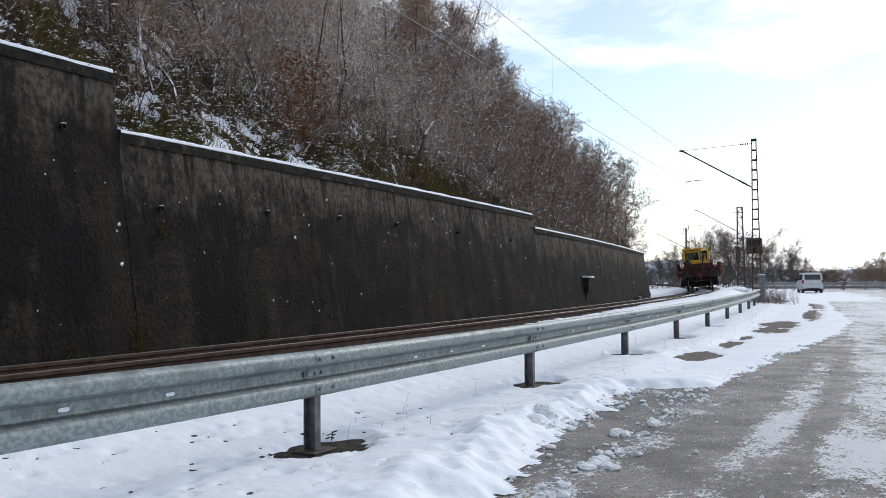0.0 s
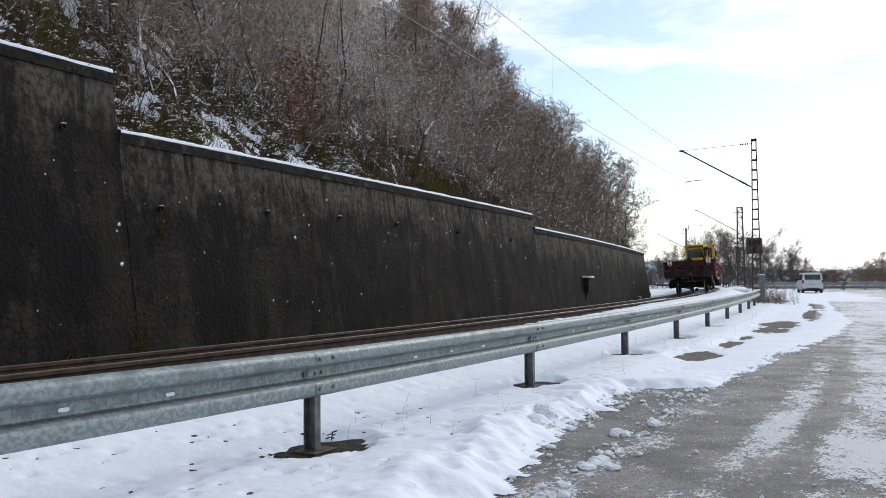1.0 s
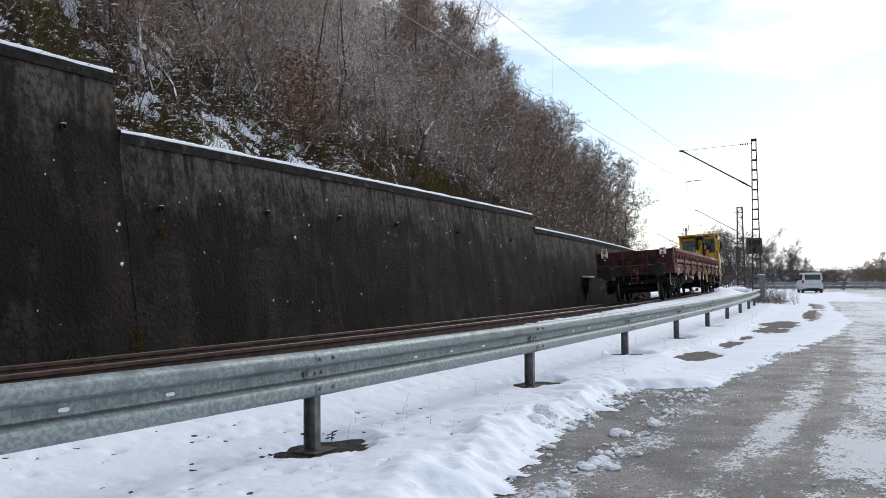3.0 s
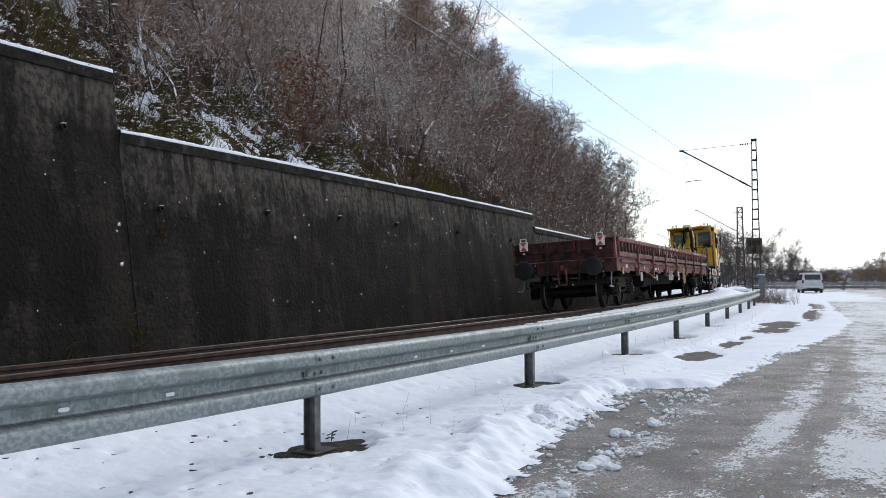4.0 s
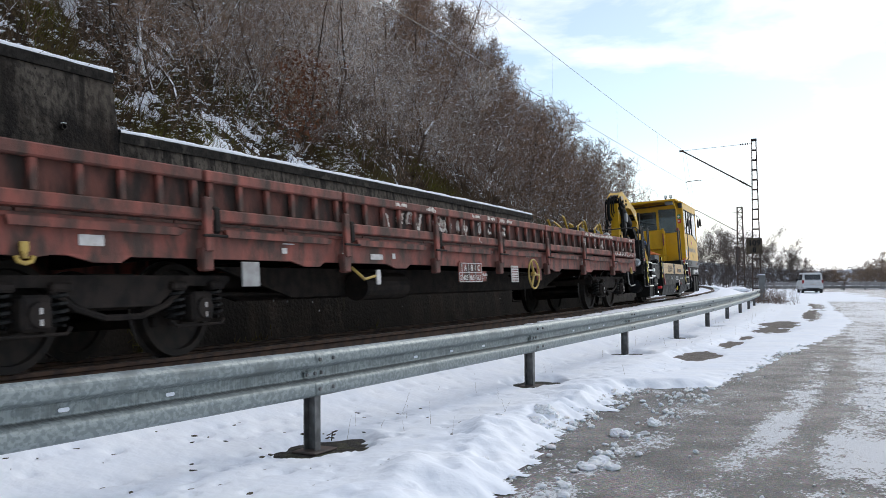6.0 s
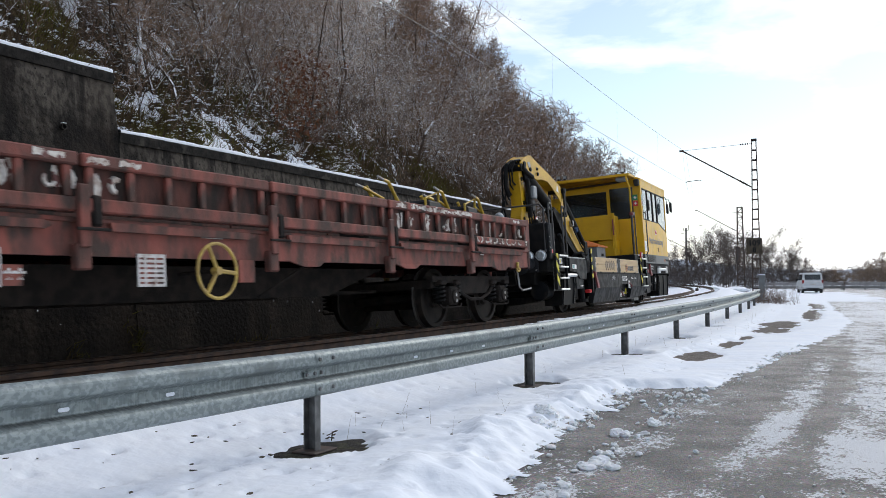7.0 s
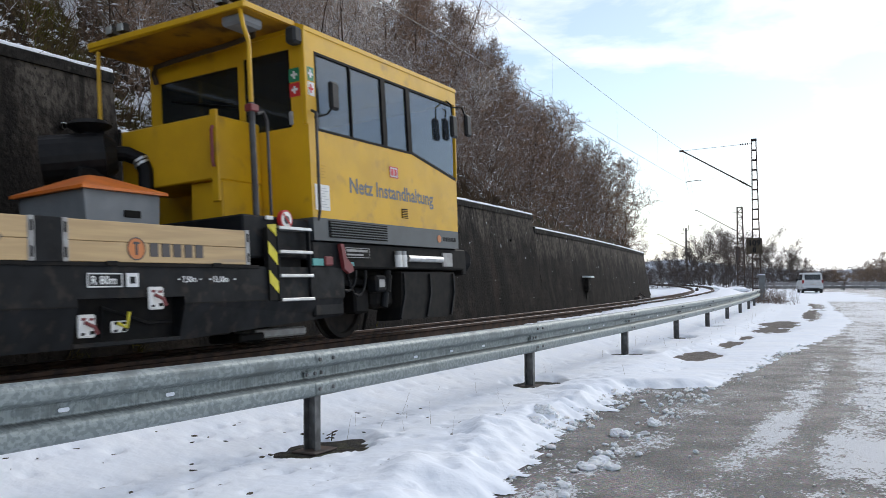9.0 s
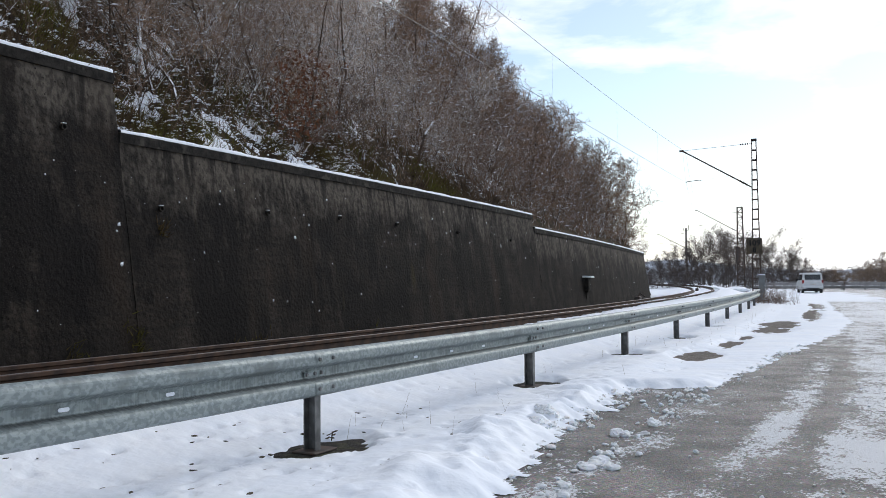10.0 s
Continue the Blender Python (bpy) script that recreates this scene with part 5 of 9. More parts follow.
SIGN_RED = mat("sign_red", (0.62, 0.07, 0.03), 0.45, color2=(0.55, 0.06, 0.03), scale=9.0)
GRAFFITI = mat("flaking_white_spray", (0.66, 0.63, 0.58), 0.7, color2=(0.40, 0.32, 0.27), scale=16.0, grime=(0.14, 0.055, 0.048), grime_scale=14.0, grime_at=(0.56, 0.62))
BLACK_PLASTIC = mat("black_plastic", (0.009, 0.009, 0.010), 0.45, color2=(0.014, 0.014, 0.014), scale=8.0, spec=0.2)
MARK_BLUE = mat("blue_plate", (0.05, 0.10, 0.22), 0.5)


def lettering(words, size, material, parent, m, name="lettering", bold=0.0, align="LEFT"):
    """Painted words in the built-in font, as a flat mesh."""
    cu = bpy.data.curves.new(name, "FONT")
    cu.body, cu.size, cu.align_x, cu.offset, cu.resolution_u = words, size, align, bold, 3
    tmp = bpy.data.objects.new(name, cu)
    me = bpy.data.meshes.new_from_object(tmp)
    bpy.data.objects.remove(tmp)
    bpy.data.curves.remove(cu)
    me.materials.clear()
    me.materials.append(material)
    ob = new(name, me)
    ob.parent = parent
    ob.matrix_basis = m
    return ob


def facing(x, y, z, lean=0.0):
    """The pose of flat lettering on the side that faces the road."""
    return pose(x, y, z, 90 + lean, 0, 0)


def wheelset(parent, x, r=0.46):
    """Two flanged wheels on an axle; it rolls about its own y."""
    ws = empty("wheelset", pose(x, 0, r), parent)
    part("axle", cyl(bmesh.new(), (0, -1.0, 0), (0, 1.0, 0), 0.075, n=12), WHEEL_STEEL, ws)
    for sd in (-1, 1):
        bm = bmesh.new()
        prof = [(0.67, r + 0.028), (0.70, r + 0.028), (0.715, r + 0.004), (0.81, r - 0.004), (0.81, r - 0.065), (0.765, r - 0.075), (0.755, 0.16), (0.80, 0.13), (0.80, 0.075), (0.66, 0.075), (0.66, 0.13), (0.715, 0.17), (0.705, r - 0.075), (0.67, r - 0.065)]
        n = 28
        rows = [[bm.verts.new((math.cos(2 * math.pi * i / n) * q, sd * y, math.sin(2 * math.pi * i / n) * q)) for y, q in prof] for i in range(n)]
        for i in range(n):
            a, b = rows[i], rows[(i + 1) % n]
            for k in range(len(prof)):
                j = (k + 1) % len(prof)
                bm.faces.new((a[k], a[j], b[j], b[k]))
        me_ob = part("wheel", bm, [WHEEL_STEEL, TREAD], ws)
        for p in me_ob.data.polygons:
            if abs(p.normal.y) < 0.6 and (p.center.x ** 2 + p.center.z ** 2) ** 0.5 > r + 0.018:
                p.material_index = 1
    return ws


def spring(bm, x, y, z0, z1, r, turns=4.5, wire=0.018):
    """A coil spring standing upright."""
    pts = []
    n = int(turns * 10)
    for i in range(n + 1):
        a = 2 * math.pi * turns * i / n
        pts.append((x + r * math.cos(a), y + r * math.sin(a), z0 + (z1 - z0) * i / n))
    return rod(pts, wire, 5, bm)


def buffer(parent, x, y, z, way, r=0.235):
    """A railway buffer: housing, plunger and round head; way is 1 or -1 along x."""
    b = empty("buffer", pose(x, y, z), parent)
    bm = bmesh.new()
    box(bm, *sorted((0.0, way * 0.03)), -0.17, 0.17, -0.17, 0.17, bevel=0.008)
    cyl(bm, (way * 0.03, 0, 0), (way * 0.36, 0, 0), 0.115, 0.105, 20)
    part("housing", bm, BUFFER_BLACK, b)
    part("plunger", cyl(bmesh.new(), (way * 0.34, 0, 0), (way * 0.57, 0, 0), 0.088, n=18), BUFFER_BLACK, b)
    bm = bmesh.new()
    cyl(bm, (way * 0.50, 0, 0), (way * 0.585, 0, 0), 0.10, r, 24)
    cyl(bm, (way * 0.585, 0, 0), (way * 0.61, 0, 0), r, r - 0.01, 24)
    cyl(bm, (way * 0.61, 0, 0), (way * 0.625, 0, 0), r - 0.01, r - 0.10, 24)
    part("head", bm, BUFFER_BLACK, b, "round buffer head with dark grease")
    for yy in (-0.13, 0.13):
        for zz in (-0.13, 0.13):
            part("bolt", cyl(bmesh.new(), (way * 0.03, yy, zz), (way * 0.05, yy, zz), 0.018, n=6), TRAY_GREY, b)
    return b


def draw_gear(parent, x, z, way):
    """Draw hook with the screw coupling hanging from it."""
    g = empty("coupling", pose(x, 0, z), parent)
    bm = bmesh.new()
    prism(bm, [(0, -0.06), (way * 0.16, -0.07), (way * 0.27, -0.02), (way * 0.27, 0.08), (way * 0.20, 0.10), (way * 0.20, 0.03), (way * 0.14, 0.0), (way * 0.12, 0.06), (0, 0.06)], -0.035, 0.035)
    part("hook", bm, WAGON_RED, g)
    bm = rod([(way * 0.19, -0.10, 0.0), (way * 0.24, -0.11, -0.2), (way * 0.20, -0.09, -0.40), (way * 0.20, 0.09, -0.40), (way * 0.24, 0.11, -0.2), (way * 0.19, 0.10, 0.0)], 0.022)
    part("shackle", bm, WAGON_RED, g)
    for yy in (-0.42, 0.42):
        part("brake_hose", rod([(0, yy, -0.05), (way * 0.12, yy, -0.1), (way * 0.2, yy * 0.95, -0.3), (way * 0.14, yy * 0.8, -0.45), (way * 0.03, yy * 0.6, -0.42)], 0.026), BLACK_PLASTIC, g)
        part("hose_cock", cyl(bmesh.new(), (way * 0.02, yy * 0.62, -0.44), (way * 0.02, yy * 0.45, -0.40), 0.022, n=8), TRAY_GREY, g)


def bogie(parent, x, ws_list):
    b = empty("bogie", pose(x, 0, 0), parent)
    for sd in (-1, 1):
        y0, y1 = sorted((sd * 0.96, sd * 1.06))
        bm = bmesh.new()
        prism(bm, [(-1.42, 0.78), (1.42, 0.78), (1.42, 0.70), (1.12, 0.68), (0.68, 0.68), (0.42, 0.50), (-0.42, 0.50), (-0.68, 0.68), (-1.12, 0.68), (-1.42, 0.70)], y0, y1)
        part("side_frame", bm, WAGON_DARK, b, "curved pressed-steel bogie frame")
        # bowed tie below the frame
        part("tie_bar", rod([(-0.75, sd * 1.07, 0.66), (-0.5, sd * 1.07, 0.5), (-0.2, sd * 1.07, 0.41), (0.2, sd * 1.07, 0.41), (0.5, sd * 1.07, 0.5), (0.75, sd * 1.07, 0.66)], 0.03, 6), WAGON_DARK, b)
        for ax in (-0.92, 0.92):
            bm = bmesh.new()
            box(bm, ax - 0.14, ax + 0.14, *sorted((sd * 0.92, sd * 1.16)), 0.33, 0.62, bevel=0.03)
            cyl(bm, (ax, sd * 1.14, 0.46), (ax, sd * 1.19, 0.46), 0.115, 0.10, 16)
            part("axle_box", bm, WAGON_DARK, b)
            for q in (-1, 1):
                part("coil_spring", spring(bmesh.new(), ax + q * 0.26, sd * 1.03, 0.37, 0.66, 0.085), SPRING, b)
                part("spring_cap", bx(ax + q * 0.26 - 0.1, ax + q * 0.26 + 0.1, *sorted((sd * 0.93, sd * 1.13)), 0.64, 0.72, bevel=0.02), WAGON_DARK, b)
            part("lower_hoop", rod([(ax - 0.36, sd * 1.08, 0.35), (ax - 0.3, sd * 1.10, 0.30), (ax + 0.3, sd * 1.10, 0.30), (ax + 0.36, sd * 1.08, 0.35)], 0.016, 6), WAGON_DARK, b)
            for zz in (0.40, 0.49):
                part("paint_mark", bx(ax - 0.012, ax + 0.012, *sorted((sd * 1.190, sd * 1.196)), zz - 0.025, zz + 0.025), PLATE_WHITE, b, "white paint mark")
    part("cross_beam", bx(-0.28, 0.28, -0.98, 0.98, 0.48, 0.80, bevel=0.03), WAGON_DARK, b)
    for ax in (-1.32, 1.32):
        part("end_beam", bx(ax - 0.05, ax + 0.05, -1.0, 1.0, 0.60, 0.74, bevel=0.01), WAGON_DARK, b)
        part("brake_beam", bx(ax * 0.45 - 0.03, ax * 0.45 + 0.03, -0.85, 0.85, 0.30, 0.40, bevel=0.008), WAGON_DARK, b)
    for ax in (-0.92, 0.92):
        ws_list.append((wheelset(b, ax), ax, 0.46))
    return b


# ---- flat wagon with low drop sides ----
HALF, SIDE = 9.68, 1.36


def tail_sign(parent, y):
    """Square red and white end-of-train plate with a carrying handle."""
    t = empty("tail_sign", pose(-HALF - 0.12, y, 1.70), parent)
    t["label"] = "red and white hourglass end-of-train plate"
    part("plate", bx(-0.012, 0.012, -0.11, 0.11, -0.13, 0.10, bevel=0.004), SIGN_WHITE, t)
    for z0 in (-0.118, 0.088):
        bm = bmesh.new()
        prism(bm, [(-0.085, z0), (0.085, z0), (0.0, -0.015)], -0.017, -0.0125, axis="x")
        part("red_triangle", bm, SIGN_RED, t)
    part("handle", rod([(0, -0.075, 0.10), (0, -0.075, 0.185), (0, 0.075, 0.185), (0, 0.075, 0.10)], 0.013, 6), SIGN_WHITE, t)
    part("bracket", bx(-0.005, 0.13, -0.03, 0.03, -0.20, -0.13, bevel=0.004), WAGON_DARK, t)
    part("reflector", bx(-0.016, -0.004, -0.028, 0.028, -0.215, -0.185), SIGN_WHITE, t)


def make_wagon(ws_list):
    w = empty("flat_wagon")
    tagged(w, "rust-red bogie flat wagon with low ribbed drop sides", "railway wagon")
    # frame
    for sd in (-1, 1):
        bm = bmesh.new()
        prism(bm, [(-HALF + 0.02, 1.20), (HALF - 0.02, 1.20), (HALF - 0.02, 0.93), (HALF - 0.75, 0.90), (HALF - 0.9, 0.92), (-HALF + 0.9, 0.92), (-HALF + 0.75, 0.90), (-HALF + 0.02, 0.93)], *sorted((sd * 1.28, sd * 1.33)))
        part("sole_bar", bm, WAGON_RED, w)
        part("sole_flange", bx(-HALF + 0.02, HALF - 0.02, *sorted((sd * 1.24, sd * 1.352)), 1.195, 1.235, bevel=0.006), WAGON_RED, w)
        # deep centre trusses in the dark below
        bm = bmesh.new()
        prism(bm, [(-6.0, 0.92), (6.0, 0.92), (4.6, 0.55), (-4.6, 0.55)], *sorted((sd * 0.42, sd * 0.47)))
        part("centre_sill", bm, WAGON_DARK, w)
        part("brake_rod", rod([(-6.2, sd * 0.2, 0.62), (6.2, sd * 0.2, 0.6)], 0.025, 6), WAGON_DARK, w)
    part("deck", bx(-HALF + 0.03, HALF - 0.03, -1.30, 1.30, 1.18, 1.245, bevel=0.005), SLEEPER, w, "worn dark plank deck")
    for x in np.linspace(-8.2, 8.2, 12):
        part("cross_bearer", bx(x - 0.05, x + 0.05, -1.27, 1.27, 1.0, 1.18), WAGON_DARK, w)
    for way in (-1, 1):
        x = way * HALF
        bm = bmesh.new()
        box(bm, *sorted((x, x - way * 0.10)), -1.34, 1.34, 0.90, 1.24, bevel=0.012)
        part("headstock", bm, WAGON_END, w, "dark red end beam")
        for y in (-0.875, 0.875):
            buffer(w, x, y, 1.05, way)
        draw_gear(w, x, 1.04, way)
        # end flap with its frame
        bm = bmesh.new()
        xe = x - way * 0.03
        box(bm, *sorted((xe, xe - way * 0.03)), -1.30, 1.30, 1.26, 1.74)
        part("end_flap", bm, WAGON_END, w, "dented dark red end flap")
        for z in (1.27, 1.48, 1.70):
            part("flap_rail", bx(*sorted((xe + way * 0.04, xe + way * 0.002)), -1.30, 1.30, z, z + 0.055, bevel=0.008), WAGON_END, w)
        for y in (-0.42, 0.42):
            bm = bmesh.new()
            box(bm, *sorted((xe + way * 0.10, xe + way * 0.02)), y - 0.045, y + 0.045, 0.98, 1.76, bevel=0.01)
            part("end_stanchion", bm, WAGON_END, w)
        for y in (-0.42, 0.42):
            bm = bmesh.new()
            prism(bm, [(way * 0.02 + xe, 1.52), (way * 0.09 + xe, 1.70), (way * 0.06 + xe, 1.72), (xe, 1.56)], y + 0.10, y + 0.14)
            part("stanchion_brace", bm, WAGON_RED, w)
        for sd in (-1, 1):
            bm = bmesh.new()
            prism(bm, [(x - way * 0.22, 1.24), (x + way * 0.02, 1.24), (x + way * 0.02, 1.62), (x + way * 0.04, 1.80), (x - way * 0.10, 1.79), (x - way * 0.13, 1.6), (x - way * 0.22, 1.52)], *sorted((sd * 1.29, sd * 1.345)))
            part("corner_post", bm, WAGON_RED, w)
            # foot step and hand hold at the corners
            part("shunter_step", rod([(x - way * 0.2, sd * 1.15, 0.92), (x - way * 0.12, sd * 1.15, 0.58), (x - way * 0.1, sd * 1.2, 0.52), (x + way * 0.3, sd * 1.2, 0.55)], 0.017, 6), TRAY_GREY, w)
            part("hand_hold", rod([(x + way * 0.02, sd * 1.0, 0.92), (x + way * 0.1, sd * 1.0, 0.62), (x + way * 0.1, sd * 0.65, 0.62), (x + way * 0.02, sd * 0.62, 0.92)], 0.014, 6), WAGON_DARK, w)
            # yellow lashing hook below the sole bar
            bm = rod([(x - way * 0.62, sd * 1.345, 1.0), (x - way * 0.62, sd * 1.36, 0.88)], 0.026, 6)
            rod([(x - way * 0.62 - 0.075, sd * 1.36, 0.90), (x - way * 0.62 - 0.055, sd * 1.36, 0.86), (x - way * 0.62, sd * 1.36, 0.845), (x - way * 0.62 + 0.055, sd * 1.36, 0.86), (x - way * 0.62 + 0.075, sd * 1.36, 0.90)], 0.018, 6, bm)
            box(bm, x - way * 0.62 - 0.035, x - way * 0.62 + 0.035, *sorted((sd * 1.34, sd * 1.37)), 0.93, 1.01, bevel=0.006)
            part("lashing_hook", bm, HOOK_YELLOW, w, "yellow painted lashing hook")
    for y in (-1.0, 1.0):
        tail_sign(w, y)
    # drop sides: eight ribbed flaps each side between hinged stakes
    edges = [-9.52, -7.15, -4.76, -2.38, 0.0, 2.38, 4.76, 7.15, 9.52]
    rib_mesh = mesh_from("rib", bx(-0.035, 0.035, -0.024, 0.024, -0.13, 0.13, bevel=0.008), WAGON_RED)
    for sd in (-1, 1):
        for a, b in zip(edges, edges[1:]):
            a, b = a + 0.02, b - 0.02
            mid = (a + b) / 2
            fl = empty("side_flap", pose(mid, sd * SIDE, 0), w)
            h = (b - a) / 2
            bm = bmesh.new()
            box(bm, -h, h, *sorted((-sd * 0.035, -sd * 0.055)), 1.27, 1.75)
            part("sheet", bm, WAGON_SHEET, fl, "rust-stained dark red sheet")
            part("top_rail", bx(-h, h, -0.045, 0.03, 1.655, 1.765, bevel=0.014), WAGON_RED, fl)
            part("bottom_rail", bx(-h, h, -0.045, 0.03, 1.275, 1.395, bevel=0.014), WAGON_RED, fl)
            for k in range(6):
                r = new("rib", rib_mesh)
                r.parent = fl
                r.matrix_basis = pose(-h + 0.09 + (2 * h - 0.18) * k / 5, -sd * 0.012 if sd > 0 else 0.0, 1.525)
            bm = bmesh.new()
            prism(bm, [(-h + 0.28, 1.205), (h - 0.32, 1.195), (h - 0.22, 1.17), (h - 0.30, 1.125), (-h + 0.30, 1.13)], *sorted((-sd * 0.015, sd * 0.02)))
            part("locking_bar", bm, WAGON_RED, fl)
        for x in edges[1:-1]:
            st = empty("stake", pose(x, sd * SIDE, 0), w)
            part("upright", bx(-0.055, 0.055, *sorted((sd * 0.03, sd * 0.085)), 0.98, 1.50, bevel=0.012), WAGON_RED, st)
            part("hinge", bx(-0.075, 0.075, *sorted((-sd * 0.03, sd * 0.06)), 0.80, 1.02, bevel=0.015), WAGON_RED, st)
            part("latch", bx(0.10, 0.20, *sorted((0, sd * 0.06)), 1.16, 1.42, bevel=0.02), WAGON_DARK, st)
            part("latch_pin", rod([(-0.09, sd * 0.09, 1.13), (0.24, sd * 0.09, 1.13)], 0.014, 6), WAGON_DARK, st)
    # gusset plates hanging from the sole bar
    for x in (-8.35, -5.45, -3.4, -1.0, 3.05, 5.3, 8.35):
        bm = bmesh.new()
        prism(bm, [(x - 0.35, 0.93), (x + 0.35, 0.93), (x + 0.22, 0.865), (x - 0.05, 0.865)], -1.335, -1.30)
        part("gusset", bm, WAGON_RED, w)
    # plates on the road's side
    y = -1.345
    part("label_tray", bx(-6.60, -6.33, y - 0.01, y + 0.015, 0.65, 0.90, bevel=0.004), TRAY_GREY, w, "pale grey label tray")
    part("sole_stencil", bx(-8.55, -8.3, -1.3385, -1.3345, 1.0, 1.09), PLATE_WHITE, w, "white stencil field")
    for x, z, wd, hh in ((-8.5, 1.135, 0.32, 0.012), (-5.9, 1.10, 0.2, 0.012), (-5.92, 1.0, 0.09, 0.06), (-4.75, 0.985, 0.12, 0.05), (-4.1, 0.97, 0.3, 0.07), (-3.55, 0.99, 0.08, 0.07), (1.4, 1.12, 0.3, 0.012), (7.6, 1.10, 0.14, 0.02)):
        part("stencil_bar", bx(x, x + wd, -1.338, -1.3345, z, z + hh), PLATE_WHITE, w, "white stencilled writing as a bar")
    tb = empty("load_table", pose(-1.55, y, 0.67), w)
    part("board", bx(0, 0.86, -0.006, 0.01, 0, 0.30), WAGON_RED, tb)
    for a in ((0.0, 0.86, 0.0, 0.012), (0.0, 0.86, 0.145, 0.155), (0.1, 0.86, 0.288, 0.30), (0.0, 0.012, 0.0, 0.155), (0.1, 0.112, 0, 0.3), (0.35, 0.36, 0, 0.3), (0.60, 0.61, 0, 0.3), (0.848, 0.86, 0, 0.3)):
        part("table_line", bx(a[0], a[1], -0.010, -0.0062, a[2], a[3]), PLATE_WHITE, tb)
    for x, c in ((0.19, "A"), (0.44, "B"), (0.69, "C")):
        lettering(c, 0.13, PLATE_WHITE, tb, facing(x, -0.0085, 0.18), "load_letter", 0.004)
    for x, c in ((0.03, "S"), (0.13, "40,5"), (0.375, "48,5"), (0.625, "56,5")):
        lettering(c, 0.105, PLATE_WHITE, tb, facing(x, -0.0085, 0.035), "load_figure", 0.003)
    part("star_plate", bx(0.87, 1.04, -0.004, 0.008, 0.01, 0.17), WAGON_RED, tb)
    lettering("**", 0.22, PLATE_WHITE, tb, facing(0.88, -0.007, -0.02), "load_stars", 0.006)
    for x in (-1.5, -0.75):
        part("hanger", bx(x, x + 0.05, y - 0.002, y + 0.008, 0.90, 1.0), WAGON_RED, w)
    g = empty("brake_table", pose(0.60, y, 0.66), w)
    part("board", bx(0, 0.32, -0.006, 0.008, 0, 0.29), PLATE_WHITE, g)
    for k in range(6):
        for x0, x1 in ((0.02, 0.07), (0.10, 0.19), (0.21, 0.29)):
            part("table_row", bx(x0, x1, -0.009, -0.0062, 0.025 + k * 0.043, 0.043 + k * 0.043), WAGON_RED, g, "row of small figures as a bar")
    part("side_plate", bx(1.90, 2.14, y - 0.005, y + 0.02, 0.69, 0.92, bevel=0.004), WAGON_RED, w)
    # yellow hand-brake wheel
    hw = empty("hand_wheel", pose(1.50, -1.43, 0.80), w)
    hw["label"] = "yellow three-spoked hand-brake wheel"
    ring = [(0.265 * math.cos(2 * math.pi * k / 36), 0, 0.265 * math.sin(2 * math.pi * k / 36)) for k in range(37)]
    part("rim", rod(ring, 0.017, 8), HOOK_YELLOW, hw)
    for k in range(3):
        a = radians(-5 + 120 * k)
        part("spoke", rod([(0, 0, 0), (0.26 * math.cos(a), 0, 0.26 * math.sin(a))], 0.022, 6), HOOK_YELLOW, hw)
    part("hub", cyl(bmesh.new(), (0, -0.03, 0), (0, 0.05, 0), 0.04, n=12), HOOK_YELLOW, hw)
    part("shaft", cyl(bmesh.new(), (0, 0.05, 0), (0, 0.5, 0), 0.02, n=8), WAGON_DARK, hw)
    # brake gear and tanks in the shade below
    part("air_tank", cyl(bmesh.new(), (-3.4, -0.65, 0.66), (-2.2, -0.65, 0.66), 0.19, n=18), WAGON_DARK, w)
    part("valve_lever", rod([(-4.35, -1.2, 0.88), (-4.28, -1.34, 0.72), (-4.05, -1.36, 0.76)], 0.02, 6), HOOK_YELLOW, w)
    part("valve_handle", bx(-4.02, -3.92, -1.37, -1.34, 0.65, 0.84, bevel=0.01), PLATE_WHITE, w)
    part("strut", rod([(2.7, -0.9, 0.55), (3.2, -1.25, 0.92)], 0.02, 6), WAGON_DARK, w)
    # flaking white spray paint on the flaps
    rng = random.Random(4)
    for x0, x1, low in ((-3.6, -1.9, 0.0), (-1.6, 0.4, 0.1), (4.95, 6.9, 0.0), (7.3, 9.3, 0.35)):
        x = x0
        while x < x1:
            kind = rng.random()
            bm = bmesh.new()
            y0, y1 = -SIDE + 0.031, -SIDE + 0.036
            if kind < 0.34:
                # an upright stroke with a ragged outline
                wd, z0, z1 = rng.uniform(0.035, 0.10), rng.uniform(1.38, 1.48), rng.uniform(1.58, 1.655)
                lean = rng.uniform(-0.06, 0.10)
                left = [(x + lean * q / 4 + rng.uniform(-0.012, 0.012), z0 + (z1 - z0) * q / 4) for q in range(5)]
                right = [(a + wd + rng.uniform(-0.015, 0.015), b + rng.uniform(-0.01, 0.01)) for a, b in left]
                prism(bm, right + left[::-1], y0, y1)
            elif kind < 0.62:
                a0, rr = rng.uniform(0, 6), rng.uniform(0.05, 0.10)
                pts = [(x + 0.1 + rr * math.cos(a0 + q * 0.45), y1 - 0.008, 1.53 + rr * 1.1 * math.sin(a0 + q * 0.45)) for q in range(rng.randint(6, 11))]
                rod(pts, rng.uniform(0.018, 0.032), 5, bm)
            elif kind < 0.62 + low:
                # scrawl on the band below
                a0, rr = rng.uniform(0, 6), rng.uniform(0.025, 0.05)
                pts = [(x + 0.1 + rr * 1.6 * math.cos(a0 + q * 0.5) + 0.012 * q, -SIDE - 0.038, 1.335 + rr * math.sin(a0 + q * 0.5)) for q in range(rng.randint(5, 9))]
                rod(pts, rng.uniform(0.014, 0.020), 5, bm)
            else:
                wd = rng.uniform(0.14, 0.36)
                top = [(x + wd * q / 5, 1.735 + rng.uniform(-0.02, 0.018)) for q in range(6)]
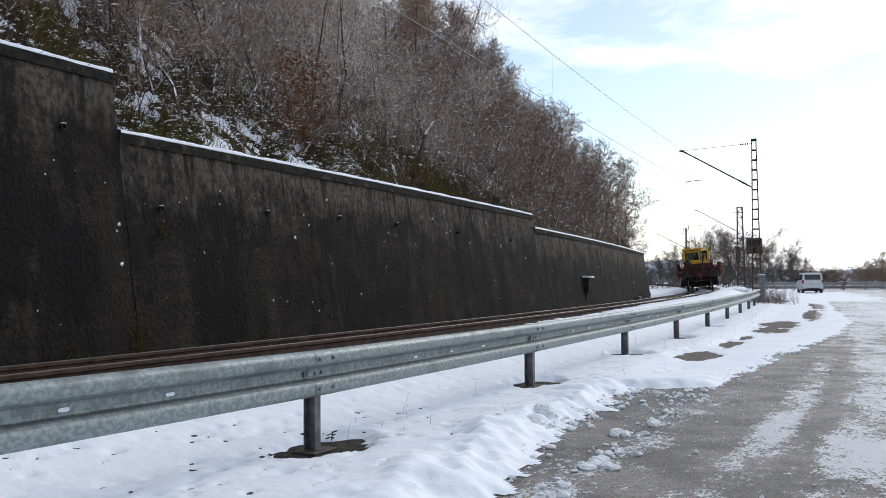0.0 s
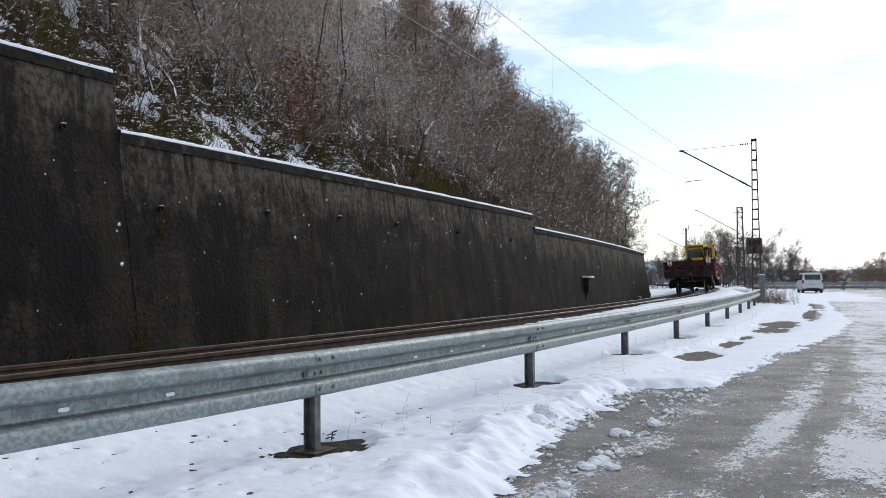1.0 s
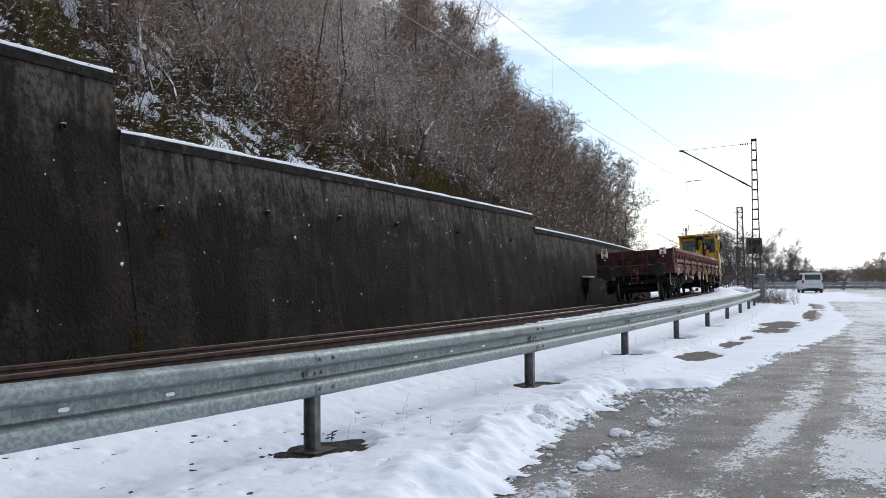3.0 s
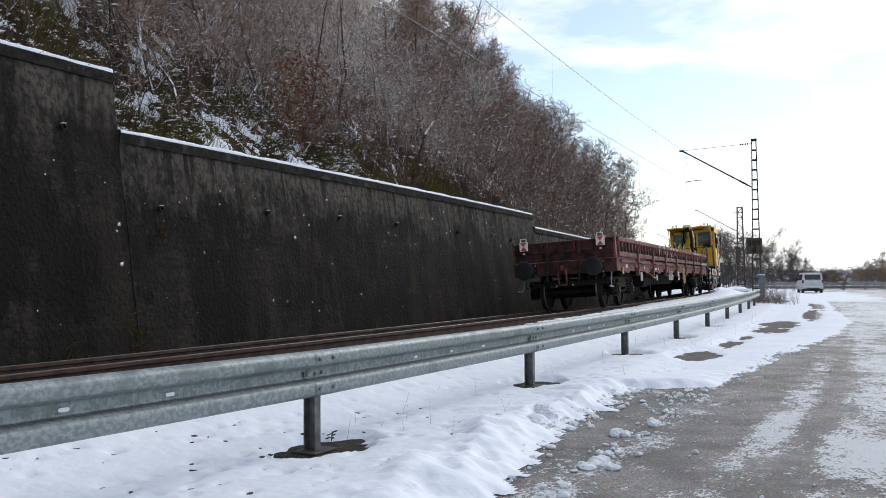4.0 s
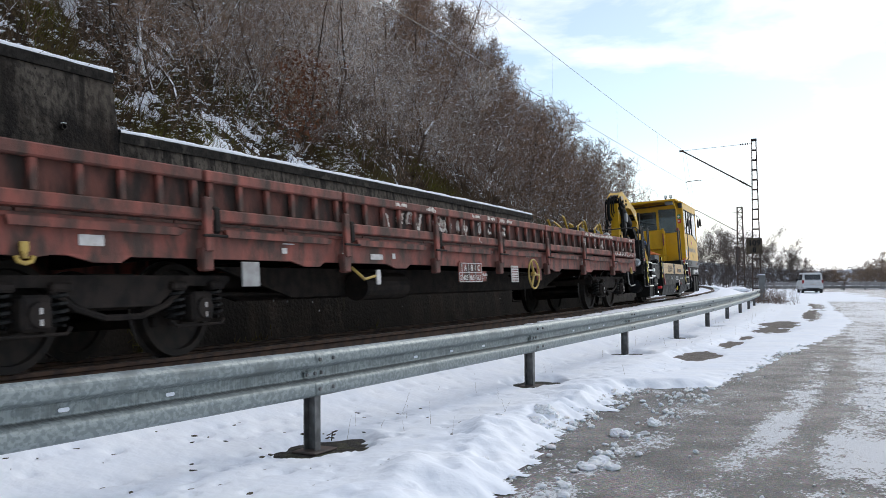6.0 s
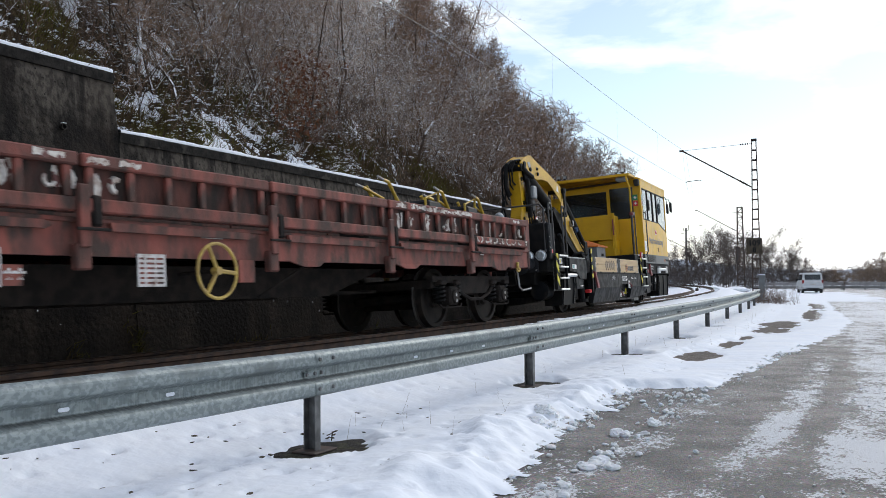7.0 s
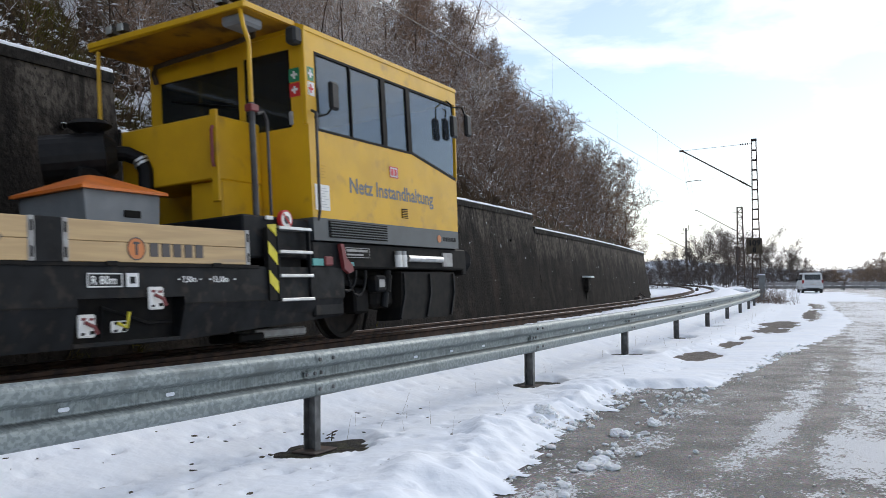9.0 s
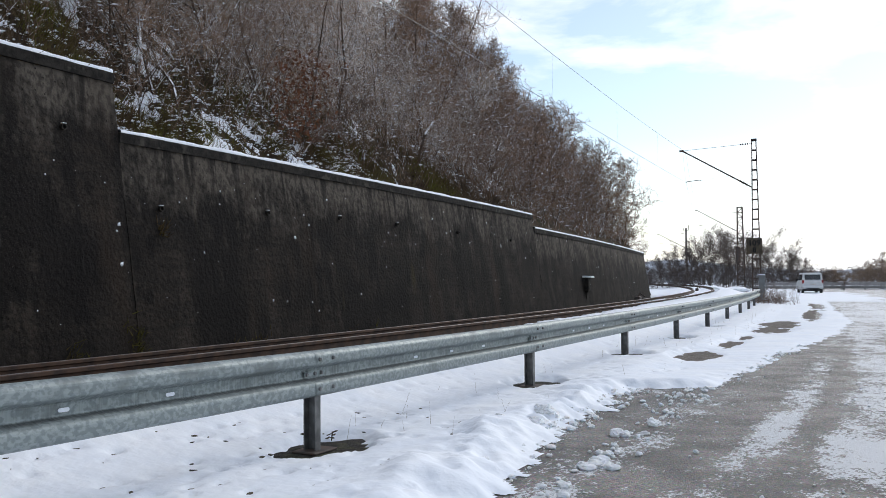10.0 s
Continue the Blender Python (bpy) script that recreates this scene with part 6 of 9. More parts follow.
                bot = [(a + rng.uniform(-0.01, 0.01), 1.68 + rng.uniform(-0.008, 0.02)) for a, b in top]
                prism(bm, bot + top[::-1], -SIDE - 0.0485, -SIDE - 0.0455)
            part("spray_stroke", bm, GRAFFITI, w, "flaking white spray-paint stroke")
            x += rng.uniform(0.07, 0.15)
    for x in (-8.03, 7.73):
        bogie(w, x + 0.15, ws_list)
    return w


def track_machine(m, looped=False):
    """Small motor tool with a bent yellow tubular frame."""
    t = empty("track_machine", m)
    tagged(t, "small black motor tool with bent yellow tube handles", "track machine", group="machines on the wagon")
    if looped:
        part("handle_tube", rod([(-0.54, -0.16, 0.40), (-0.54, -0.16, 0.86), (-0.03, -0.16, 1.0), (-0.07, -0.16, 0.40)], 0.022, 8), TUBE_YELLOW, t)
        part("handle_tube", rod([(-0.05, -0.16, 0.86), (0.36, -0.16, 0.75), (0.36, -0.16, 0.40)], 0.022, 8), TUBE_YELLOW, t)
        part("engine", bx(-0.5, 0.0, -0.2, 0.2, 0.40, 0.84, bevel=0.04), BLACK_PLASTIC, t)
    else:
        part("handle_tube", rod([(-0.62, -0.16, 0.865), (-0.07, -0.16, 0.74), (0.12, -0.16, 0.40)], 0.024, 8), TUBE_YELLOW, t)
        part("grip", cyl(bmesh.new(), (-0.78, -0.16, 0.89), (-0.62, -0.16, 0.865), 0.019, n=8), TRAY_GREY, t)
        part("engine", bx(-0.1, 0.3, -0.18, 0.18, 0.38, 0.68, bevel=0.03), BLACK_PLASTIC, t)
    part("guard_tube", rod([(0.42, -0.20, 0.2), (0.28, -0.20, 0.73), (0.04, -0.20, 1.0), (-0.10, -0.20, 1.02)], 0.028, 8), TUBE_YELLOW, t)
    part("guard_tube", rod([(0.42, 0.20, 0.2), (0.28, 0.20, 0.73), (0.04, 0.20, 0.98)], 0.028, 8), TUBE_YELLOW, t)
    part("grip", cyl(bmesh.new(), (-0.10, -0.20, 1.02), (-0.26, -0.20, 1.06), 0.02, n=8), TRAY_GREY, t)
    part("tank", bx(-0.3, 0.1, -0.14, 0.14, 0.30, 0.42, bevel=0.03), BLACK_PLASTIC, t)
    part("skid", bx(-0.7, 0.5, -0.25, 0.25, 0.0, 0.32, bevel=0.03), WAGON_DARK, t)
    return t


# ---- yellow motor car with loading crane ----
CAB_YELLOW = mat("rail_yellow", (0.70, 0.398, 0.010), 0.40, color2=(0.60, 0.338, 0.012), scale=1.6, grime=(0.44, 0.25, 0.03), grime_scale=3.0, grime_at=(0.55, 0.78), coat=0.08, rough2=0.5, spec=0.35)
# cab yellow darkened to ochre: shade under the canopy as colour
CANOPY_SHADE = mat("shaded_ochre_paint", (0.46, 0.235, 0.018), 0.6, color2=(0.20, 0.098, 0.024), scale=1.8, grime=(0.10, 0.055, 0.022), grime_scale=3.0, grime_at=(0.52, 0.72), spec=0.2)
CANOPY_BROWN = mat("grimy_pipe", (0.050, 0.034, 0.020), 0.7, color2=(0.055, 0.038, 0.024), scale=5.0)
CRANE_YELLOW = mat("crane_yellow", (0.62, 0.36, 0.008), 0.45, color2=(0.50, 0.28, 0.01), scale=3.5, detail=9.0, grime=(0.07, 0.045, 0.014), grime_scale=6.0, grime_at=(0.60, 0.72), spec=0.3)
FRAME_GREY = mat("anthracite_paint", (0.0105, 0.0116, 0.0134), 0.46, color2=(0.0062, 0.0068, 0.0080), scale=3.5, detail=9.0, grime=(0.026, 0.022, 0.019), grime_scale=7.0, grime_at=(0.52, 0.70), rough2=0.66, spec=0.14)
BAND_GREY = mat("grey_band_paint", (0.062, 0.071, 0.078), 0.45, color2=(0.05, 0.057, 0.062), scale=3.0)
SOOT = mat("soot_black_steel", (0.0085, 0.0085, 0.009), 0.6, 0.0, color2=(0.016, 0.0145, 0.013), scale=7.0, detail=9.0, spec=0.08)
BOARD_WOOD = mat("varnished_board", (0.540, 0.372, 0.184), 0.55, color2=(0.443, 0.301, 0.148), scale=2.2, stretch=(0.5, 1, 7), grime=(0.33, 0.25, 0.17), grime_scale=2.0, grime_at=(0.6, 0.8))
BOARD_STAIN = mat("stained_board", (0.34, 0.25, 0.165), 0.6, color2=(0.27, 0.20, 0.13), scale=6.0)
BOARD_STAIN_PALE = mat("pale_stained_board", (0.40, 0.30, 0.20), 0.6, color2=(0.33, 0.245, 0.16), scale=6.0)
BOX_GREY = mat("grey_plastic", (0.24, 0.25, 0.26), 0.5, color2=(0.2, 0.21, 0.22), scale=4.0)
LID_ORANGE = mat("orange_plastic", (0.80, 0.20, 0.025), 0.45, color2=(0.68, 0.17, 0.03), scale=4.0)
ALU = mat("aluminium", (0.62, 0.63, 0.64), 0.35, 0.8, color2=(0.5, 0.5, 0.5), scale=9.0)
TUBE_GREY = mat("grey_tube", (0.07, 0.07, 0.07), 0.45, 0.3, color2=(0.04, 0.035, 0.035), scale=6.0)
HAZARD_YELLOW = mat("hazard_yellow", (0.72, 0.62, 0.03), 0.5, color2=(0.62, 0.52, 0.04), scale=8.0)
JACK_RED = mat("dark_red_paint", (0.19, 0.025, 0.03), 0.5, color2=(0.17, 0.03, 0.03), scale=6.0)
GREEN = mat("rescue_green", (0.02, 0.24, 0.11), 0.4)
TEXT_GREY = mat("lettering_grey", (0.14, 0.145, 0.15), 0.5)
TEXT_WHITE = mat("lettering_white", (0.75, 0.75, 0.74), 0.5)
TEXT_BROWN = mat("lettering_dark", (0.06, 0.05, 0.05), 0.5)
TEXT_FAINT = mat("faint_brown_paint", (0.19, 0.15, 0.11), 0.6)
MARK_RED = mat("mark_red", (0.60, 0.03, 0.03), 0.4)
MARK_TEAL = mat("mark_teal", (0.10, 0.38, 0.36), 0.5)
MARK_ORANGE = mat("mark_orange", (0.58, 0.19, 0.05), 0.5)
RUBBER = mat("rubber", (0.02, 0.02, 0.02), 0.7)
HOSE = mat("black_hose", (0.008, 0.008, 0.009), 0.5, spec=0.15)


def tinted_glass(name="tinted_glass", tint=(0.22, 0.27, 0.33), ior=1.8, gloss=0.6):
    m = bpy.data.materials.new(name)
    m.use_nodes = True
    b = m.node_tree.nodes["Principled BSDF"]
    b.inputs["Base Color"].default_value = (*tint, 1)
    b.inputs["Roughness"].default_value = 0.04
    b.inputs["IOR"].default_value = ior
    b.inputs["Specular Tint"].default_value = (0.80, 0.90, 1.0, 1)
    b.inputs["Specular IOR Level"].default_value = gloss
    b.inputs["Transmission Weight"].default_value = 0.9
    return m


def clear_glass():
    m = bpy.data.materials.new("lamp_glass")
    m.use_nodes = True
    b = m.node_tree.nodes["Principled BSDF"]
    b.inputs["Base Color"].default_value = (0.75, 0.80, 0.80, 1)
    b.inputs["Roughness"].default_value = 0.08
    b.inputs["Metallic"].default_value = 0.6
    return m


GLASS = tinted_glass()
LENS = clear_glass()
DARK_GLASS = tinted_glass("smoked_glass", (0.12, 0.135, 0.14), 1.42, 0.4)


def ladder(parent, x0, x1, z0, z1, rungs, y=-1.34):
    l = empty("ladder", pose(0, y, 0), parent)
    for x in (x0, x1):
        part("ladder_rail", bx(x - 0.016, x + 0.016, -0.02, 0.03, z0 - 0.01, z1, bevel=0.005), FRAME_GREY, l)
    for k in range(rungs):
        z = z0 + (z1 - z0) * k / (rungs - 1) - 0.015
        part("tread", bx(x0 - 0.01, x1 + 0.01, -0.05, 0.12, z, z + 0.035, bevel=0.006), ALU, l, "bright aluminium tread")
    part("back_plate", bx(x0, x1, 0.12, 0.14, z0, z1), SOOT, l)
    # slanted hazard stripes beside it
    part("stripe_plate", bx(x0 - 0.17, x0 - 0.02, -0.012, 0.05, z0, z1, bevel=0.004), SOOT, l)
    for k in range(3):
        z = z0 + 0.04 + (z1 - z0 - 0.1) * k / 2.2
        bm = bmesh.new()
        prism(bm, [(x0 - 0.165, z + 0.15), (x0 - 0.025, z + 0.03), (x0 - 0.025, z + 0.16), (x0 - 0.165, min(z + 0.28, z1))], -0.017, -0.0125)
        part("hazard_stripe", bm, HAZARD_YELLOW, l, "yellow hazard stripe")
    return l


def work_lamp(parent, x, y, z, way=-1):
    w = empty("work_lamp", pose(x, y, z), parent)
    part("bracket", bx(-0.015, 0.015, -0.02, 0.02, -0.06, 0.0), SOOT, w)
    part("case", bx(-0.05, 0.05, -0.055, 0.055, 0.0, 0.11, bevel=0.012), SOOT, w)
    part("lens", bx(*sorted((way * 0.05, way * 0.058)), -0.045, 0.045, 0.012, 0.098), LENS, w)


def head_lamp(parent, x, y, z, way, r=0.115):
    h = empty("headlamp", pose(x, y, z), parent)
    part("bowl", cyl(bmesh.new(), (-way * 0.12, 0, 0), (way * 0.01, 0, 0), r * 0.7, r, 20), SOOT, h)
    part("ring", cyl(bmesh.new(), (way * 0.01, 0, 0), (way * 0.03, 0, 0), r, r * 0.95, 20), ALU, h)
    part("lens", cyl(bmesh.new(), (way * 0.03, 0, 0), (way * 0.045, 0, 0), r * 0.84, r * 0.6, 20), LENS, h)


def mirror(parent, x, y, z, arm):
    m = empty("wing_mirror", pose(x, y, z), parent)
    part("arm", rod(arm, 0.012, 6), SOOT, m)
    part("shell", bx(-0.085, 0.085, -0.04, 0.03, -0.17, 0.17, bevel=0.028), BLACK_PLASTIC, m)


def make_cab(c):
    X0, X1, Y, YF = 2.88, 6.48, 1.33, 1.13
    Z0, Z1, RF = 1.43, 3.64, 6.68
    cab = empty("cab", Matrix(), c)
    cab["label"] = "yellow driver's cab with dark side windows"
    # the grey skirt below the yellow
    bm = bmesh.new()
    prism(bm, [(X0, 1.17), (X1, 1.17), (X1 + 0.02, Z0), (X0, Z0)], -Y - 0.004, YF + 0.004)
    part("grey_band", bm, BAND_GREY, cab, "mid grey band under the yellow")
    # side panels with window openings: built as frames round the glass
    lower = [(X0, Z0), (X1 + 0.02, Z0), (X1 + 0.075, 2.21), (5.16, 2.47), (3.05, 2.45), (X0, 2.45)]
    upper = [(X0, 3.38), (3.05, 3.38), (RF - 0.05, 3.40), (RF, 3.43), (RF + 0.01, Z1 + 0.0), (X0, Z1)]
    for sd in (-1, 1):
        W = Y if sd < 0 else YF
        y0, y1 = sorted((sd * (W - 0.05), sd * W))
        bm = bmesh.new()
        prism(bm, lower, y0, y1)
        part("side_panel", bm, CAB_YELLOW, cab, "glossy yellow side panel")
        bm = bmesh.new()
        prism(bm, upper, y0, y1)
        part("roof_edge", bm, CAB_YELLOW, cab)
        bm = bmesh.new()
        prism(bm, [(X0, 2.45), (3.05, 2.45), (3.05, 3.38), (X0, 3.38)], y0, y1)
        part("corner_pillar", bm, CAB_YELLOW, cab)
        bm = bmesh.new()
        prism(bm, [(X1 + 0.07, 2.215), (X1 + 0.095, 2.215), (RF, 3.43), (RF - 0.05, 3.40)], y0, y1)
        part("front_pillar", bm, CAB_YELLOW, cab)
        # panes with rubber frames between
        panes = [[(3.08, 2.475), (3.77, 2.475), (3.77, 3.36), (3.08, 3.36)], [(3.79, 2.475), (4.50, 2.475), (4.50, 3.36), (3.79, 3.36)],
                 [(4.60, 2.475), (5.14, 2.49), (5.17, 3.365), (4.60, 3.36)], [(5.24, 2.47), (6.49, 2.255), (6.60, 3.37), (5.26, 3.365)]]
        for pn in panes:
            bm = bmesh.new()
            prism(bm, pn, *sorted((sd * (W - 0.03), sd * (W - 0.018))))
            part("window_pane", bm, GLASS, cab, "dark tinted pane that mirrors the sky")
        bm = bmesh.new()
        for x0, x1 in ((3.05, 3.08), (3.77, 3.79), (4.50, 4.60), (5.15, 5.25)):
            box(bm, x0, x1, *sorted((sd * (W - 0.035), sd * (W + 0.004))), 2.46, 3.37)
        box(bm, 3.05, 6.55, *sorted((sd * (W - 0.035), sd * (W + 0.004))), 3.36, 3.388)
        box(bm, 3.05, 5.18, *sorted((sd * (W - 0.035), sd * (W + 0.004))), 2.448, 2.48)
        prism(bm, [(5.16, 2.462), (6.52, 2.205), (6.53, 2.25), (5.2, 2.497)], *sorted((sd * (W - 0.035), sd * (W + 0.004))))
        part("window_rubber", bm, SOOT, cab)
    # rear wall with window and door glass
    def wall_x(y0, y1, z0, z1, mt, nm, x=X0, t=0.04, lab=""):
        return part(nm, bx(x, x + t, y0, y1, z0, z1), mt, cab, lab)
    wall_x(-1.28, -1.10, 1.43, 3.64, CAB_YELLOW, "rear_corner")
    wall_x(0.96, 1.08, 1.43, 3.64, CAB_YELLOW, "rear_corner")
    wall_x(-0.41, -0.32, 1.43, 3.64, CAB_YELLOW, "door_jamb")
    wall_x(-1.10, -0.41, 1.43, 2.50, CAB_YELLOW, "door", lab="yellow rear door with a dark window")
    wall_x(-1.10, -0.41, 3.42, 3.64, CAB_YELLOW, "door_lintel")
    wall_x(-0.32, 0.96, 1.43, 2.48, CAB_YELLOW, "rear_panel")
    wall_x(-0.32, 0.96, 3.36, 3.64, CAB_YELLOW, "rear_lintel")
    wall_x(-1.10, -0.41, 2.50, 3.42, DARK_GLASS, "door_window", X0 + 0.015, 0.012)
    wall_x(-0.32, 0.96, 2.48, 3.36, DARK_GLASS, "rear_window", X0 + 0.015, 0.012)
    part("wiper", rod([(X0 - 0.02, 0.75, 3.1), (X0 - 0.02, -0.30, 2.86)], 0.012, 6), SOOT, cab)
    part("door_handle", bx(X0 - 0.035, X0, -1.13, -1.08, 2.52, 2.68, bevel=0.01), TRAY_GREY, cab)
    part("corner_strip", bx(X0 - 0.03, X0 + 0.06, -1.335, -1.27, 2.5, 3.62, bevel=0.008), CAB_YELLOW, cab)
    # inside, seen dimly through the glass
    part("cab_floor", bx(X0 + 0.05, X1 - 0.02, -1.27, 1.07, 1.45, 1.5), SOOT, cab)
    part("console", bx(5.6, 6.3, -1.0, 0.95, 1.5, 2.35, bevel=0.05), SOOT, cab)
    for y in (-0.55, 0.55):
        part("driver_seat", bx(4.4, 4.9, y - 0.25, y + 0.25, 1.5, 2.6, bevel=0.08), SOOT, cab)
    # front wall and windscreen, raked
    bm = bmesh.new()
    prism(bm, [(X1 - 0.03, Z0), (X1 + 0.02, Z0), (X1 + 0.075, 2.2), (X1 + 0.03, 2.2)], -1.28, 1.08)
    prism(bm, [(RF - 0.06, 3.40), (RF - 0.01, 3.40), (RF + 0.01, 3.62), (RF - 0.05, 3.62)], -1.28, 1.08)
    part("front_wall", bm, CAB_YELLOW, cab)
    bm = bmesh.new()
    prism(bm, [(X1 + 0.045, 2.2), (X1 + 0.06, 2.2), (RF - 0.02, 3.40), (RF - 0.035, 3.40)], -1.27, 1.07)
    part("windscreen", bm, GLASS, cab)
    # roof, canopy to the rear
    bm = bmesh.new()
    prism(bm, [(-1.34, 3.60), (1.14, 3.60), (1.14, 3.655), (0.96, 3.73), (-1.15, 3.73), (-1.34, 3.655)], X0 - 0.02, RF + 0.02, axis="x")
    part("roof", bm, CAB_YELLOW, cab)
    bm = bmesh.new()
    prism(bm, [(-1.22, 3.66), (1.2, 3.62), (1.2, 3.66), (-1.22, 3.72)], 2.0, X0 - 0.02, axis="x")
    part("canopy", bm, CAB_YELLOW, cab, "yellow canopy over the rear platform")
    part("canopy_edge", bx(1.975, 2.0, -1.22, 1.2, 3.645, 3.715, bevel=0.006), CAB_YELLOW, cab)
    # thin added sheet that paints the shade on the canopy's underside
    bm = bmesh.new()
    prism(bm, [(-1.19, 3.650), (1.18, 3.612), (1.18, 3.616), (-1.19, 3.656)], 2.02, X0 - 0.03, axis="x")
    part("canopy_lining", bm, CANOPY_SHADE, cab, "ochre underside, its shade put into the colour")
    part("canopy_lamp", bx(2.08, 2.45, -1.10, -0.80, 3.53, 3.65, bevel=0.03), BOX_GREY, cab, "grey lamp box under the canopy")
    part("canopy_hose", rod([(2.45, -0.95, 3.59), (2.62, -0.80, 3.57), (2.68, -0.3, 3.56), (2.70, 0.5, 3.545), (2.72, 0.86, 3.53), (2.78, 0.96, 3.47), (2.84, 0.98, 3.36)], 0.034, 8), CANOPY_BROWN, cab)
    part("canopy_buffer", bx(2.70, 2.86, -1.33, -1.18, 3.42, 3.62, bevel=0.03), RUBBER, cab)
    for y in (-1.05, -0.86, 0.66, 0.85):
        work_lamp(cab, 2.05, y, 3.76)
    part("roof_dome", cyl(bmesh.new(), (4.9, -0.9, 3.70), (4.9, -0.9, 3.80), 0.07, 0.04, 12), BOX_GREY, cab)
    # mirrors
    mirror(cab, 3.23, -1.45, 2.87, [(0.02, 0.02, -0.12), (0.0, 0.1, -0.2), (-0.25, 0.10, -0.28)])
    mirror(cab, 6.70, -1.50, 3.06, [(-0.02, 0.0, 0.1), (-0.05, 0.05, 0.28), (-0.25, 0.10, 0.26)])
    mirror(cab, 6.30, -1.46, 2.99, [(0.0, 0.0, 0.1), (0.0, 0.02, 0.34), (0.06, 0.12, 0.42)])
    # grab rail at the corner
    part("grab_rail", rod([(2.92, -1.36, 2.66), (2.90, -1.43, 2.62), (2.88, -1.43, 1.5), (2.95, -1.36, 1.40)], 0.018, 8), TUBE_GREY, cab)
    # writing and signs
    yy = -Y - 0.003
    lettering("Netz Instandhaltung", 0.262, TEXT_GREY, cab, facing(3.64, yy, 1.78), "lettering", 0.006)
    mk = empty("red_badge", pose(4.71, yy, 2.14), cab)
    part("badge_field", bx(-0.105, 0.105, -0.002, 0.001, -0.075, 0.075), TEXT_WHITE, mk)
    for q in ((-0.105, 0.105, 0.062, 0.075), (-0.105, 0.105, -0.075, -0.062), (-0.105, -0.092, -0.062, 0.062), (0.092, 0.105, -0.062, 0.062), (-0.07, -0.01, -0.045, 0.045), (0.012, 0.07, -0.045, 0.045)):
        part("badge_mark", bx(q[0], q[1], -0.005, -0.0025, q[2], q[3]), MARK_RED, mk)
    part("notice", bx(2.94, 3.22, yy - 0.002, yy + 0.002, 1.52, 1.82), SIGN_WHITE, cab, "white notice sheet")
    for k in range(8):
        part("notice_line", bx(2.97, 3.19 - 0.03 * (k % 3), yy - 0.005, yy - 0.003, 1.557 + k * 0.031, 1.562 + k * 0.031), NOTICE_GREY, cab)
    for k in range(5):
        part("faded_line", bx(2.96, 3.16 - 0.03 * (k % 2), yy - 0.001, yy + 0.0005, 1.90 + k * 0.035, 1.91 + k * 0.035), CRANE_YELLOW, cab)
    part("side_vent", bx(4.86, 5.02, yy - 0.004, yy + 0.002, 1.54, 1.67, bevel=0.003), SOOT, cab)
    for k in range(5):
        part("vent_slat", bx(4.87, 5.01, yy - 0.012, yy - 0.003, 1.55 + 0.023 * k, 1.56 + 0.023 * k), CRANE_YELLOW, cab)
    part("grille", bx(3.17, 4.46, -Y - 0.012, -Y, 1.21, 1.41, bevel=0.004), SOOT, cab)
    for k in range(6):
        part("grille_slat", bx(3.19, 4.44, -Y - 0.026, -Y - 0.010, 1.225 + k * 0.031, 1.237 + k * 0.031), BAND_GREY, cab)
    part("maker_disc", cyl(bmesh.new(), (5.88, -Y - 0.004, 1.30), (5.88, -Y - 0.009, 1.30), 0.055, n=20), MARK_ORANGE, cab, "plain orange disc")
    for k in range(5):
        part("maker_bar", bx(6.0 + k * 0.085, 6.06 + k * 0.085, -Y - 0.008, -Y - 0.004, 1.27, 1.33), FRAME_GREY, cab)
    for x, yq, zz, onx in ((2.955, yy, 3.10, False), (X0 - 0.004, -1.165, 3.10, True)):
        for mt, dz in ((GREEN, 0.0), (MARK_RED, -0.175)):
            if onx:
                part("rescue_sign", bx(x - 0.003, x, yq - 0.075, yq + 0.075, zz + dz - 0.08, zz + dz + 0.08), mt, cab, "small green or red rescue sign")
                part("sign_symbol", bx(x - 0.006, x - 0.003, yq - 0.045, yq + 0.045, zz + dz - 0.012, zz + dz + 0.016), TEXT_WHITE, cab)
                part("sign_symbol", bx(x - 0.0065, x - 0.003, yq - 0.013, yq + 0.013, zz + dz - 0.045, zz + dz + 0.045), TEXT_WHITE, cab)
            else:
                part("rescue_sign", bx(x - 0.065, x + 0.065, yq - 0.002, yq + 0.001, zz + dz - 0.08, zz + dz + 0.08), SIGN_WHITE if mt is MARK_RED else mt, cab, "small green or red rescue sign")
                part("sign_symbol", bx(x - 0.045, x + 0.045, yq - 0.005, yq - 0.002, zz + dz - 0.013, zz + dz + 0.013), TEXT_WHITE if mt is GREEN else MARK_RED, cab)
                part("sign_symbol", bx(x - 0.013, x + 0.013, yq - 0.0055, yq - 0.002, zz + dz - 0.05, zz + dz + 0.05), TEXT_WHITE if mt is GREEN else MARK_RED, cab)
    return cab


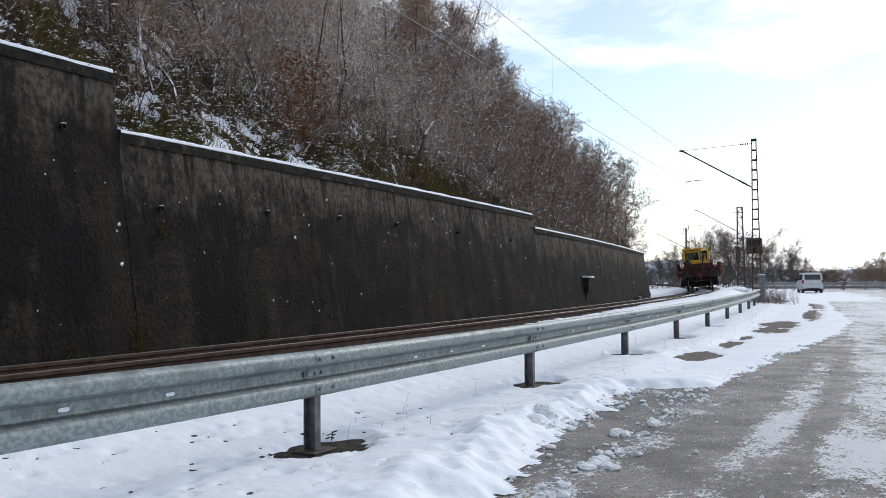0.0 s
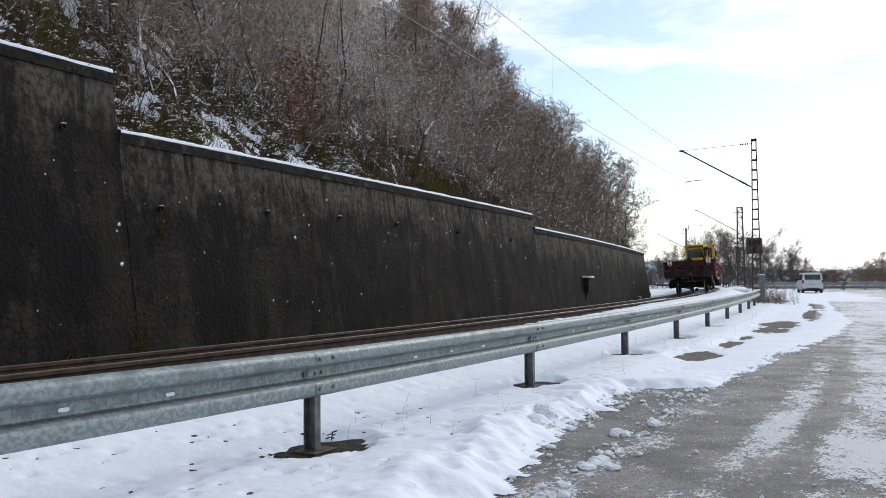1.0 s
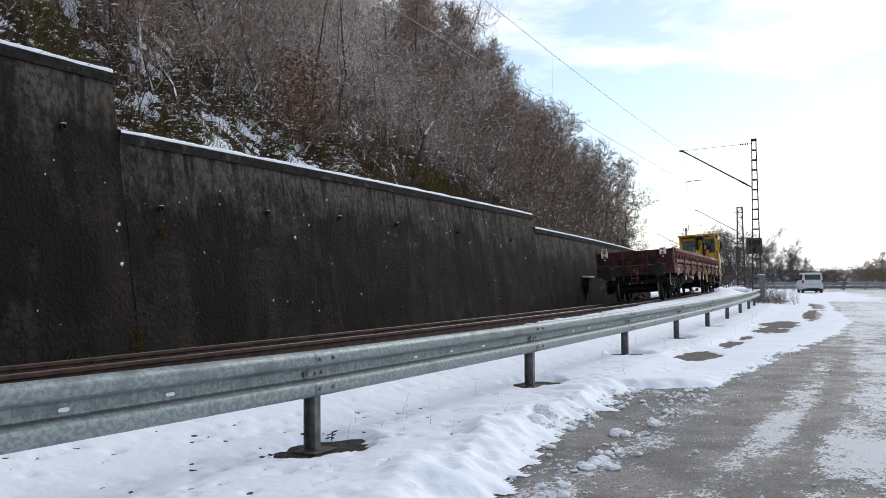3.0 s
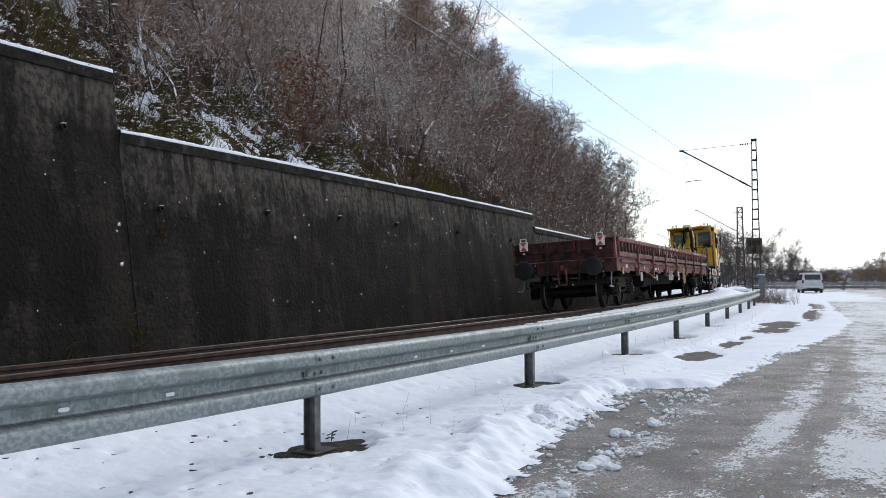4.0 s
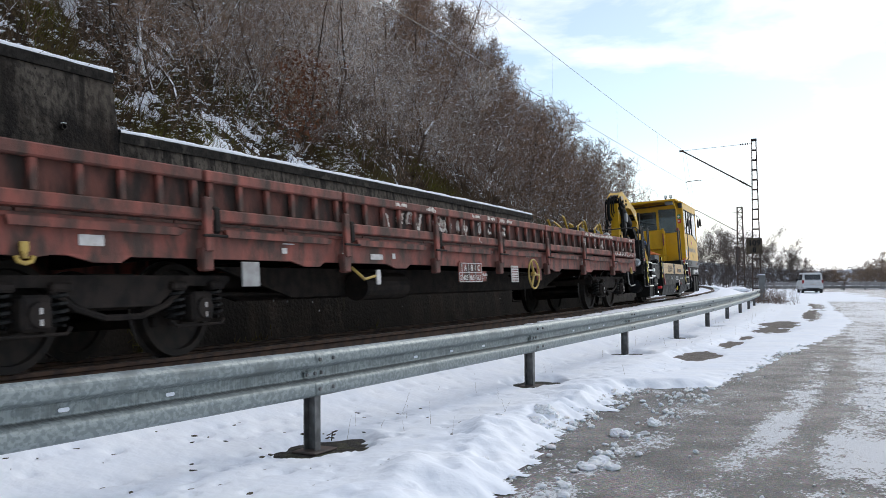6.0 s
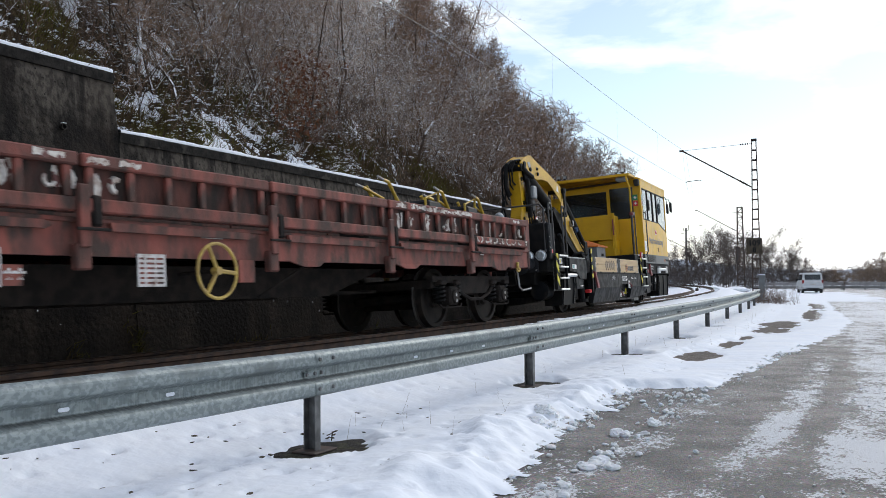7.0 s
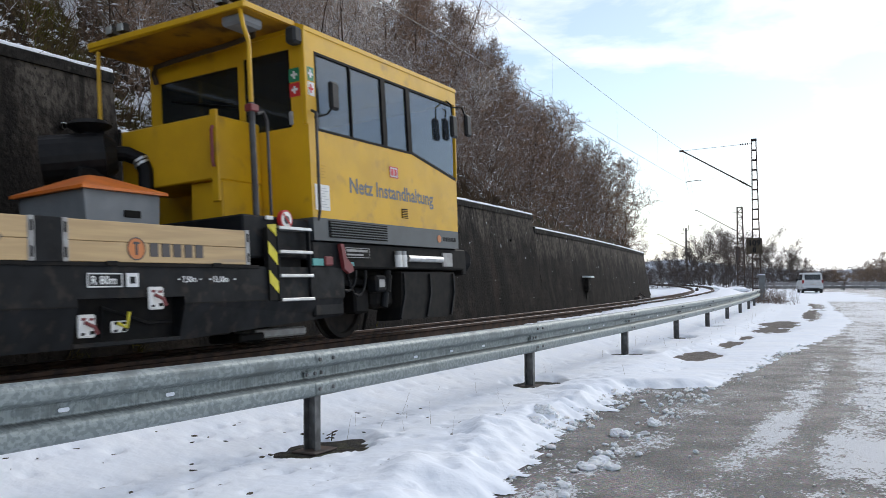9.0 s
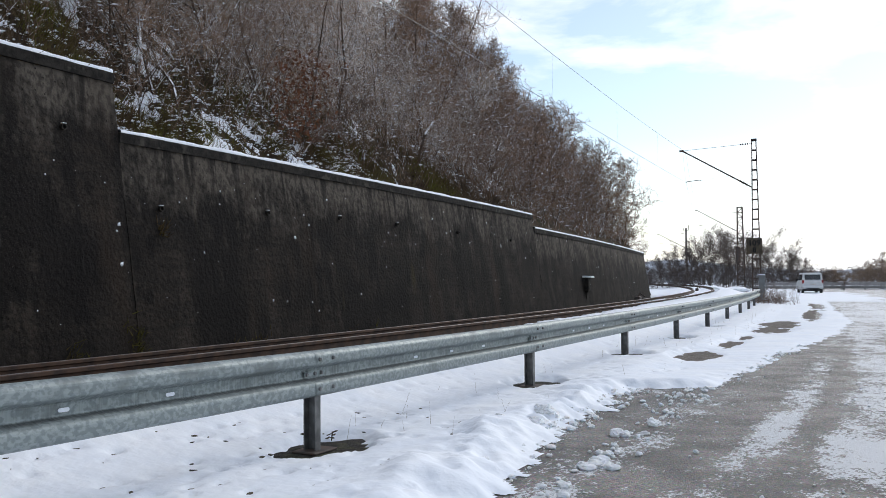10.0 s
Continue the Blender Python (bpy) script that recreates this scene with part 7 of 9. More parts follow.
def make_crane(c):
    """Folding loading crane: column, main boom, second arm and their rams, in the plane y = -0.6."""
    k = empty("loading_crane", pose(0, -0.43, 0), c)
    k["label"] = "yellow folding loading crane at rest"
    part("slew_base", cyl(bmesh.new(), (-4.67, 0, 1.0), (-4.67, 0, 1.44), 0.32, 0.28, 24), SOOT, k)
    part("slew_ring", cyl(bmesh.new(), (-4.67, 0, 1.40), (-4.67, 0, 1.50), 0.33, 0.31, 28), CRANE_YELLOW, k)
    bm = bmesh.new()
    prism(bm, [(-5.40, 3.07), (-5.16, 3.06), (-5.10, 2.74), (-5.02, 2.46), (-4.96, 2.20), (-4.62, 2.12), (-4.36, 1.98), (-4.34, 1.66), (-4.38, 1.50), (-4.80, 1.50), (-4.86, 1.80), (-5.34, 1.86), (-5.42, 2.05), (-5.30, 2.30), (-5.36, 2.75)], -0.115, 0.115)
    bmesh.ops.bevel(bm, geom=list(bm.edges), offset=0.012, segments=2, affect="EDGES")
    part("column", bm, CRANE_YELLOW, k)
    part("column_band", bx(-4.99, -4.345, -0.166, 0.166, 1.60, 1.66, bevel=0.01), SOOT, k, "black band of the slewing gear")
    part("rear_hose", rod([(-5.44, 0.10, 2.50), (-5.56, 0.12, 2.66), (-5.60, 0.10, 2.92), (-5.52, 0.08, 3.14), (-5.36, 0.05, 3.22), (-5.2, 0.0, 3.2)], 0.045, 10), HOSE, k, "thick black hydraulic hose")
    for q in range(5):
        jog = 0.03 * math.sin(2.3 * q)
        part("head_hose", rod([(-5.44, -0.05 + 0.05 * q, 2.72 - 0.10 * q), (-5.54 + jog, -0.03 + 0.06 * q, 2.78 - 0.06 * q), (-5.60 + 0.02 * q, -0.05 + 0.06 * q, 3.02 + 0.012 * q), (-5.50 + 0.02 * q, -0.10 + 0.05 * q, 3.22 - 0.01 * q), (-5.32, -0.13 + 0.05 * q, 3.25), (-5.18 + 0.01 * q, -0.16 + 0.06 * q, 3.14)], 0.019, 7), HOSE, k)
    for q in range(2):
        part("slack_hose", rod([(-5.46, 0.17 + 0.05 * q, 2.55), (-5.52, 0.20 + 0.05 * q, 2.25 - 0.1 * q), (-5.40, 0.20 + 0.05 * q, 1.95), (-5.15, 0.18 + 0.04 * q, 1.75)], 0.02, 7), HOSE, k)
    for q in range(3):
        part("column_hose", rod([(-5.14 + 0.05 * q, -0.15, 2.98), (-5.10 + 0.05 * q, -0.19 - 0.02 * q, 2.72), (-5.16 + 0.06 * q, -0.17, 2.40), (-5.06 + 0.08 * q, -0.18 - 0.03 * q, 2.12), (-4.98 + 0.10 * q, -0.16, 1.82)], 0.020, 7), HOSE, k)
    for x, z in ((-5.24, 2.86), (-5.18, 2.36), (-5.22, 2.02), (-4.52, 1.84)):
        part("column_pin", cyl(bmesh.new(), (x, -0.135, z), (x, 0.135, z), 0.045, n=12), SOOT, k)
    part("control_box", bx(-5.02, -4.80, -0.30, -0.12, 2.46, 2.72, bevel=0.02), BOX_GREY, k, "dark grey control box on the column")
    part("valve_block", bx(-5.06, -4.84, -0.26, -0.10, 2.18, 2.44, bevel=0.02), FRAME_GREY, k)
    part("round_sign", cyl(bmesh.new(), (-4.57, -0.166, 2.02), (-4.57, -0.172, 2.02), 0.085, n=22), SIGN_RED, k)
    part("sign_face", cyl(bmesh.new(), (-4.57, -0.172, 2.02), (-4.57, -0.176, 2.02), 0.07, n=22), SIGN_WHITE, k)
    part("hydraulic_motor", bx(-4.90, -4.66, -0.30, -0.15, 1.68, 2.02, bevel=0.04), SOOT, k)
    # main boom: two cheek plates with a top web
    boom = [(-5.48, 3.10), (-5.24, 3.27), (-4.87, 3.40), (-4.65, 3.42), (-4.29, 3.31), (-3.60, 3.17), (-2.66, 2.94), (-2.64, 2.68), (-2.70, 2.55), (-2.84, 2.65), (-3.07, 2.76), (-3.61, 2.96), (-4.02, 2.97), (-4.36, 2.92), (-4.76, 3.00), (-5.17, 3.02), (-5.40, 3.02)]
    for y0, y1 in ((-0.17, -0.15), (0.15, 0.17)):
        bm = bmesh.new()
        prism(bm, boom, y0, y1)
        part("boom_cheek", bm, CRANE_YELLOW, k)
    bm = bmesh.new()
    prism(bm, [(-5.24, 3.25), (-4.87, 3.38), (-4.65, 3.40), (-4.29, 3.29), (-2.68, 2.92), (-2.70, 2.86), (-4.3, 3.22), (-4.66, 3.33), (-4.86, 3.32), (-5.2, 3.2)], -0.15, 0.15)
    part("boom_web", bm, CRANE_YELLOW, k)
    for x, z, r in ((-5.17, 3.16, 0.07), (-4.80, 3.10, 0.045), (-4.33, 3.05, 0.04), (-4.34, 3.16, 0.03), (-5.38, 3.08, 0.08)):
        part("pivot_pin", cyl(bmesh.new(), (x, -0.20, z), (x, 0.20, z), r, n=14), SOOT, k)
    part("blue_dot", cyl(bmesh.new(), (-4.33, -0.171, 3.17), (-4.33, -0.176, 3.17), 0.04, n=16), MARK_BLUE, k)
    bm = bmesh.new()
    prism(bm, [(-3.02, 2.80), (-2.84, 2.78), (-2.92, 2.95)], -0.175, -0.1705)
    part("warning_sign", bm, SIGN_WHITE, k)
    bm = bmesh.new()
    prism(bm, [(-4.95, 3.24), (-4.78, 3.27), (-4.74, 3.15), (-4.82, 3.12), (-4.9, 3.16)], -0.175, -0.1705)
    part("worn_patch", bm, TRAY_GREY, k, "patch of worn paint")
    part("elbow_link", rod([(-5.36, -0.2, 3.09), (-5.12, -0.2, 3.0), (-4.76, -0.2, 2.94)], 0.05, 8), SOOT, k)
    part("lift_ram", cyl(bmesh.new(), (-4.75, -0.05, 3.0), (-3.36, -0.03, 2.50), 0.115, n=18), SOOT, k)
    part("lift_ram_rod", cyl(bmesh.new(), (-3.40, -0.03, 2.50), (-2.80, -0.03, 2.31), 0.04, n=12), ALU, k)
    part("column_ram", cyl(bmesh.new(), (-5.05, -0.2, 2.05), (-5.12, -0.2, 2.85), 0.05, n=14), SOOT, k)
    # knee link plates
    for y0, y1 in ((-0.22, -0.185), (0.185, 0.22)):
        bm = bmesh.new()
        prism(bm, [(-2.62, 2.90), (-2.50, 2.92), (-2.42, 2.84), (-2.47, 2.66), (-2.44, 2.42), (-2.42, 2.30), (-2.50, 2.22), (-2.60, 2.27), (-2.56, 2.45), (-2.58, 2.7)], y0, y1)
        part("knee_link", bm, SOOT, k)
    for x, z in ((-2.52, 2.85), (-2.51, 2.29)):
        part("knee_pin", cyl(bmesh.new(), (x, -0.24, z), (x, 0.24, z), 0.06, n=14), SOOT, k)
    # second arm folded down towards the cab
    bm = bmesh.new()
    prism(bm, [(-2.44, 2.68), (-2.22, 2.68), (-2.12, 2.42), (-1.80, 2.12), (-1.30, 1.79), (-0.85, 1.57), (-0.76, 1.36), (-0.95, 1.36), (-1.31, 1.43), (-1.91, 1.75), (-2.29, 1.99), (-2.52, 2.20), (-2.60, 2.40)], -0.12, 0.12)
    part("second_arm", bm, CRANE_YELLOW, k)
    bm = bmesh.new()
    prism(bm, [(-2.58, 2.30), (-2.26, 1.97), (-1.31, 1.42), (-1.15, 1.36), (-1.45, 1.32), (-2.0, 1.57), (-2.6, 1.94), (-3.12, 2.34), (-3.05, 2.44)], -0.10, 0.10)
    part("arm_underside", bm, SOOT, k)
    part("extension_ram", cyl(bmesh.new(), (-2.18, -0.08, 2.62), (-0.80, -0.08, 1.72), 0.07, n=14), SOOT, k)
    part("extension_ram", cyl(bmesh.new(), (-2.10, 0.08, 2.64), (-0.70, 0.08, 1.72), 0.055, n=14), SOOT, k)
    part("arm_end", bx(-0.86, -0.55, -0.16, 0.16, 1.34, 1.74, bevel=0.05), SOOT, k)
    part("arm_valve", bx(-1.98, -1.84, -0.21, -0.12, 2.03, 2.18, bevel=0.02), TRAY_GREY, k)
    part("arm_valve_cap", cyl(bmesh.new(), (-1.72, -0.2, 2.0), (-1.66, -0.2, 1.92), 0.05, n=10), MARK_BLUE, k)
    for q in range(3):
        part("arm_hose", rod([(-2.30, -0.15, 2.55 - 0.04 * q), (-2.12, -0.2, 2.30), (-2.0, -0.2, 2.12), (-1.8, -0.18, 1.98 - 0.02 * q), (-1.2, -0.15, 1.62), (-0.85, -0.15, 1.44)], 0.018, 6), HOSE, k)


def make_motor_car(ws_list):
    c = empty("motor_car")
    tagged(c, "yellow and anthracite rail motor car with crane and load bed", "rail vehicle")
    part("main_frame", bx(-5.95, 6.80, -0.95, 0.95, 0.62, 0.98, bevel=0.02), SOOT, c)
    for sd in (-1, 1):
        # load-bed skirt with a crease and an inset valve niche on the road's side
        cut = [(-2.85, -0.30), (0.86, 3.40)] if sd < 0 else [(-2.85, 3.40)]
        for x0, x1 in cut:
            bm = bmesh.new()
            prism(bm, [(sd * 1.33, 0.855), (sd * 1.33, 0.50), (sd * 1.24, 0.17), (sd * 1.15, 0.17), (sd * 1.15, 0.855)], x0, x1, axis="x")
            if x1 > 3:
                for v in bm.verts:
                    if v.co.x > 3 and v.co.z < 0.4:
                        v.co.z += 0.12
            part("skirt", bm, FRAME_GREY, c, "anthracite side skirt with a crease")
            part("skirt_seam", bx(x0, x1, *sorted((sd * 1.331, sd * 1.336)), 0.500, 0.512), SOOT, c)
        part("bed_rail", bx(-2.85, 1.9, *sorted((sd * 1.32, sd * 1.345)), 0.835, 0.868, bevel=0.004), SOOT, c)
    bm = bmesh.new()
    box(bm, -0.30, 0.86, -1.33, -1.15, 0.57, 0.855)
    part("skirt", bm, FRAME_GREY, c)
    part("niche_back", bx(-0.30, 0.86, -1.17, -1.15, 0.17, 0.57), SOOT, c)
    part("niche_sill", bx(-0.30, 0.86, -1.26, -1.15, 0.17, 0.21, bevel=0.006), FRAME_GREY, c)
    # valves in the niche
    for x, z, hh in ((-0.16, 0.35, 0.19), (0.50, 0.56, 0.20), (0.17, 0.33, 0.10)):
        v = empty("brake_valve", pose(x, -1.345 if z > 0.5 else -1.25, z), c)
        part("valve_plate", bx(-0.085, 0.085, -0.01, 0.01, -hh / 2, hh / 2, bevel=0.016), SIGN_WHITE, v, "white valve plate")
        for px, pz, pw, ph in ((-0.055, hh * 0.30, 0.045, 0.022), (0.02, hh * 0.28, 0.05, 0.02), (-0.06, -hh * 0.34, 0.035, 0.02), (0.025, -hh * 0.30, 0.045, 0.026)):
            part("plate_print", bx(px, px + pw, -0.0135, -0.010, pz - ph / 2, pz + ph / 2), JACK_RED if pz > 0 and z > 0.34 else SOOT, v)
        part("valve_lever", rod([(-0.03, -0.02, 0.03), (0.04, -0.05, -0.01), (0.07, -0.05, -0.07 if z > 0.34 else 0.12)], 0.016, 6), JACK_RED if z > 0.34 else HAZARD_YELLOW, v)
    part("valve_pipe", rod([(0.02, -1.2, 0.25), (0.02, -1.22, 0.5), (0.5, -1.22, 0.35), (0.8, -1.2, 0.35)], 0.018, 6), SOOT, c)
    # load bed
    part("bed", bx(-2.9, 1.75, -1.28, 1.28, 0.86, 0.92), SOOT, c)
    for sd in (-1, 1):
        for x0, x1 in ((-2.80, -0.71), (-0.41, 1.73)):
            b = empty("drop_board", pose(0, sd * 1.325, 0), c)
            b["label"] = "pale varnished wooden drop board"
            for z0, z1 in ((0.872, 1.04), (1.044, 1.215)):
                part("plank", bx(x0 + 0.015, x1 - 0.015, -0.02, 0.02, z0, z1, bevel=0.004), BOARD_WOOD, b)
            for x in (x0, x1):
                part("end_shoe", bx(x - 0.03, x + 0.03, -0.026, 0.026, 0.868, 1.22, bevel=0.005), TRAY_GREY, b)
                for z in (0.90, 1.10):
                    part("shoe_slot", bx(x - 0.013, x + 0.013, sd * 0.026 - 0.003, sd * 0.026 + 0.003, z, z + 0.085, bevel=0.002), SOOT, b)
            for x in (x0 + 0.45, x1 - 0.45):
                part("hinge", bx(x - 0.06, x + 0.06, -0.032, -0.02, 0.84, 0.88, bevel=0.004), SOOT, b)
        part("board_post", bx(-0.70, -0.42, *sorted((sd * 1.30, sd * 1.35)), 0.86, 1.22, bevel=0.008), FRAME_GREY, c)
    y = -1.3475
    # outlined hexagons and the maker's mark as plain shapes
    for k in range(5):
        cx, cz = -1.80 + 0.185 * k, 1.035
        bm = bmesh.new()
        prism(bm, [(cx - 0.125, cz + 0.02), (cx - 0.01, cz + 0.115), (cx + 0.115, cz + 0.01), (cx - 0.02, cz - 0.115)], y + 0.001 - 0.0008 * k, y + 0.003 - 0.0008 * k)
        dm = part("diamond", bm, (BOARD_STAIN, BOARD_STAIN_PALE)[k % 2], c, "faded brown diamond on the board")
        ring = [(cx - 0.125, y - 0.003, cz + 0.02), (cx - 0.01, y - 0.003, cz + 0.115), (cx + 0.115, y - 0.003, cz + 0.01), (cx - 0.02, y - 0.003, cz - 0.115), (cx - 0.125, y - 0.003, cz + 0.02)]
        part("diamond_edge", rod(ring, 0.0035, 4), TEXT_FAINT, dm)
    part("board_line", bx(-2.62, -1.92, y - 0.002, y + 0.002, 1.06, 1.066), TEXT_FAINT, c)
    part("maker_ring", rod([(0.30 + 0.095 * math.cos(radians(12 * q)), y, 0.99 + 0.095 * math.sin(radians(12 * q))) for q in range(31)], 0.006, 5), TEXT_BROWN, c, "thin dark ring round the disc")
    part("maker_field", cyl(bmesh.new(), (0.30, y + 0.001, 0.99), (0.30, y - 0.002, 0.99), 0.092, n=28), MARK_ORANGE, c, "plain orange disc")
    part("maker_stem", bx(0.287, 0.313, y - 0.005, y + 0.001, 0.935, 1.04), TEXT_BROWN, c)
    part("maker_stem", bx(0.266, 0.334, y - 0.0055, y + 0.001, 1.03, 1.05), TEXT_BROWN, c)
    for k in range(5):
        x = 0.45 + 0.138 * k
        part("maker_bar", bx(x, x + 0.095, y - 0.003, y + 0.001, 0.925, 1.045), TEXT_BROWN, c, "dark block in place of a letter")
    # small lettering on the skirt
    fr = empty("radius_plate", pose(-0.21, -1.337, 0.66), c)
    for q in ((0, 0.36, 0, 0.012), (0, 0.36, 0.108, 0.12), (0, 0.012, 0, 0.12), (0.348, 0.36, 0, 0.12)):
        part("plate_line", bx(q[0], q[1], -0.003, 0.001, q[2], q[3]), TEXT_WHITE, fr)
    lettering("R 80m", 0.10, TEXT_WHITE, fr, facing(0.035, -0.002, 0.026), "lettering", 0.002)
    part("symbol_plate", bx(0.19, 0.32, -1.340, -1.334, 0.66, 0.78), TEXT_WHITE, c)
    part("symbol_mark", bx(0.225, 0.285, -1.343, -1.340, 0.69, 0.75), FRAME_GREY, c)
    for x, words in ((0.83, "7,50m"), (1.22, "13,10m")):
        lettering(words, 0.075, TEXT_WHITE, c, facing(x, -1.3375, 0.70), "lettering", 0.002)
    for x in (0.78, 1.05, 1.18, 1.52):
        part("stencil_bar", bx(x, x + 0.03, -1.337, -1.334, 0.72, 0.732), TEXT_WHITE, c)
    part("hump_mark", rod([(-1.13 + 0.055 * math.cos(math.pi * q / 8), -1.336, 0.70 + 0.055 * math.sin(math.pi * q / 8)) for q in range(9)], 0.010, 5), TEXT_WHITE, c, "white arch mark")
    for sx in (-1, 1):
        part("hump_arrow", rod([(-1.13 + sx * 0.13, -1.336, 0.745), (-1.13 + sx * 0.09, -1.336, 0.70), (-1.13 + sx * 0.12, -1.336, 0.695)], 0.008, 5), TEXT_WHITE, c)
        part("hump_dot", rod([(-1.13 + sx * 0.03, -1.336, 0.775), (-1.13 + sx * 0.07, -1.336, 0.765)], 0.008, 5), TEXT_WHITE, c)
    # plastic box with orange lid on the bed
    g = empty("tool_box", pose(0.88, -0.10, 1.0), c)
    g["label"] = "grey plastic tool box with an orange hipped lid"
    bm = bmesh.new()
    prism(bm, [(-0.42, 0.0), (0.42, 0.0), (0.46, 0.62), (-0.46, 0.62)], -0.46, 0.46)
    part("body", bm, BOX_GREY, g)
    bm = bmesh.new()
    lo = [bm.verts.new(v) for v in ((-0.52, -0.52, 0.62), (0.52, -0.52, 0.62), (0.52, 0.52, 0.62), (-0.52, 0.52, 0.62))]
    md = [bm.verts.new(v) for v in ((-0.52, -0.52, 0.65), (0.52, -0.52, 0.65), (0.52, 0.52, 0.65), (-0.52, 0.52, 0.65))]
    hi = [bm.verts.new(v) for v in ((-0.10, -0.10, 0.83), (0.10, -0.10, 0.83), (0.10, 0.10, 0.83), (-0.10, 0.10, 0.83))]
    bm.faces.new(lo[::-1])
    bm.faces.new(hi)
    for a, b in ((lo, md), (md, hi)):
        for i in range(4):
            j = (i + 1) % 4
            bm.faces.new((a[i], a[j], b[j], b[i]))
    part("lid", bm, LID_ORANGE, g, "bright orange lid")
    part("grip_recess", bx(0.0, 0.2, -0.475, -0.455, 0.38, 0.45, bevel=0.004), SOOT, g)
    # dark rear platform under the cab, its guard rails and posts
    part("platform", bx(1.75, 2.88, -1.28, 1.28, 0.95, 1.40, bevel=0.02), FRAME_GREY, c)
    part("platform_step", bx(2.88, 3.45, -1.30, 1.30, 0.30, 1.17, bevel=0.02), FRAME_GREY, c)
    part("canopy_post", rod([(2.06, -1.2, 1.40), (2.06, -1.2, 2.62)], 0.034, 10), TUBE_GREY, c)
    part("canopy_post_top", rod([(2.06, -1.2, 2.55), (2.06, -1.2, 3.3), (2.04, -1.16, 3.45), (2.04, -1.12, 3.66)], 0.026, 10), CAB_YELLOW, c)
    part("post_clamp", bx(2.0, 2.13, -1.25, -1.15, 2.52, 2.60, bevel=0.01), JACK_RED, c)
    part("guard_tube", rod([(2.10, -1.24, 2.5), (2.20, -1.24, 2.54), (2.26, -1.24, 2.45), (2.26, -1.24, 1.42)], 0.018, 8), TUBE_GREY, c)
    part("far_post", rod([(2.05, 1.1, 1.40), (2.05, 1.1, 3.64)], 0.024, 8), CAB_YELLOW, c)
    e = empty("engine_cover", pose(0, 0, 0), c)
    e["label"] = "yellow sheet-metal engine cover"
    part("cover_body", bx(2.10, 2.88, -0.62, 0.82, 1.88, 2.60, bevel=0.015), CAB_YELLOW, e)
    part("cover_flange", bx(2.06, 2.10, -0.70, -0.60, 1.62, 2.64, bevel=0.01), CAB_YELLOW, e)
    part("cover_handle", rod([(2.04, -0.66, 2.45), (2.02, -0.66, 2.4), (2.02, -0.66, 2.05), (2.04, -0.66, 2.0)], 0.02, 6), JACK_RED, e)
    part("cover_base", bx(2.2, 2.88, -0.62, -0.15, 1.40, 1.88, bevel=0.015), CAB_YELLOW, e)
    a = empty("air_filter", pose(1.55, 0.82, 0), c)
    a["label"] = "black air-intake canister with a ribbed hose"
    part("canister", cyl(cyl(bmesh.new(), (-0.25, 0.35, 2.20), (0.24, -0.10, 2.26), 0.29, 0.29, 24), (0.24, -0.10, 2.26), (0.33, -0.18, 2.27), 0.29, 0.17, 24), BLACK_PLASTIC, a)
    part("neck", cyl(bmesh.new(), (0.12, 0.02, 2.44), (0.12, 0.02, 2.56), 0.11, 0.10, 16), BLACK_PLASTIC, a)
    part("rain_cap", cyl(bmesh.new(), (0.12, 0.02, 2.53), (0.12, 0.02, 2.61), 0.12, 0.25, 22), BLACK_PLASTIC, a)
    part("cap_top", cyl(bmesh.new(), (0.12, 0.02, 2.61), (0.12, 0.02, 2.66), 0.25, 0.20, 22), BLACK_PLASTIC, a)
    part("intake_hose", rod([(0.25, -0.12, 2.30), (0.40, -0.26, 2.29), (0.48, -0.38, 2.22), (0.51, -0.43, 2.08), (0.50, -0.44, 1.85), (0.46, -0.40, 1.5)], 0.088, 12), HOSE, a)
    for q in range(2):
        part("hose_clip", cyl(bmesh.new(), (0.478 + 0.008 * q, -0.375 - 0.015 * q, 2.225 - 0.045 * q), (0.486 + 0.008 * q, -0.386 - 0.015 * q, 2.20 - 0.045 * q), 0.096, n=14), ALU, a)
    part("filter_stand", bx(-0.2, 0.3, -0.2, 0.4, 0.92, 2.1, bevel=0.03), SOOT, a)
    make_cab(c)
    make_crane(c)
    # ladders
    ladder(c, 2.21, 2.76, 0.50, 1.27, 4)
    ladder(c, -5.62, -5.08, 0.50, 1.18, 4)
    part("warning_plate", bx(-5.56, -5.36, -1.345, -1.335, 1.02, 1.13, bevel=0.002), SIGN_WHITE, c, "white plate with warning signs")
    for q, mt in ((-5.52, HAZARD_YELLOW), (-5.43, TRAY_GREY)):
        part("plate_sign", bx(q, q + 0.06, -1.348, -1.345, 1.04, 1.11), mt, c)
    part("control_mark", bx(-4.60, -4.47, -1.335, -1.332, 0.945, 1.005), MARK_TEAL, c, "teal block on the control plate")
    part("no_entry_disc", cyl(bmesh.new(), (2.38, -1.30, 1.37), (2.38, -1.345, 1.37), 0.105, n=24), MARK_RED, c, "round red and white prohibition sign")
    part("no_entry_face", cyl(bmesh.new(), (2.38, -1.345, 1.37), (2.38, -1.349, 1.37), 0.085, n=24), SIGN_WHITE, c)
    part("no_entry_figure", cyl(bmesh.new(), (2.38, -1.349, 1.365), (2.38, -1.352, 1.365), 0.045, n=12), TEXT_BROWN, c)
    part("no_entry_bar", bx(-0.085, 0.085, -0.003, 0.0, -0.009, 0.009), MARK_RED, c, m=pose(2.38, -1.353, 1.37, 0, 45, 0))
    part("red_label", bx(2.10, 2.20, -1.31, -1.283, 1.36, 1.40), SIGN_WHITE, c)
    # under the cab: jack, plate, pump, light bar, battery box
    bm = bmesh.new()
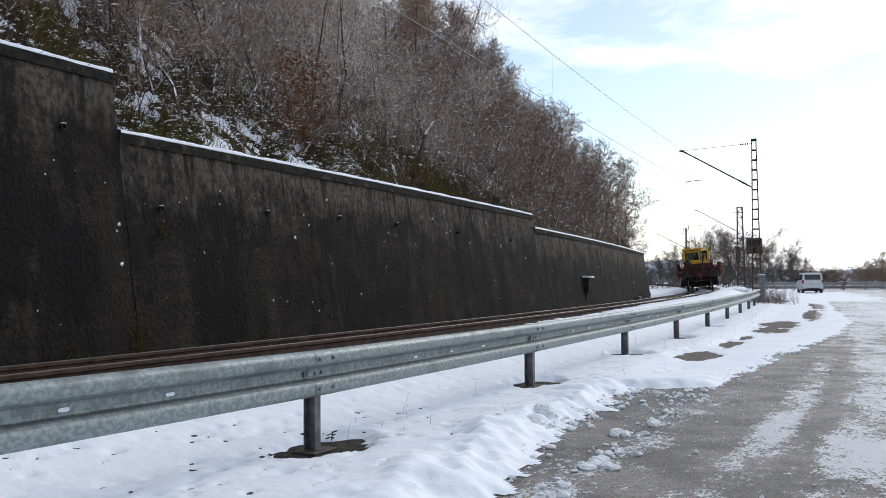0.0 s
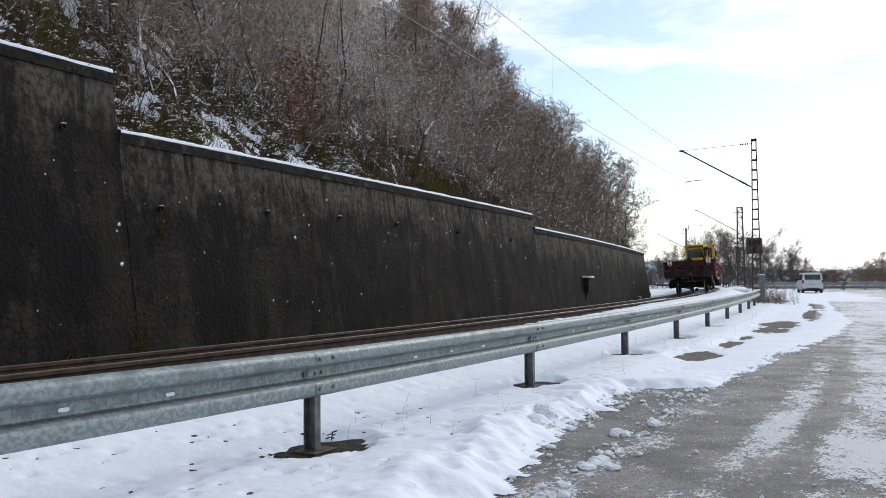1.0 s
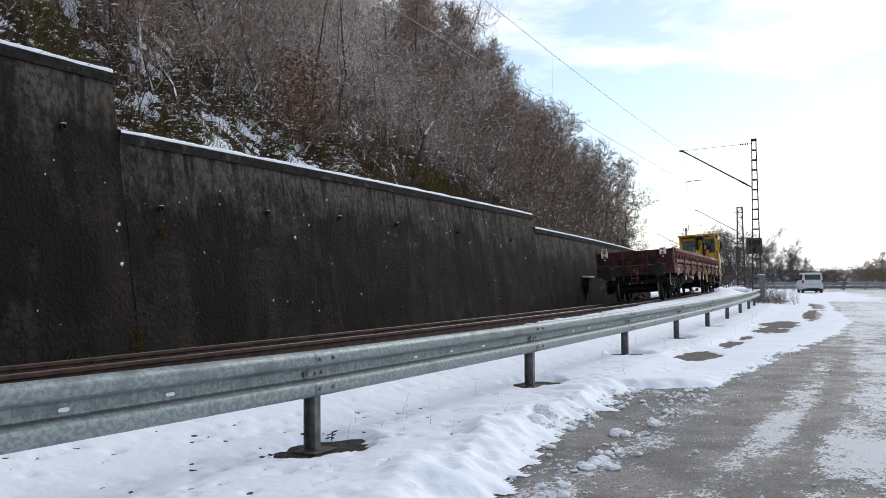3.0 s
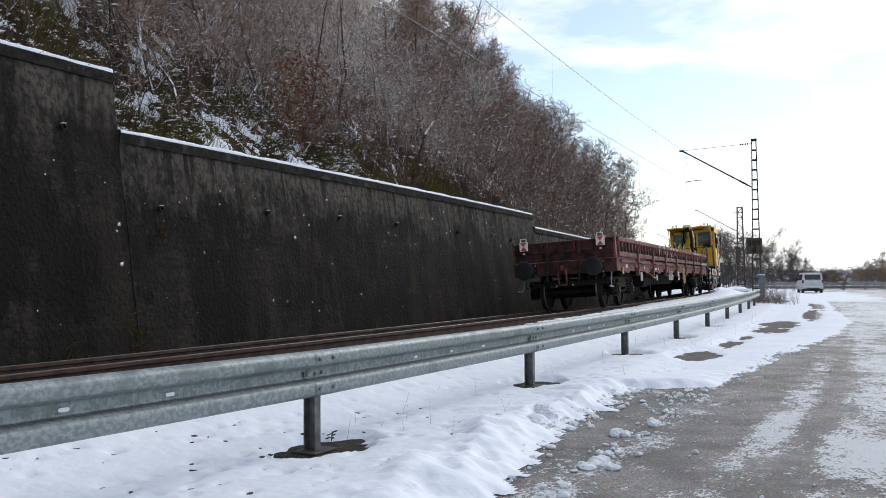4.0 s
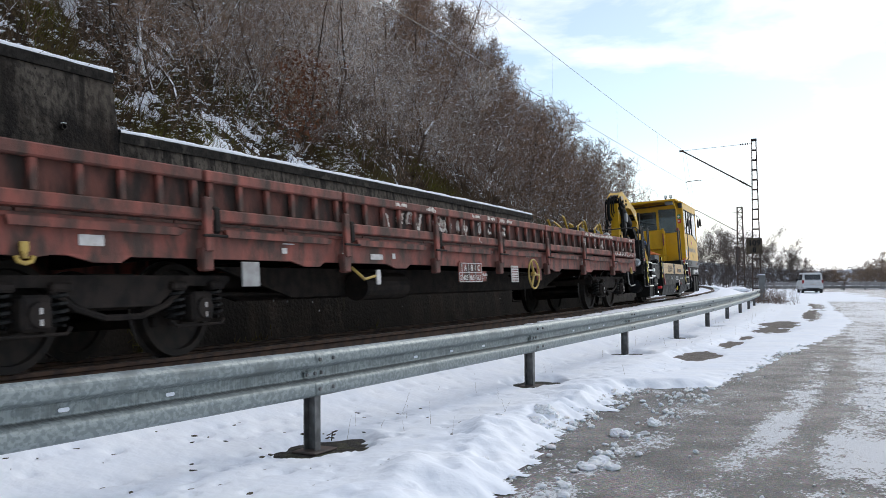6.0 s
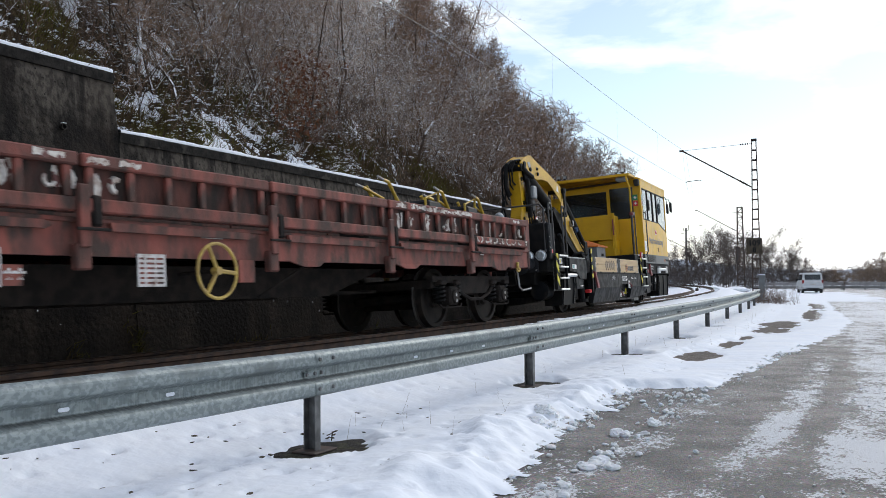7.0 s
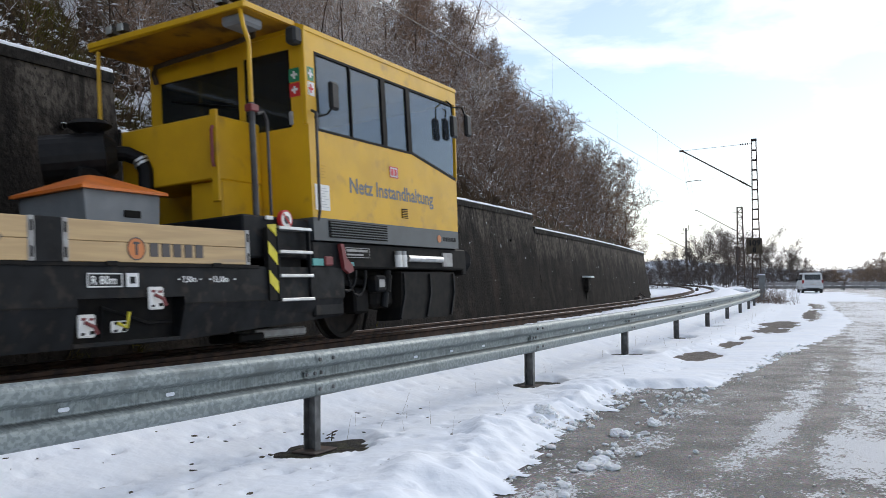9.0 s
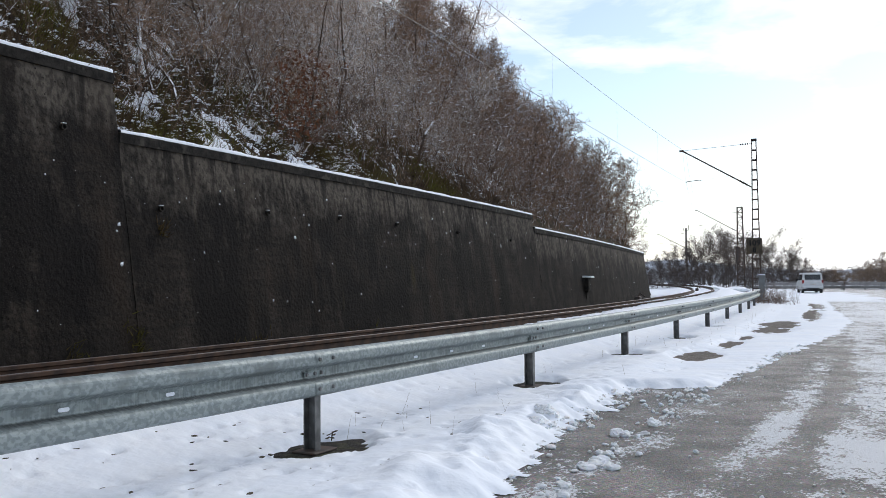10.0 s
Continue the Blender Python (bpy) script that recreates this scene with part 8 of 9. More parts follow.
    prism(bm, [(3.36, 1.14), (3.42, 1.14), (3.47, 0.97), (3.58, 0.90), (3.61, 0.82), (3.52, 0.79), (3.42, 0.84)], -1.36, -1.31)
    part("rerailing_ramp", bm, JACK_RED, c, "dark red rerailing ramp")
    part("type_plate", bx(3.50, 4.05, -1.315, -1.30, 0.98, 1.11, bevel=0.003), SOOT, c)
    for q in ((3.51, 4.04, 1.098, 1.106), (3.51, 4.04, 0.984, 0.992), (3.51, 3.52, 0.99, 1.10), (4.03, 4.04, 0.99, 1.10), (3.54, 4.0, 1.055, 1.085), (3.54, 3.9, 1.01, 1.03)):
        part("plate_line", bx(q[0], q[1], -1.3175, -1.315, q[2], q[3]), TRAY_GREY, c)
    part("small_plate", bx(2.86, 3.06, -1.315, -1.30, 0.88, 0.96), MARK_TEAL, c)
    part("red_handle", bx(3.08, 3.24, -1.33, -1.30, 0.88, 0.99, bevel=0.015), JACK_RED, c)
    part("under_frame", bx(2.88, 6.75, -1.29, 1.29, 0.86, 1.17, bevel=0.02), SOOT, c)
    # pipes, damper and brackets in the gap before the battery box
    for q in range(2):
        arc = [(3.62 + 0.22 * q - 0.20 * math.cos(math.pi * i / 8), -1.24, 0.84 - (0.26 + 0.06 * q) * math.sin(math.pi * i / 8)) for i in range(9)]
        part("brake_pipe", rod(arc, 0.018, 7), HOSE, c)
    part("damper", cyl(bmesh.new(), (4.62, -1.20, 0.84), (4.48, -1.20, 0.36), 0.055, n=12), FRAME_GREY, c)
    part("damper_sleeve", cyl(bmesh.new(), (4.60, -1.20, 0.78), (4.54, -1.20, 0.56), 0.075, n=12), SOOT, c)
    part("valve_case", bx(4.22, 4.46, -1.29, -1.12, 0.56, 0.78, bevel=0.03), FRAME_GREY, c)
    part("valve_plate", bx(4.27, 4.40, -1.295, -1.29, 0.62, 0.72, bevel=0.003), TRAY_GREY, c)
    part("bracket", bx(3.42, 3.52, -1.28, -1.1, 0.50, 0.86, bevel=0.015), FRAME_GREY, c)
    part("hose_mark", bx(3.58, 3.70, -1.302, -1.292, 0.88, 0.93), MARK_TEAL, c)
    part("light_bar", cyl(bmesh.new(), (4.98, -1.31, 1.0), (5.96, -1.31, 1.0), 0.045, n=12), ALU, c, "bright silver tube")
    part("corner_reflector", bx(5.99, 6.28, -1.325, -1.29, 0.90, 1.10, bevel=0.005), TRAY_GREY, c)
    for x in (4.71, 4.84):
        w = empty("lubricator", pose(x, -1.33, 0.97), c)
        part("reservoir", cyl(bmesh.new(), (0, 0, -0.09), (0, 0, 0.07), 0.050, n=14), SIGN_WHITE, w, "white plastic reservoir")
        part("cap", cyl(bmesh.new(), (0, 0, 0.07), (0, 0, 0.12), 0.045, n=12), TRAY_GREY, w)
    for x0, x1 in ((4.86, 6.40), (-5.22, -4.36)):
        u = empty("battery_box", Matrix(), c)
        bm = bmesh.new()
        prism(bm, [(x0, 0.82), (x1, 0.82), (x1, 0.48), (x1 - 0.16, 0.18), (x0 - 0.10, 0.18), (x0 - 0.02, 0.5)], -1.27, -0.9)
        part("box", bm, SOOT, u)
        for x in np.linspace(x0 + 0.05, x1 - 0.05, 3 if x1 > 0 else 2):
            part("strap", rod([(x, -1.28, 0.80), (x, -1.28, 0.52), (x - 0.14, -1.28, 0.20)], 0.024, 4), FRAME_GREY, u)
    part("step_rail", cyl(bmesh.new(), (-5.05, -1.30, 0.79), (-4.30, -1.30, 0.79), 0.038, n=12), ALU, c)
    for x in (4.12, -3.74):
        for sd in (-1, 1):
            part("axle_guard", bx(x - 0.16, x + 0.16, *sorted((sd * 0.92, sd * 1.12)), 0.30, 0.62, bevel=0.03), SOOT, c)
            part("axle_spring", spring(bmesh.new(), x + 0.42, sd * 1.02, 0.35, 0.68, 0.08), SPRING, c)
            part("axle_arm", bx(x - 0.6, x + 0.6, *sorted((sd * 0.98, sd * 1.08)), 0.66, 0.76, bevel=0.02), SOOT, c)
        part("sand_pipe", rod([(x + 0.5, -0.85, 0.7), (x + 0.56, -0.8, 0.3), (x + 0.5, -0.78, 0.08)], 0.025, 6), SOOT, c)
        ws_list.append((wheelset(c, x, 0.45), x, 0.45))
    part("gear_case", bx(4.3, 4.8, -1.18, -0.5, 0.35, 0.75, bevel=0.06), SOOT, c)
    part("rail_guard", bx(2.2, 3.1, -1.0, -0.7, 0.10, 0.20, bevel=0.02), TRAY_GREY, c)
    part("track_magnet", bx(1.9, 2.3, -1.05, -0.6, 0.08, 0.17, bevel=0.02), SOOT, c)
    # front part: frame, buffers, coupler
    part("end_beam", bx(6.68, 6.82, -1.28, 1.28, 0.78, 1.17, bevel=0.02), SOOT, c)
    for yq in (-0.875, 0.875):
        buffer(c, 6.82, yq, 1.04, 1, 0.20)
        buffer(c, -5.975, yq, 1.04, -1, 0.20)
    draw_gear(c, 6.82, 1.04, 1)
    draw_gear(c, -5.97, 1.04, -1)
    # crane end: frame, cabinet, lamps, rails
    part("crane_frame", bx(-5.97, -2.9, -1.24, 1.24, 0.86, 1.16, bevel=0.02), SOOT, c)
    bm = bmesh.new()
    prism(bm, [(-4.78, 1.15), (-3.55, 1.14), (-3.45, 0.88), (-3.6, 0.70), (-4.05, 0.72), (-4.30, 0.86), (-4.78, 0.88)], -1.325, -1.24)
    part("crane_skirt", bm, FRAME_GREY, c)
    part("frame_edge", bx(-5.05, -3.6, -1.33, -1.0, 1.15, 1.175, bevel=0.004), TRAY_GREY, c)
    part("tool_bin", bx(-4.3, -3.75, -1.30, -1.0, 0.50, 0.80, bevel=0.02), FRAME_GREY, c)
    part("bin_latch", rod([(-4.0, -1.31, 0.56), (-3.85, -1.31, 0.56)], 0.012, 6), ALU, c)
    part("control_plate", bx(-4.62, -4.32, -1.332, -1.325, 0.93, 1.02), SIGN_WHITE, c, "pale control plate")
    cb = empty("control_cabinet", Matrix(), c)
    cb["label"] = "dark steel control cabinet at the crane end"
    part("case", bx(-6.0, -5.62, -1.30, 0.2, 1.27, 1.83, bevel=0.015), FRAME_GREY, cb)
    part("cover", bx(-6.015, -5.995, -1.26, 0.16, 1.31, 1.80, bevel=0.004), SOOT, cb)
    for x in (-5.95, -5.68):
        for z in (1.34, 1.55, 1.45):
            part("rivet", cyl(bmesh.new(), (x, -1.30, z), (x, -1.307, z), 0.012, n=8), ALU, cb)
    part("lamp_panel", bx(-5.99, -5.7, -1.30, 1.30, 1.10, 1.27, bevel=0.02), SOOT, c)
    for yq in (-1.12, -0.86, 0.86, 1.12):
        head_lamp(c, -6.0, yq, 1.19, -1)
    head_lamp(c, -6.02, -0.30, 2.02, -1, 0.10)
    part("lamp_stalk", bx(-5.98, -5.86, -0.36, -0.24, 1.80, 2.12, bevel=0.01), FRAME_GREY, c)
    for yq in (-0.86, 0.86):
        head_lamp(c, 6.78, yq * 1.15, 1.30, 1)
    part("end_rail", rod([(-6.0, 0.9, 1.25), (-6.0, 0.9, 2.2), (-6.0, -1.15, 2.2), (-6.0, -1.22, 2.12), (-6.0, -1.22, 1.25)], 0.02, 8), TUBE_GREY, c)
    for x in (-5.86, -4.98):
        part("hand_rail", rod([(x - 0.06, -1.30, 1.18), (x - 0.06, -1.30, 2.14), (x - 0.02, -1.30, 2.22), (x + 0.10, -1.30, 2.22), (x + 0.15, -1.30, 2.14), (x + 0.15, -1.30, 1.18)], 0.019, 8), TUBE_GREY, c, "tall dark hoop handrail")
    part("tail_lamp", bx(-5.93, -5.83, -1.32, -1.28, 1.22, 1.30, bevel=0.01), MARK_RED, c)
    sp = empty("hazard_post", pose(-3.15, -1.34, 0), c)
    part("post", bx(-0.045, 0.045, -0.02, 0.02, 0.40, 1.40, bevel=0.004), SOOT, sp)
    for q in range(4):
        bm = bmesh.new()
        z = 0.72 + q * 0.185
        prism(bm, [(-0.044, z), (0.044, z + 0.03), (0.044, z + 0.125), (-0.044, z + 0.095)], -0.0255, -0.0205)
        part("hazard_stripe", bm, HAZARD_YELLOW, sp, "yellow hazard stripe")
    bm = bmesh.new()
    prism(bm, [(-2.92, 0.88), (-2.74, 0.87), (-2.74, 0.83), (-2.80, 0.82), (-2.58, 0.56), (-2.60, 0.50), (-2.72, 0.50)], -1.36, -1.30)
    part("rerailing_ramp", bm, JACK_RED, c, "dark red rerailing ramp")
    part("red_foot", bx(-3.35, -3.1, -1.33, -1.2, 0.40, 0.48, bevel=0.02), MARK_RED, c)
    for q in range(4):
        part("crane_hose", rod([(-3.75 + 0.06 * q, -1.0, 1.1), (-3.72 + 0.06 * q, -1.15, 1.28), (-3.62 + 0.06 * q, -1.25, 1.30), (-3.52 + 0.06 * q, -1.28, 1.15), (-3.5 + 0.05 * q, -1.28, 0.85)], 0.032, 8), HOSE, c)
    part("outrigger_leg", cyl(bmesh.new(), (-3.45, -1.15, 0.25), (-3.45, -1.15, 1.3), 0.075, n=14), SOOT, c)
    part("outrigger_foot", cyl(bmesh.new(), (-3.45, -1.15, 0.20), (-3.45, -1.15, 0.27), 0.14, n=14), SOOT, c)
    part("bed_bracket", rod([(-3.9, -0.9, 1.16), (-3.85, -0.9, 1.55), (-4.0, -0.9, 1.72)], 0.045, 6), FRAME_GREY, c)
    part("rear_pump", cyl(bmesh.new(), (-5.75, -0.95, 0.5), (-5.35, -0.95, 0.5), 0.19, n=18), FRAME_GREY, c)
    return c


# ---- overhead line, trackside things, van ----
CONCRETE_MAST = mat("mast_concrete", (0.20, 0.19, 0.18), 0.9, color2=(0.14, 0.13, 0.13), scale=3.0)
RUSTY_PLATE = mat("rusty_yellow_plate", (0.085, 0.066, 0.044), 0.8, color2=(0.05, 0.039, 0.028), scale=5.0)
CABINET_GREY = mat("cabinet_grey", (0.20, 0.215, 0.22), 0.55, color2=(0.16, 0.17, 0.175), scale=4.0)
PORCELAIN = mat("brown_porcelain", (0.035, 0.022, 0.018), 0.35)
VAN_WHITE = mat("van_white", (0.56, 0.575, 0.59), 0.35, color2=(0.62, 0.63, 0.64), scale=2.0, grime=(0.42, 0.41, 0.40), grime_scale=1.5, coat=0.4)
VAN_GLASS = mat("van_glass", (0.02, 0.025, 0.03), 0.08, spec=0.8)
LAMP_RED = mat("lamp_red", (0.35, 0.02, 0.02), 0.25)
FENCE_GREY = mat("weathered_rail", (0.34, 0.335, 0.33), 0.8, color2=(0.25, 0.24, 0.235), scale=2.0, vary=0.2)


def lattice_mast(m, height, foot, top, leg=0.03):
    """Two steel channels that draw together upwards, tied by flat battens."""
    t = empty("catenary_mast", m)
    tagged(t, "dark lattice steel mast of the overhead line", "mast", group="masts of the overhead line")
    n = max(6, round(height / 0.52))
    for sd in (-1, 1):
        bm = bmesh.new()
        prism(bm, [(sd * foot / 2 - leg, -0.3), (sd * foot / 2 + leg, -0.3), (sd * top / 2 + leg * 0.85, height), (sd * top / 2 - leg * 0.85, height)], -3 * leg, 3 * leg, axis="x")
        part("upright", bm, MAST_STEEL, t)
    for k in range(n + 1):
        z = height * (k + 0.4) / (n + 0.5)
        w = foot + (top - foot) * z / height
        for x in (-0.093, 0.085):
            part("batten", bx(x, x + 0.008, -w / 2 - 0.02, w / 2 + 0.02, z - 0.035, z + 0.035), MAST_STEEL, t)
        if leg > 0.04:
            z2 = height * (k + 1.4) / (n + 0.5)
            sg = 1 if k % 2 else -1
            if z2 < height:
                part("brace", rod([(0, -sg * w / 2, z), (0, sg * w / 2, z2)], 0.04, 5), MAST_STEEL, t)
    part("cap", bx(-0.11, 0.11, -top / 2 - 0.04, top / 2 + 0.04, height - 0.06, height + 0.03, bevel=0.01), MAST_STEEL, t)
    part("footing", bx(-0.3, 0.3, -0.35, 0.35, -0.5, 0.04, bevel=0.03), CONCRETE_MAST, t)
    return t


def cantilever(m, z_foot, z_tie, z_tip, reach, z_wire, name="cantilever"):
    """The arm that holds the wires over the track; y points from the mast to the track."""
    c = empty(name, m)
    tagged(c, "slanting cantilever arm with insulators and steady arm", "cantilever", group="arms of the overhead line")
    a, b = Vector((0, 0.12, z_foot)), Vector((0, reach, z_tip))
    part("arm_tube", rod([a, b], 0.035, 8), MAST_STEEL, c)
    d = (b - a).normalized()
    bm = bmesh.new()
    for k in range(6):
        p = a + d * (0.28 + 0.07 * k)
        cyl(bm, p, p + d * 0.035, 0.085, 0.04, 10)
    part("insulator", bm, PORCELAIN, c)
    q = Vector((0, 0.12, z_tie))
    part("tie_wire", rod([q, b + Vector((0, -0.05, 0.02))], 0.009, 5), WIRE, c)
    d2 = (b - q).normalized()
    bm = bmesh.new()
    for k in range(5):
        p = q + d2 * (0.16 + 0.08 * k)
        cyl(bm, p, p + d2 * 0.04, 0.06, 0.03, 10)
    part("insulator", bm, PORCELAIN, c)
    part("wire_clamp", bx(-0.06, 0.06, reach - 0.05, reach + 0.16, z_tip - 0.04, z_tip + 0.05, bevel=0.01), MAST_STEEL, c)
    s0 = a + d * ((reach - 0.12) * 0.36)
    part("steady_stay", rod([s0, (0, reach - 0.85, z_wire + 0.06)], 0.004, 4), WIRE, c)
    part("steady_arm", rod([(0, reach - 0.85, z_wire + 0.05), (0, reach - 0.8, z_wire + 0.08), (0, reach - 0.2, z_wire + 0.03), (0, reach - 0.13, z_wire - 0.02)], 0.018, 6), MAST_STEEL, c)
    part("hanger", rod([b, (0, reach - 0.13, z_wire)], 0.006, 4), WIRE, c)


def make_overhead():
    lattice_mast(set_at(43.6, -3.40, 0.50), 7.55, 0.40, 0.19)
    cantilever(set_at(43.6, -3.40, 0.0), 5.68, 7.86, 7.68, 3.40, 6.09)
    lattice_mast(set_at(86, -4.10, 0.4), 7.75, 0.66, 0.46, 0.06)
    cantilever(set_at(86, -4.0, 0.0), 5.75, 7.6, 7.95, 3.9, 6.4)
    sw = empty("switch_box", set_at(85.7, -3.85, 0.0))
    tagged(sw, "dark steel switch box fixed to the mast", "switch box")
    part("case", bx(-0.15, 0.15, -0.2, 0.2, 2.7, 4.3, bevel=0.03), MAST_STEEL, sw)
    part("door", bx(-0.165, -0.15, -0.17, 0.17, 2.75, 4.25, bevel=0.004), MAST_STEEL, sw)
    # a round concrete mast further on
    t = empty("catenary_mast", set_at(118, -1.95, 0.2))
    tagged(t, "grey concrete mast of the overhead line beyond the bend", "mast", group="masts of the overhead line")
    part("shaft", cyl(bmesh.new(), (0, 0, -0.3), (0, 0, 7.9), 0.19, 0.12, 12), CONCRETE_MAST, t)
    part("cross_arm", rod([(0, -0.35, 8.3), (0, -0.35, 7.6), (0, 0.3, 7.5), (0, 0.35, 7.9)], 0.05, 6), MAST_STEEL, t)
    cantilever(set_at(118, -1.9, 0.0), 5.4, 7.35, 7.3, 3.6, 6.0)
    # number plate of the line's kilometres on the near mast
    g = empty("kilometre_plate", set_at(43.45, -3.32, 2.78, 0))
    tagged(g, "weathered plate with kilometre figures on the mast", "plate")
    part("plate", bx(-0.02, 0.02, -0.37, 0.37, -0.38, 0.40, bevel=0.008), RUSTY_PLATE, g)
    for words, z, sz in (("109", 0.03, 0.38), ("8", -0.30, 0.34)):
        lettering(words, sz, BLACK_PLASTIC, g, pose(-0.024, 0.0, z, 90, 0, -90), "figures", 0.012, "CENTER")
    for y in (-0.2, 0.2):
        part("clamp", bx(-0.02, 0.12, y - 0.02, y + 0.02, -0.3, 0.3), MAST_STEEL, g)
    # wires: straight between their supports
    sup = [(-44.0, -0.35), (-1.0, -0.35), (43.6, -0.13), (86.0, -0.15), (118.0, 1.6), (160.0, 0.0)]
    names = ("contact_wire", "catenary_wire")
    for name, zs, r, lab in ((names[0], (5.85, 5.85, 6.08, 6.35, 6.0, 6.0), 0.0075, "thin dark contact wire over the track"), (names[1], (7.6, 7.6, 7.65, 7.95, 7.3, 7.3), 0.0065, "sagging carrier wire over the contact wire")):
        pts = []
        for (s0, o0), (s1, o1), za, zb in zip(sup, sup[1:], zs, zs[1:]):
            a, b = at(s0, o0, za), at(s1, o1, zb)
            for k in range(12):
                u = k / 12
                sag = (0.35 if name == names[1] else 0.06) * 4 * u * (1 - u)
                pts.append(a.lerp(b, u) - Vector((0, 0, sag)))
        w = tagged(part(name, rod(pts, r, 5), WIRE), lab, "wire")
        if name == names[1]:
            for (s0, o0), (s1, o1), za, zb, ca, cb in zip(sup[1:3], sup[2:4], zs[1:], zs[2:], (5.85, 6.08), (6.08, 6.35)):
                for k in range(1, 6):
                    u = k / 6
                    hi = at(s0, o0, za).lerp(at(s1, o1, zb), u) - Vector((0, 0, 0.35 * 4 * u * (1 - u)))
                    lo = at(s0, o0, ca).lerp(at(s1, o1, cb), u) - Vector((0, 0, 0.06 * 4 * u * (1 - u)))
                    part("dropper", rod([hi, lo], 0.002, 4), WIRE, w)


def make_wall_fittings():
    """Drain stubs, a niche box and plants on the retaining wall."""
    for s, z in ((7.79, 3.38), (9.46, 2.35), (12.1, 2.46), (14.5, 2.52), (16.95, 2.52), (20.4, 2.5), (24.5, 2.45)):
        d = empty("drain_stub", Matrix.Translation(wall_point(s, z)) @ set_at(s).to_3x3().to_4x4())
        tagged(d, "short drain pipe stub in the concrete wall", "drain pipe", group="drain stubs in the wall")
        bm = bmesh.new()
        rows = []
        for x, r in ((0.10, 0.046), (-0.06, 0.046), (-0.06, 0.033), (0.10, 0.033)):
            rows.append([bm.verts.new((r * math.cos(2 * math.pi * k / 14), x, r * math.sin(2 * math.pi * k / 14))) for k in range(14)])
        for a, b in zip(rows, rows[1:]):
            for i in range(14):
                j = (i + 1) % 14
                bm.faces.new((a[i], a[j], b[j], b[i]))
        part("pipe", bm, COPING, d)
        if s < 20:
            part("snow_cap", bx(-0.030, 0.034, -0.06, -0.005, 0.043, 0.055, bevel=0.005), SNOW, d)
    # white flecks of snow thrown against the wall
    r2 = np.random.default_rng(44)
    V, F = [], []
    base = np.array([(1, 0, 0), (0.6, 0, 0.7), (-0.3, 0, 1), (-1, 0, 0.3), (-0.8, 0, -0.5), (0, 0, -0.9), (0.7, 0, -0.6), (0, -1, 0)])
    for k in range(300):
        s = r2.uniform(5, 46)
        z = r2.uniform(0.6, 3.1) if k % 3 else r2.uniform(1.9, 3.0)
        r = abs(r2.normal(0, 0.008)) + 0.0035
        m = np.array(set_at(s).to_3x3())
        q = base * (1 + r2.normal(0, 0.25, (8, 1))) * [r, r * 0.6, r * 1.15]
        V.append(q @ m.T + np.array(wall_point(s, z, -0.002)))
        F += [[8 * k + i, 8 * k + (i + 1) % 7, 8 * k + 7] for i in range(7)]
    me = bpy.data.meshes.new("snow_flecks")
    me.from_pydata(np.concatenate(V).tolist(), [], F)
    me.materials.append(SNOW)
    tagged(new("snow_flecks", me), "white flecks of snow stuck to the black wall", "snow", kind="stuff")
    # niche box with a snow roof
    b = empty("wall_box", set_at(33.0, 0, 0))
    tagged(b, "dark wall-mounted box with a snowy roof", "box")
    f = WALL_FOOT + BATTER * 1.2
    part("case", bx(-0.22, 0.22, f - 0.22, f + 0.1, 0.72, 1.28, bevel=0.03), COPING, b)
    part("leg", bx(-0.10, 0.10, f - 0.12, f + 0.08, 0.30, 0.78, bevel=0.01), COPING, b)
    bm = bmesh.new()
    prism(bm, [(f - 0.38, 1.285), (f - 0.36, 1.335), (f - 0.1, 1.36), (f + 0.1, 1.36), (f + 0.1, 1.285)], -0.28, 0.28, axis="x")
    bmesh.ops.bevel(bm, geom=list(bm.edges), offset=0.02, segments=2, affect="EDGES")
    part("roof_snow", bm, SNOW, b)
    # tufts at the wall's foot and in its cracks
    A, B = [], []
    for s, z, n, sp, h in ((8.73, 0.05, 90, 0.10, 0.55), (7.65, 0.05, 60, 0.12, 0.25), (9.47, 1.9, 40, 0.06, 0.3), (5.2, 0.05, 50, 0.2, 0.25), (11.5, 0.05, 60, 0.4, 0.2), (15, 0.05, 60, 0.5, 0.2)):
        for _ in range(n):
            p = np.array(wall_point(s + r2.normal(0, sp), z + abs(r2.normal(0, h * 0.5)), 0.01))
            A.append(p)
            B.append(p + r2.normal(0, 0.05, 3) + np.array(LEFT[:]) * -0.06 + [0, 0, r2.uniform(0.03, 0.12)])
    ob = new("wall_moss", tubes("wall_moss", np.array(A), np.array(B), np.full(len(A), 0.008), np.zeros(len(A)), GRASS))
    tagged(ob, "yellow-green moss tufts in the wall's cracks", "moss", kind="stuff")


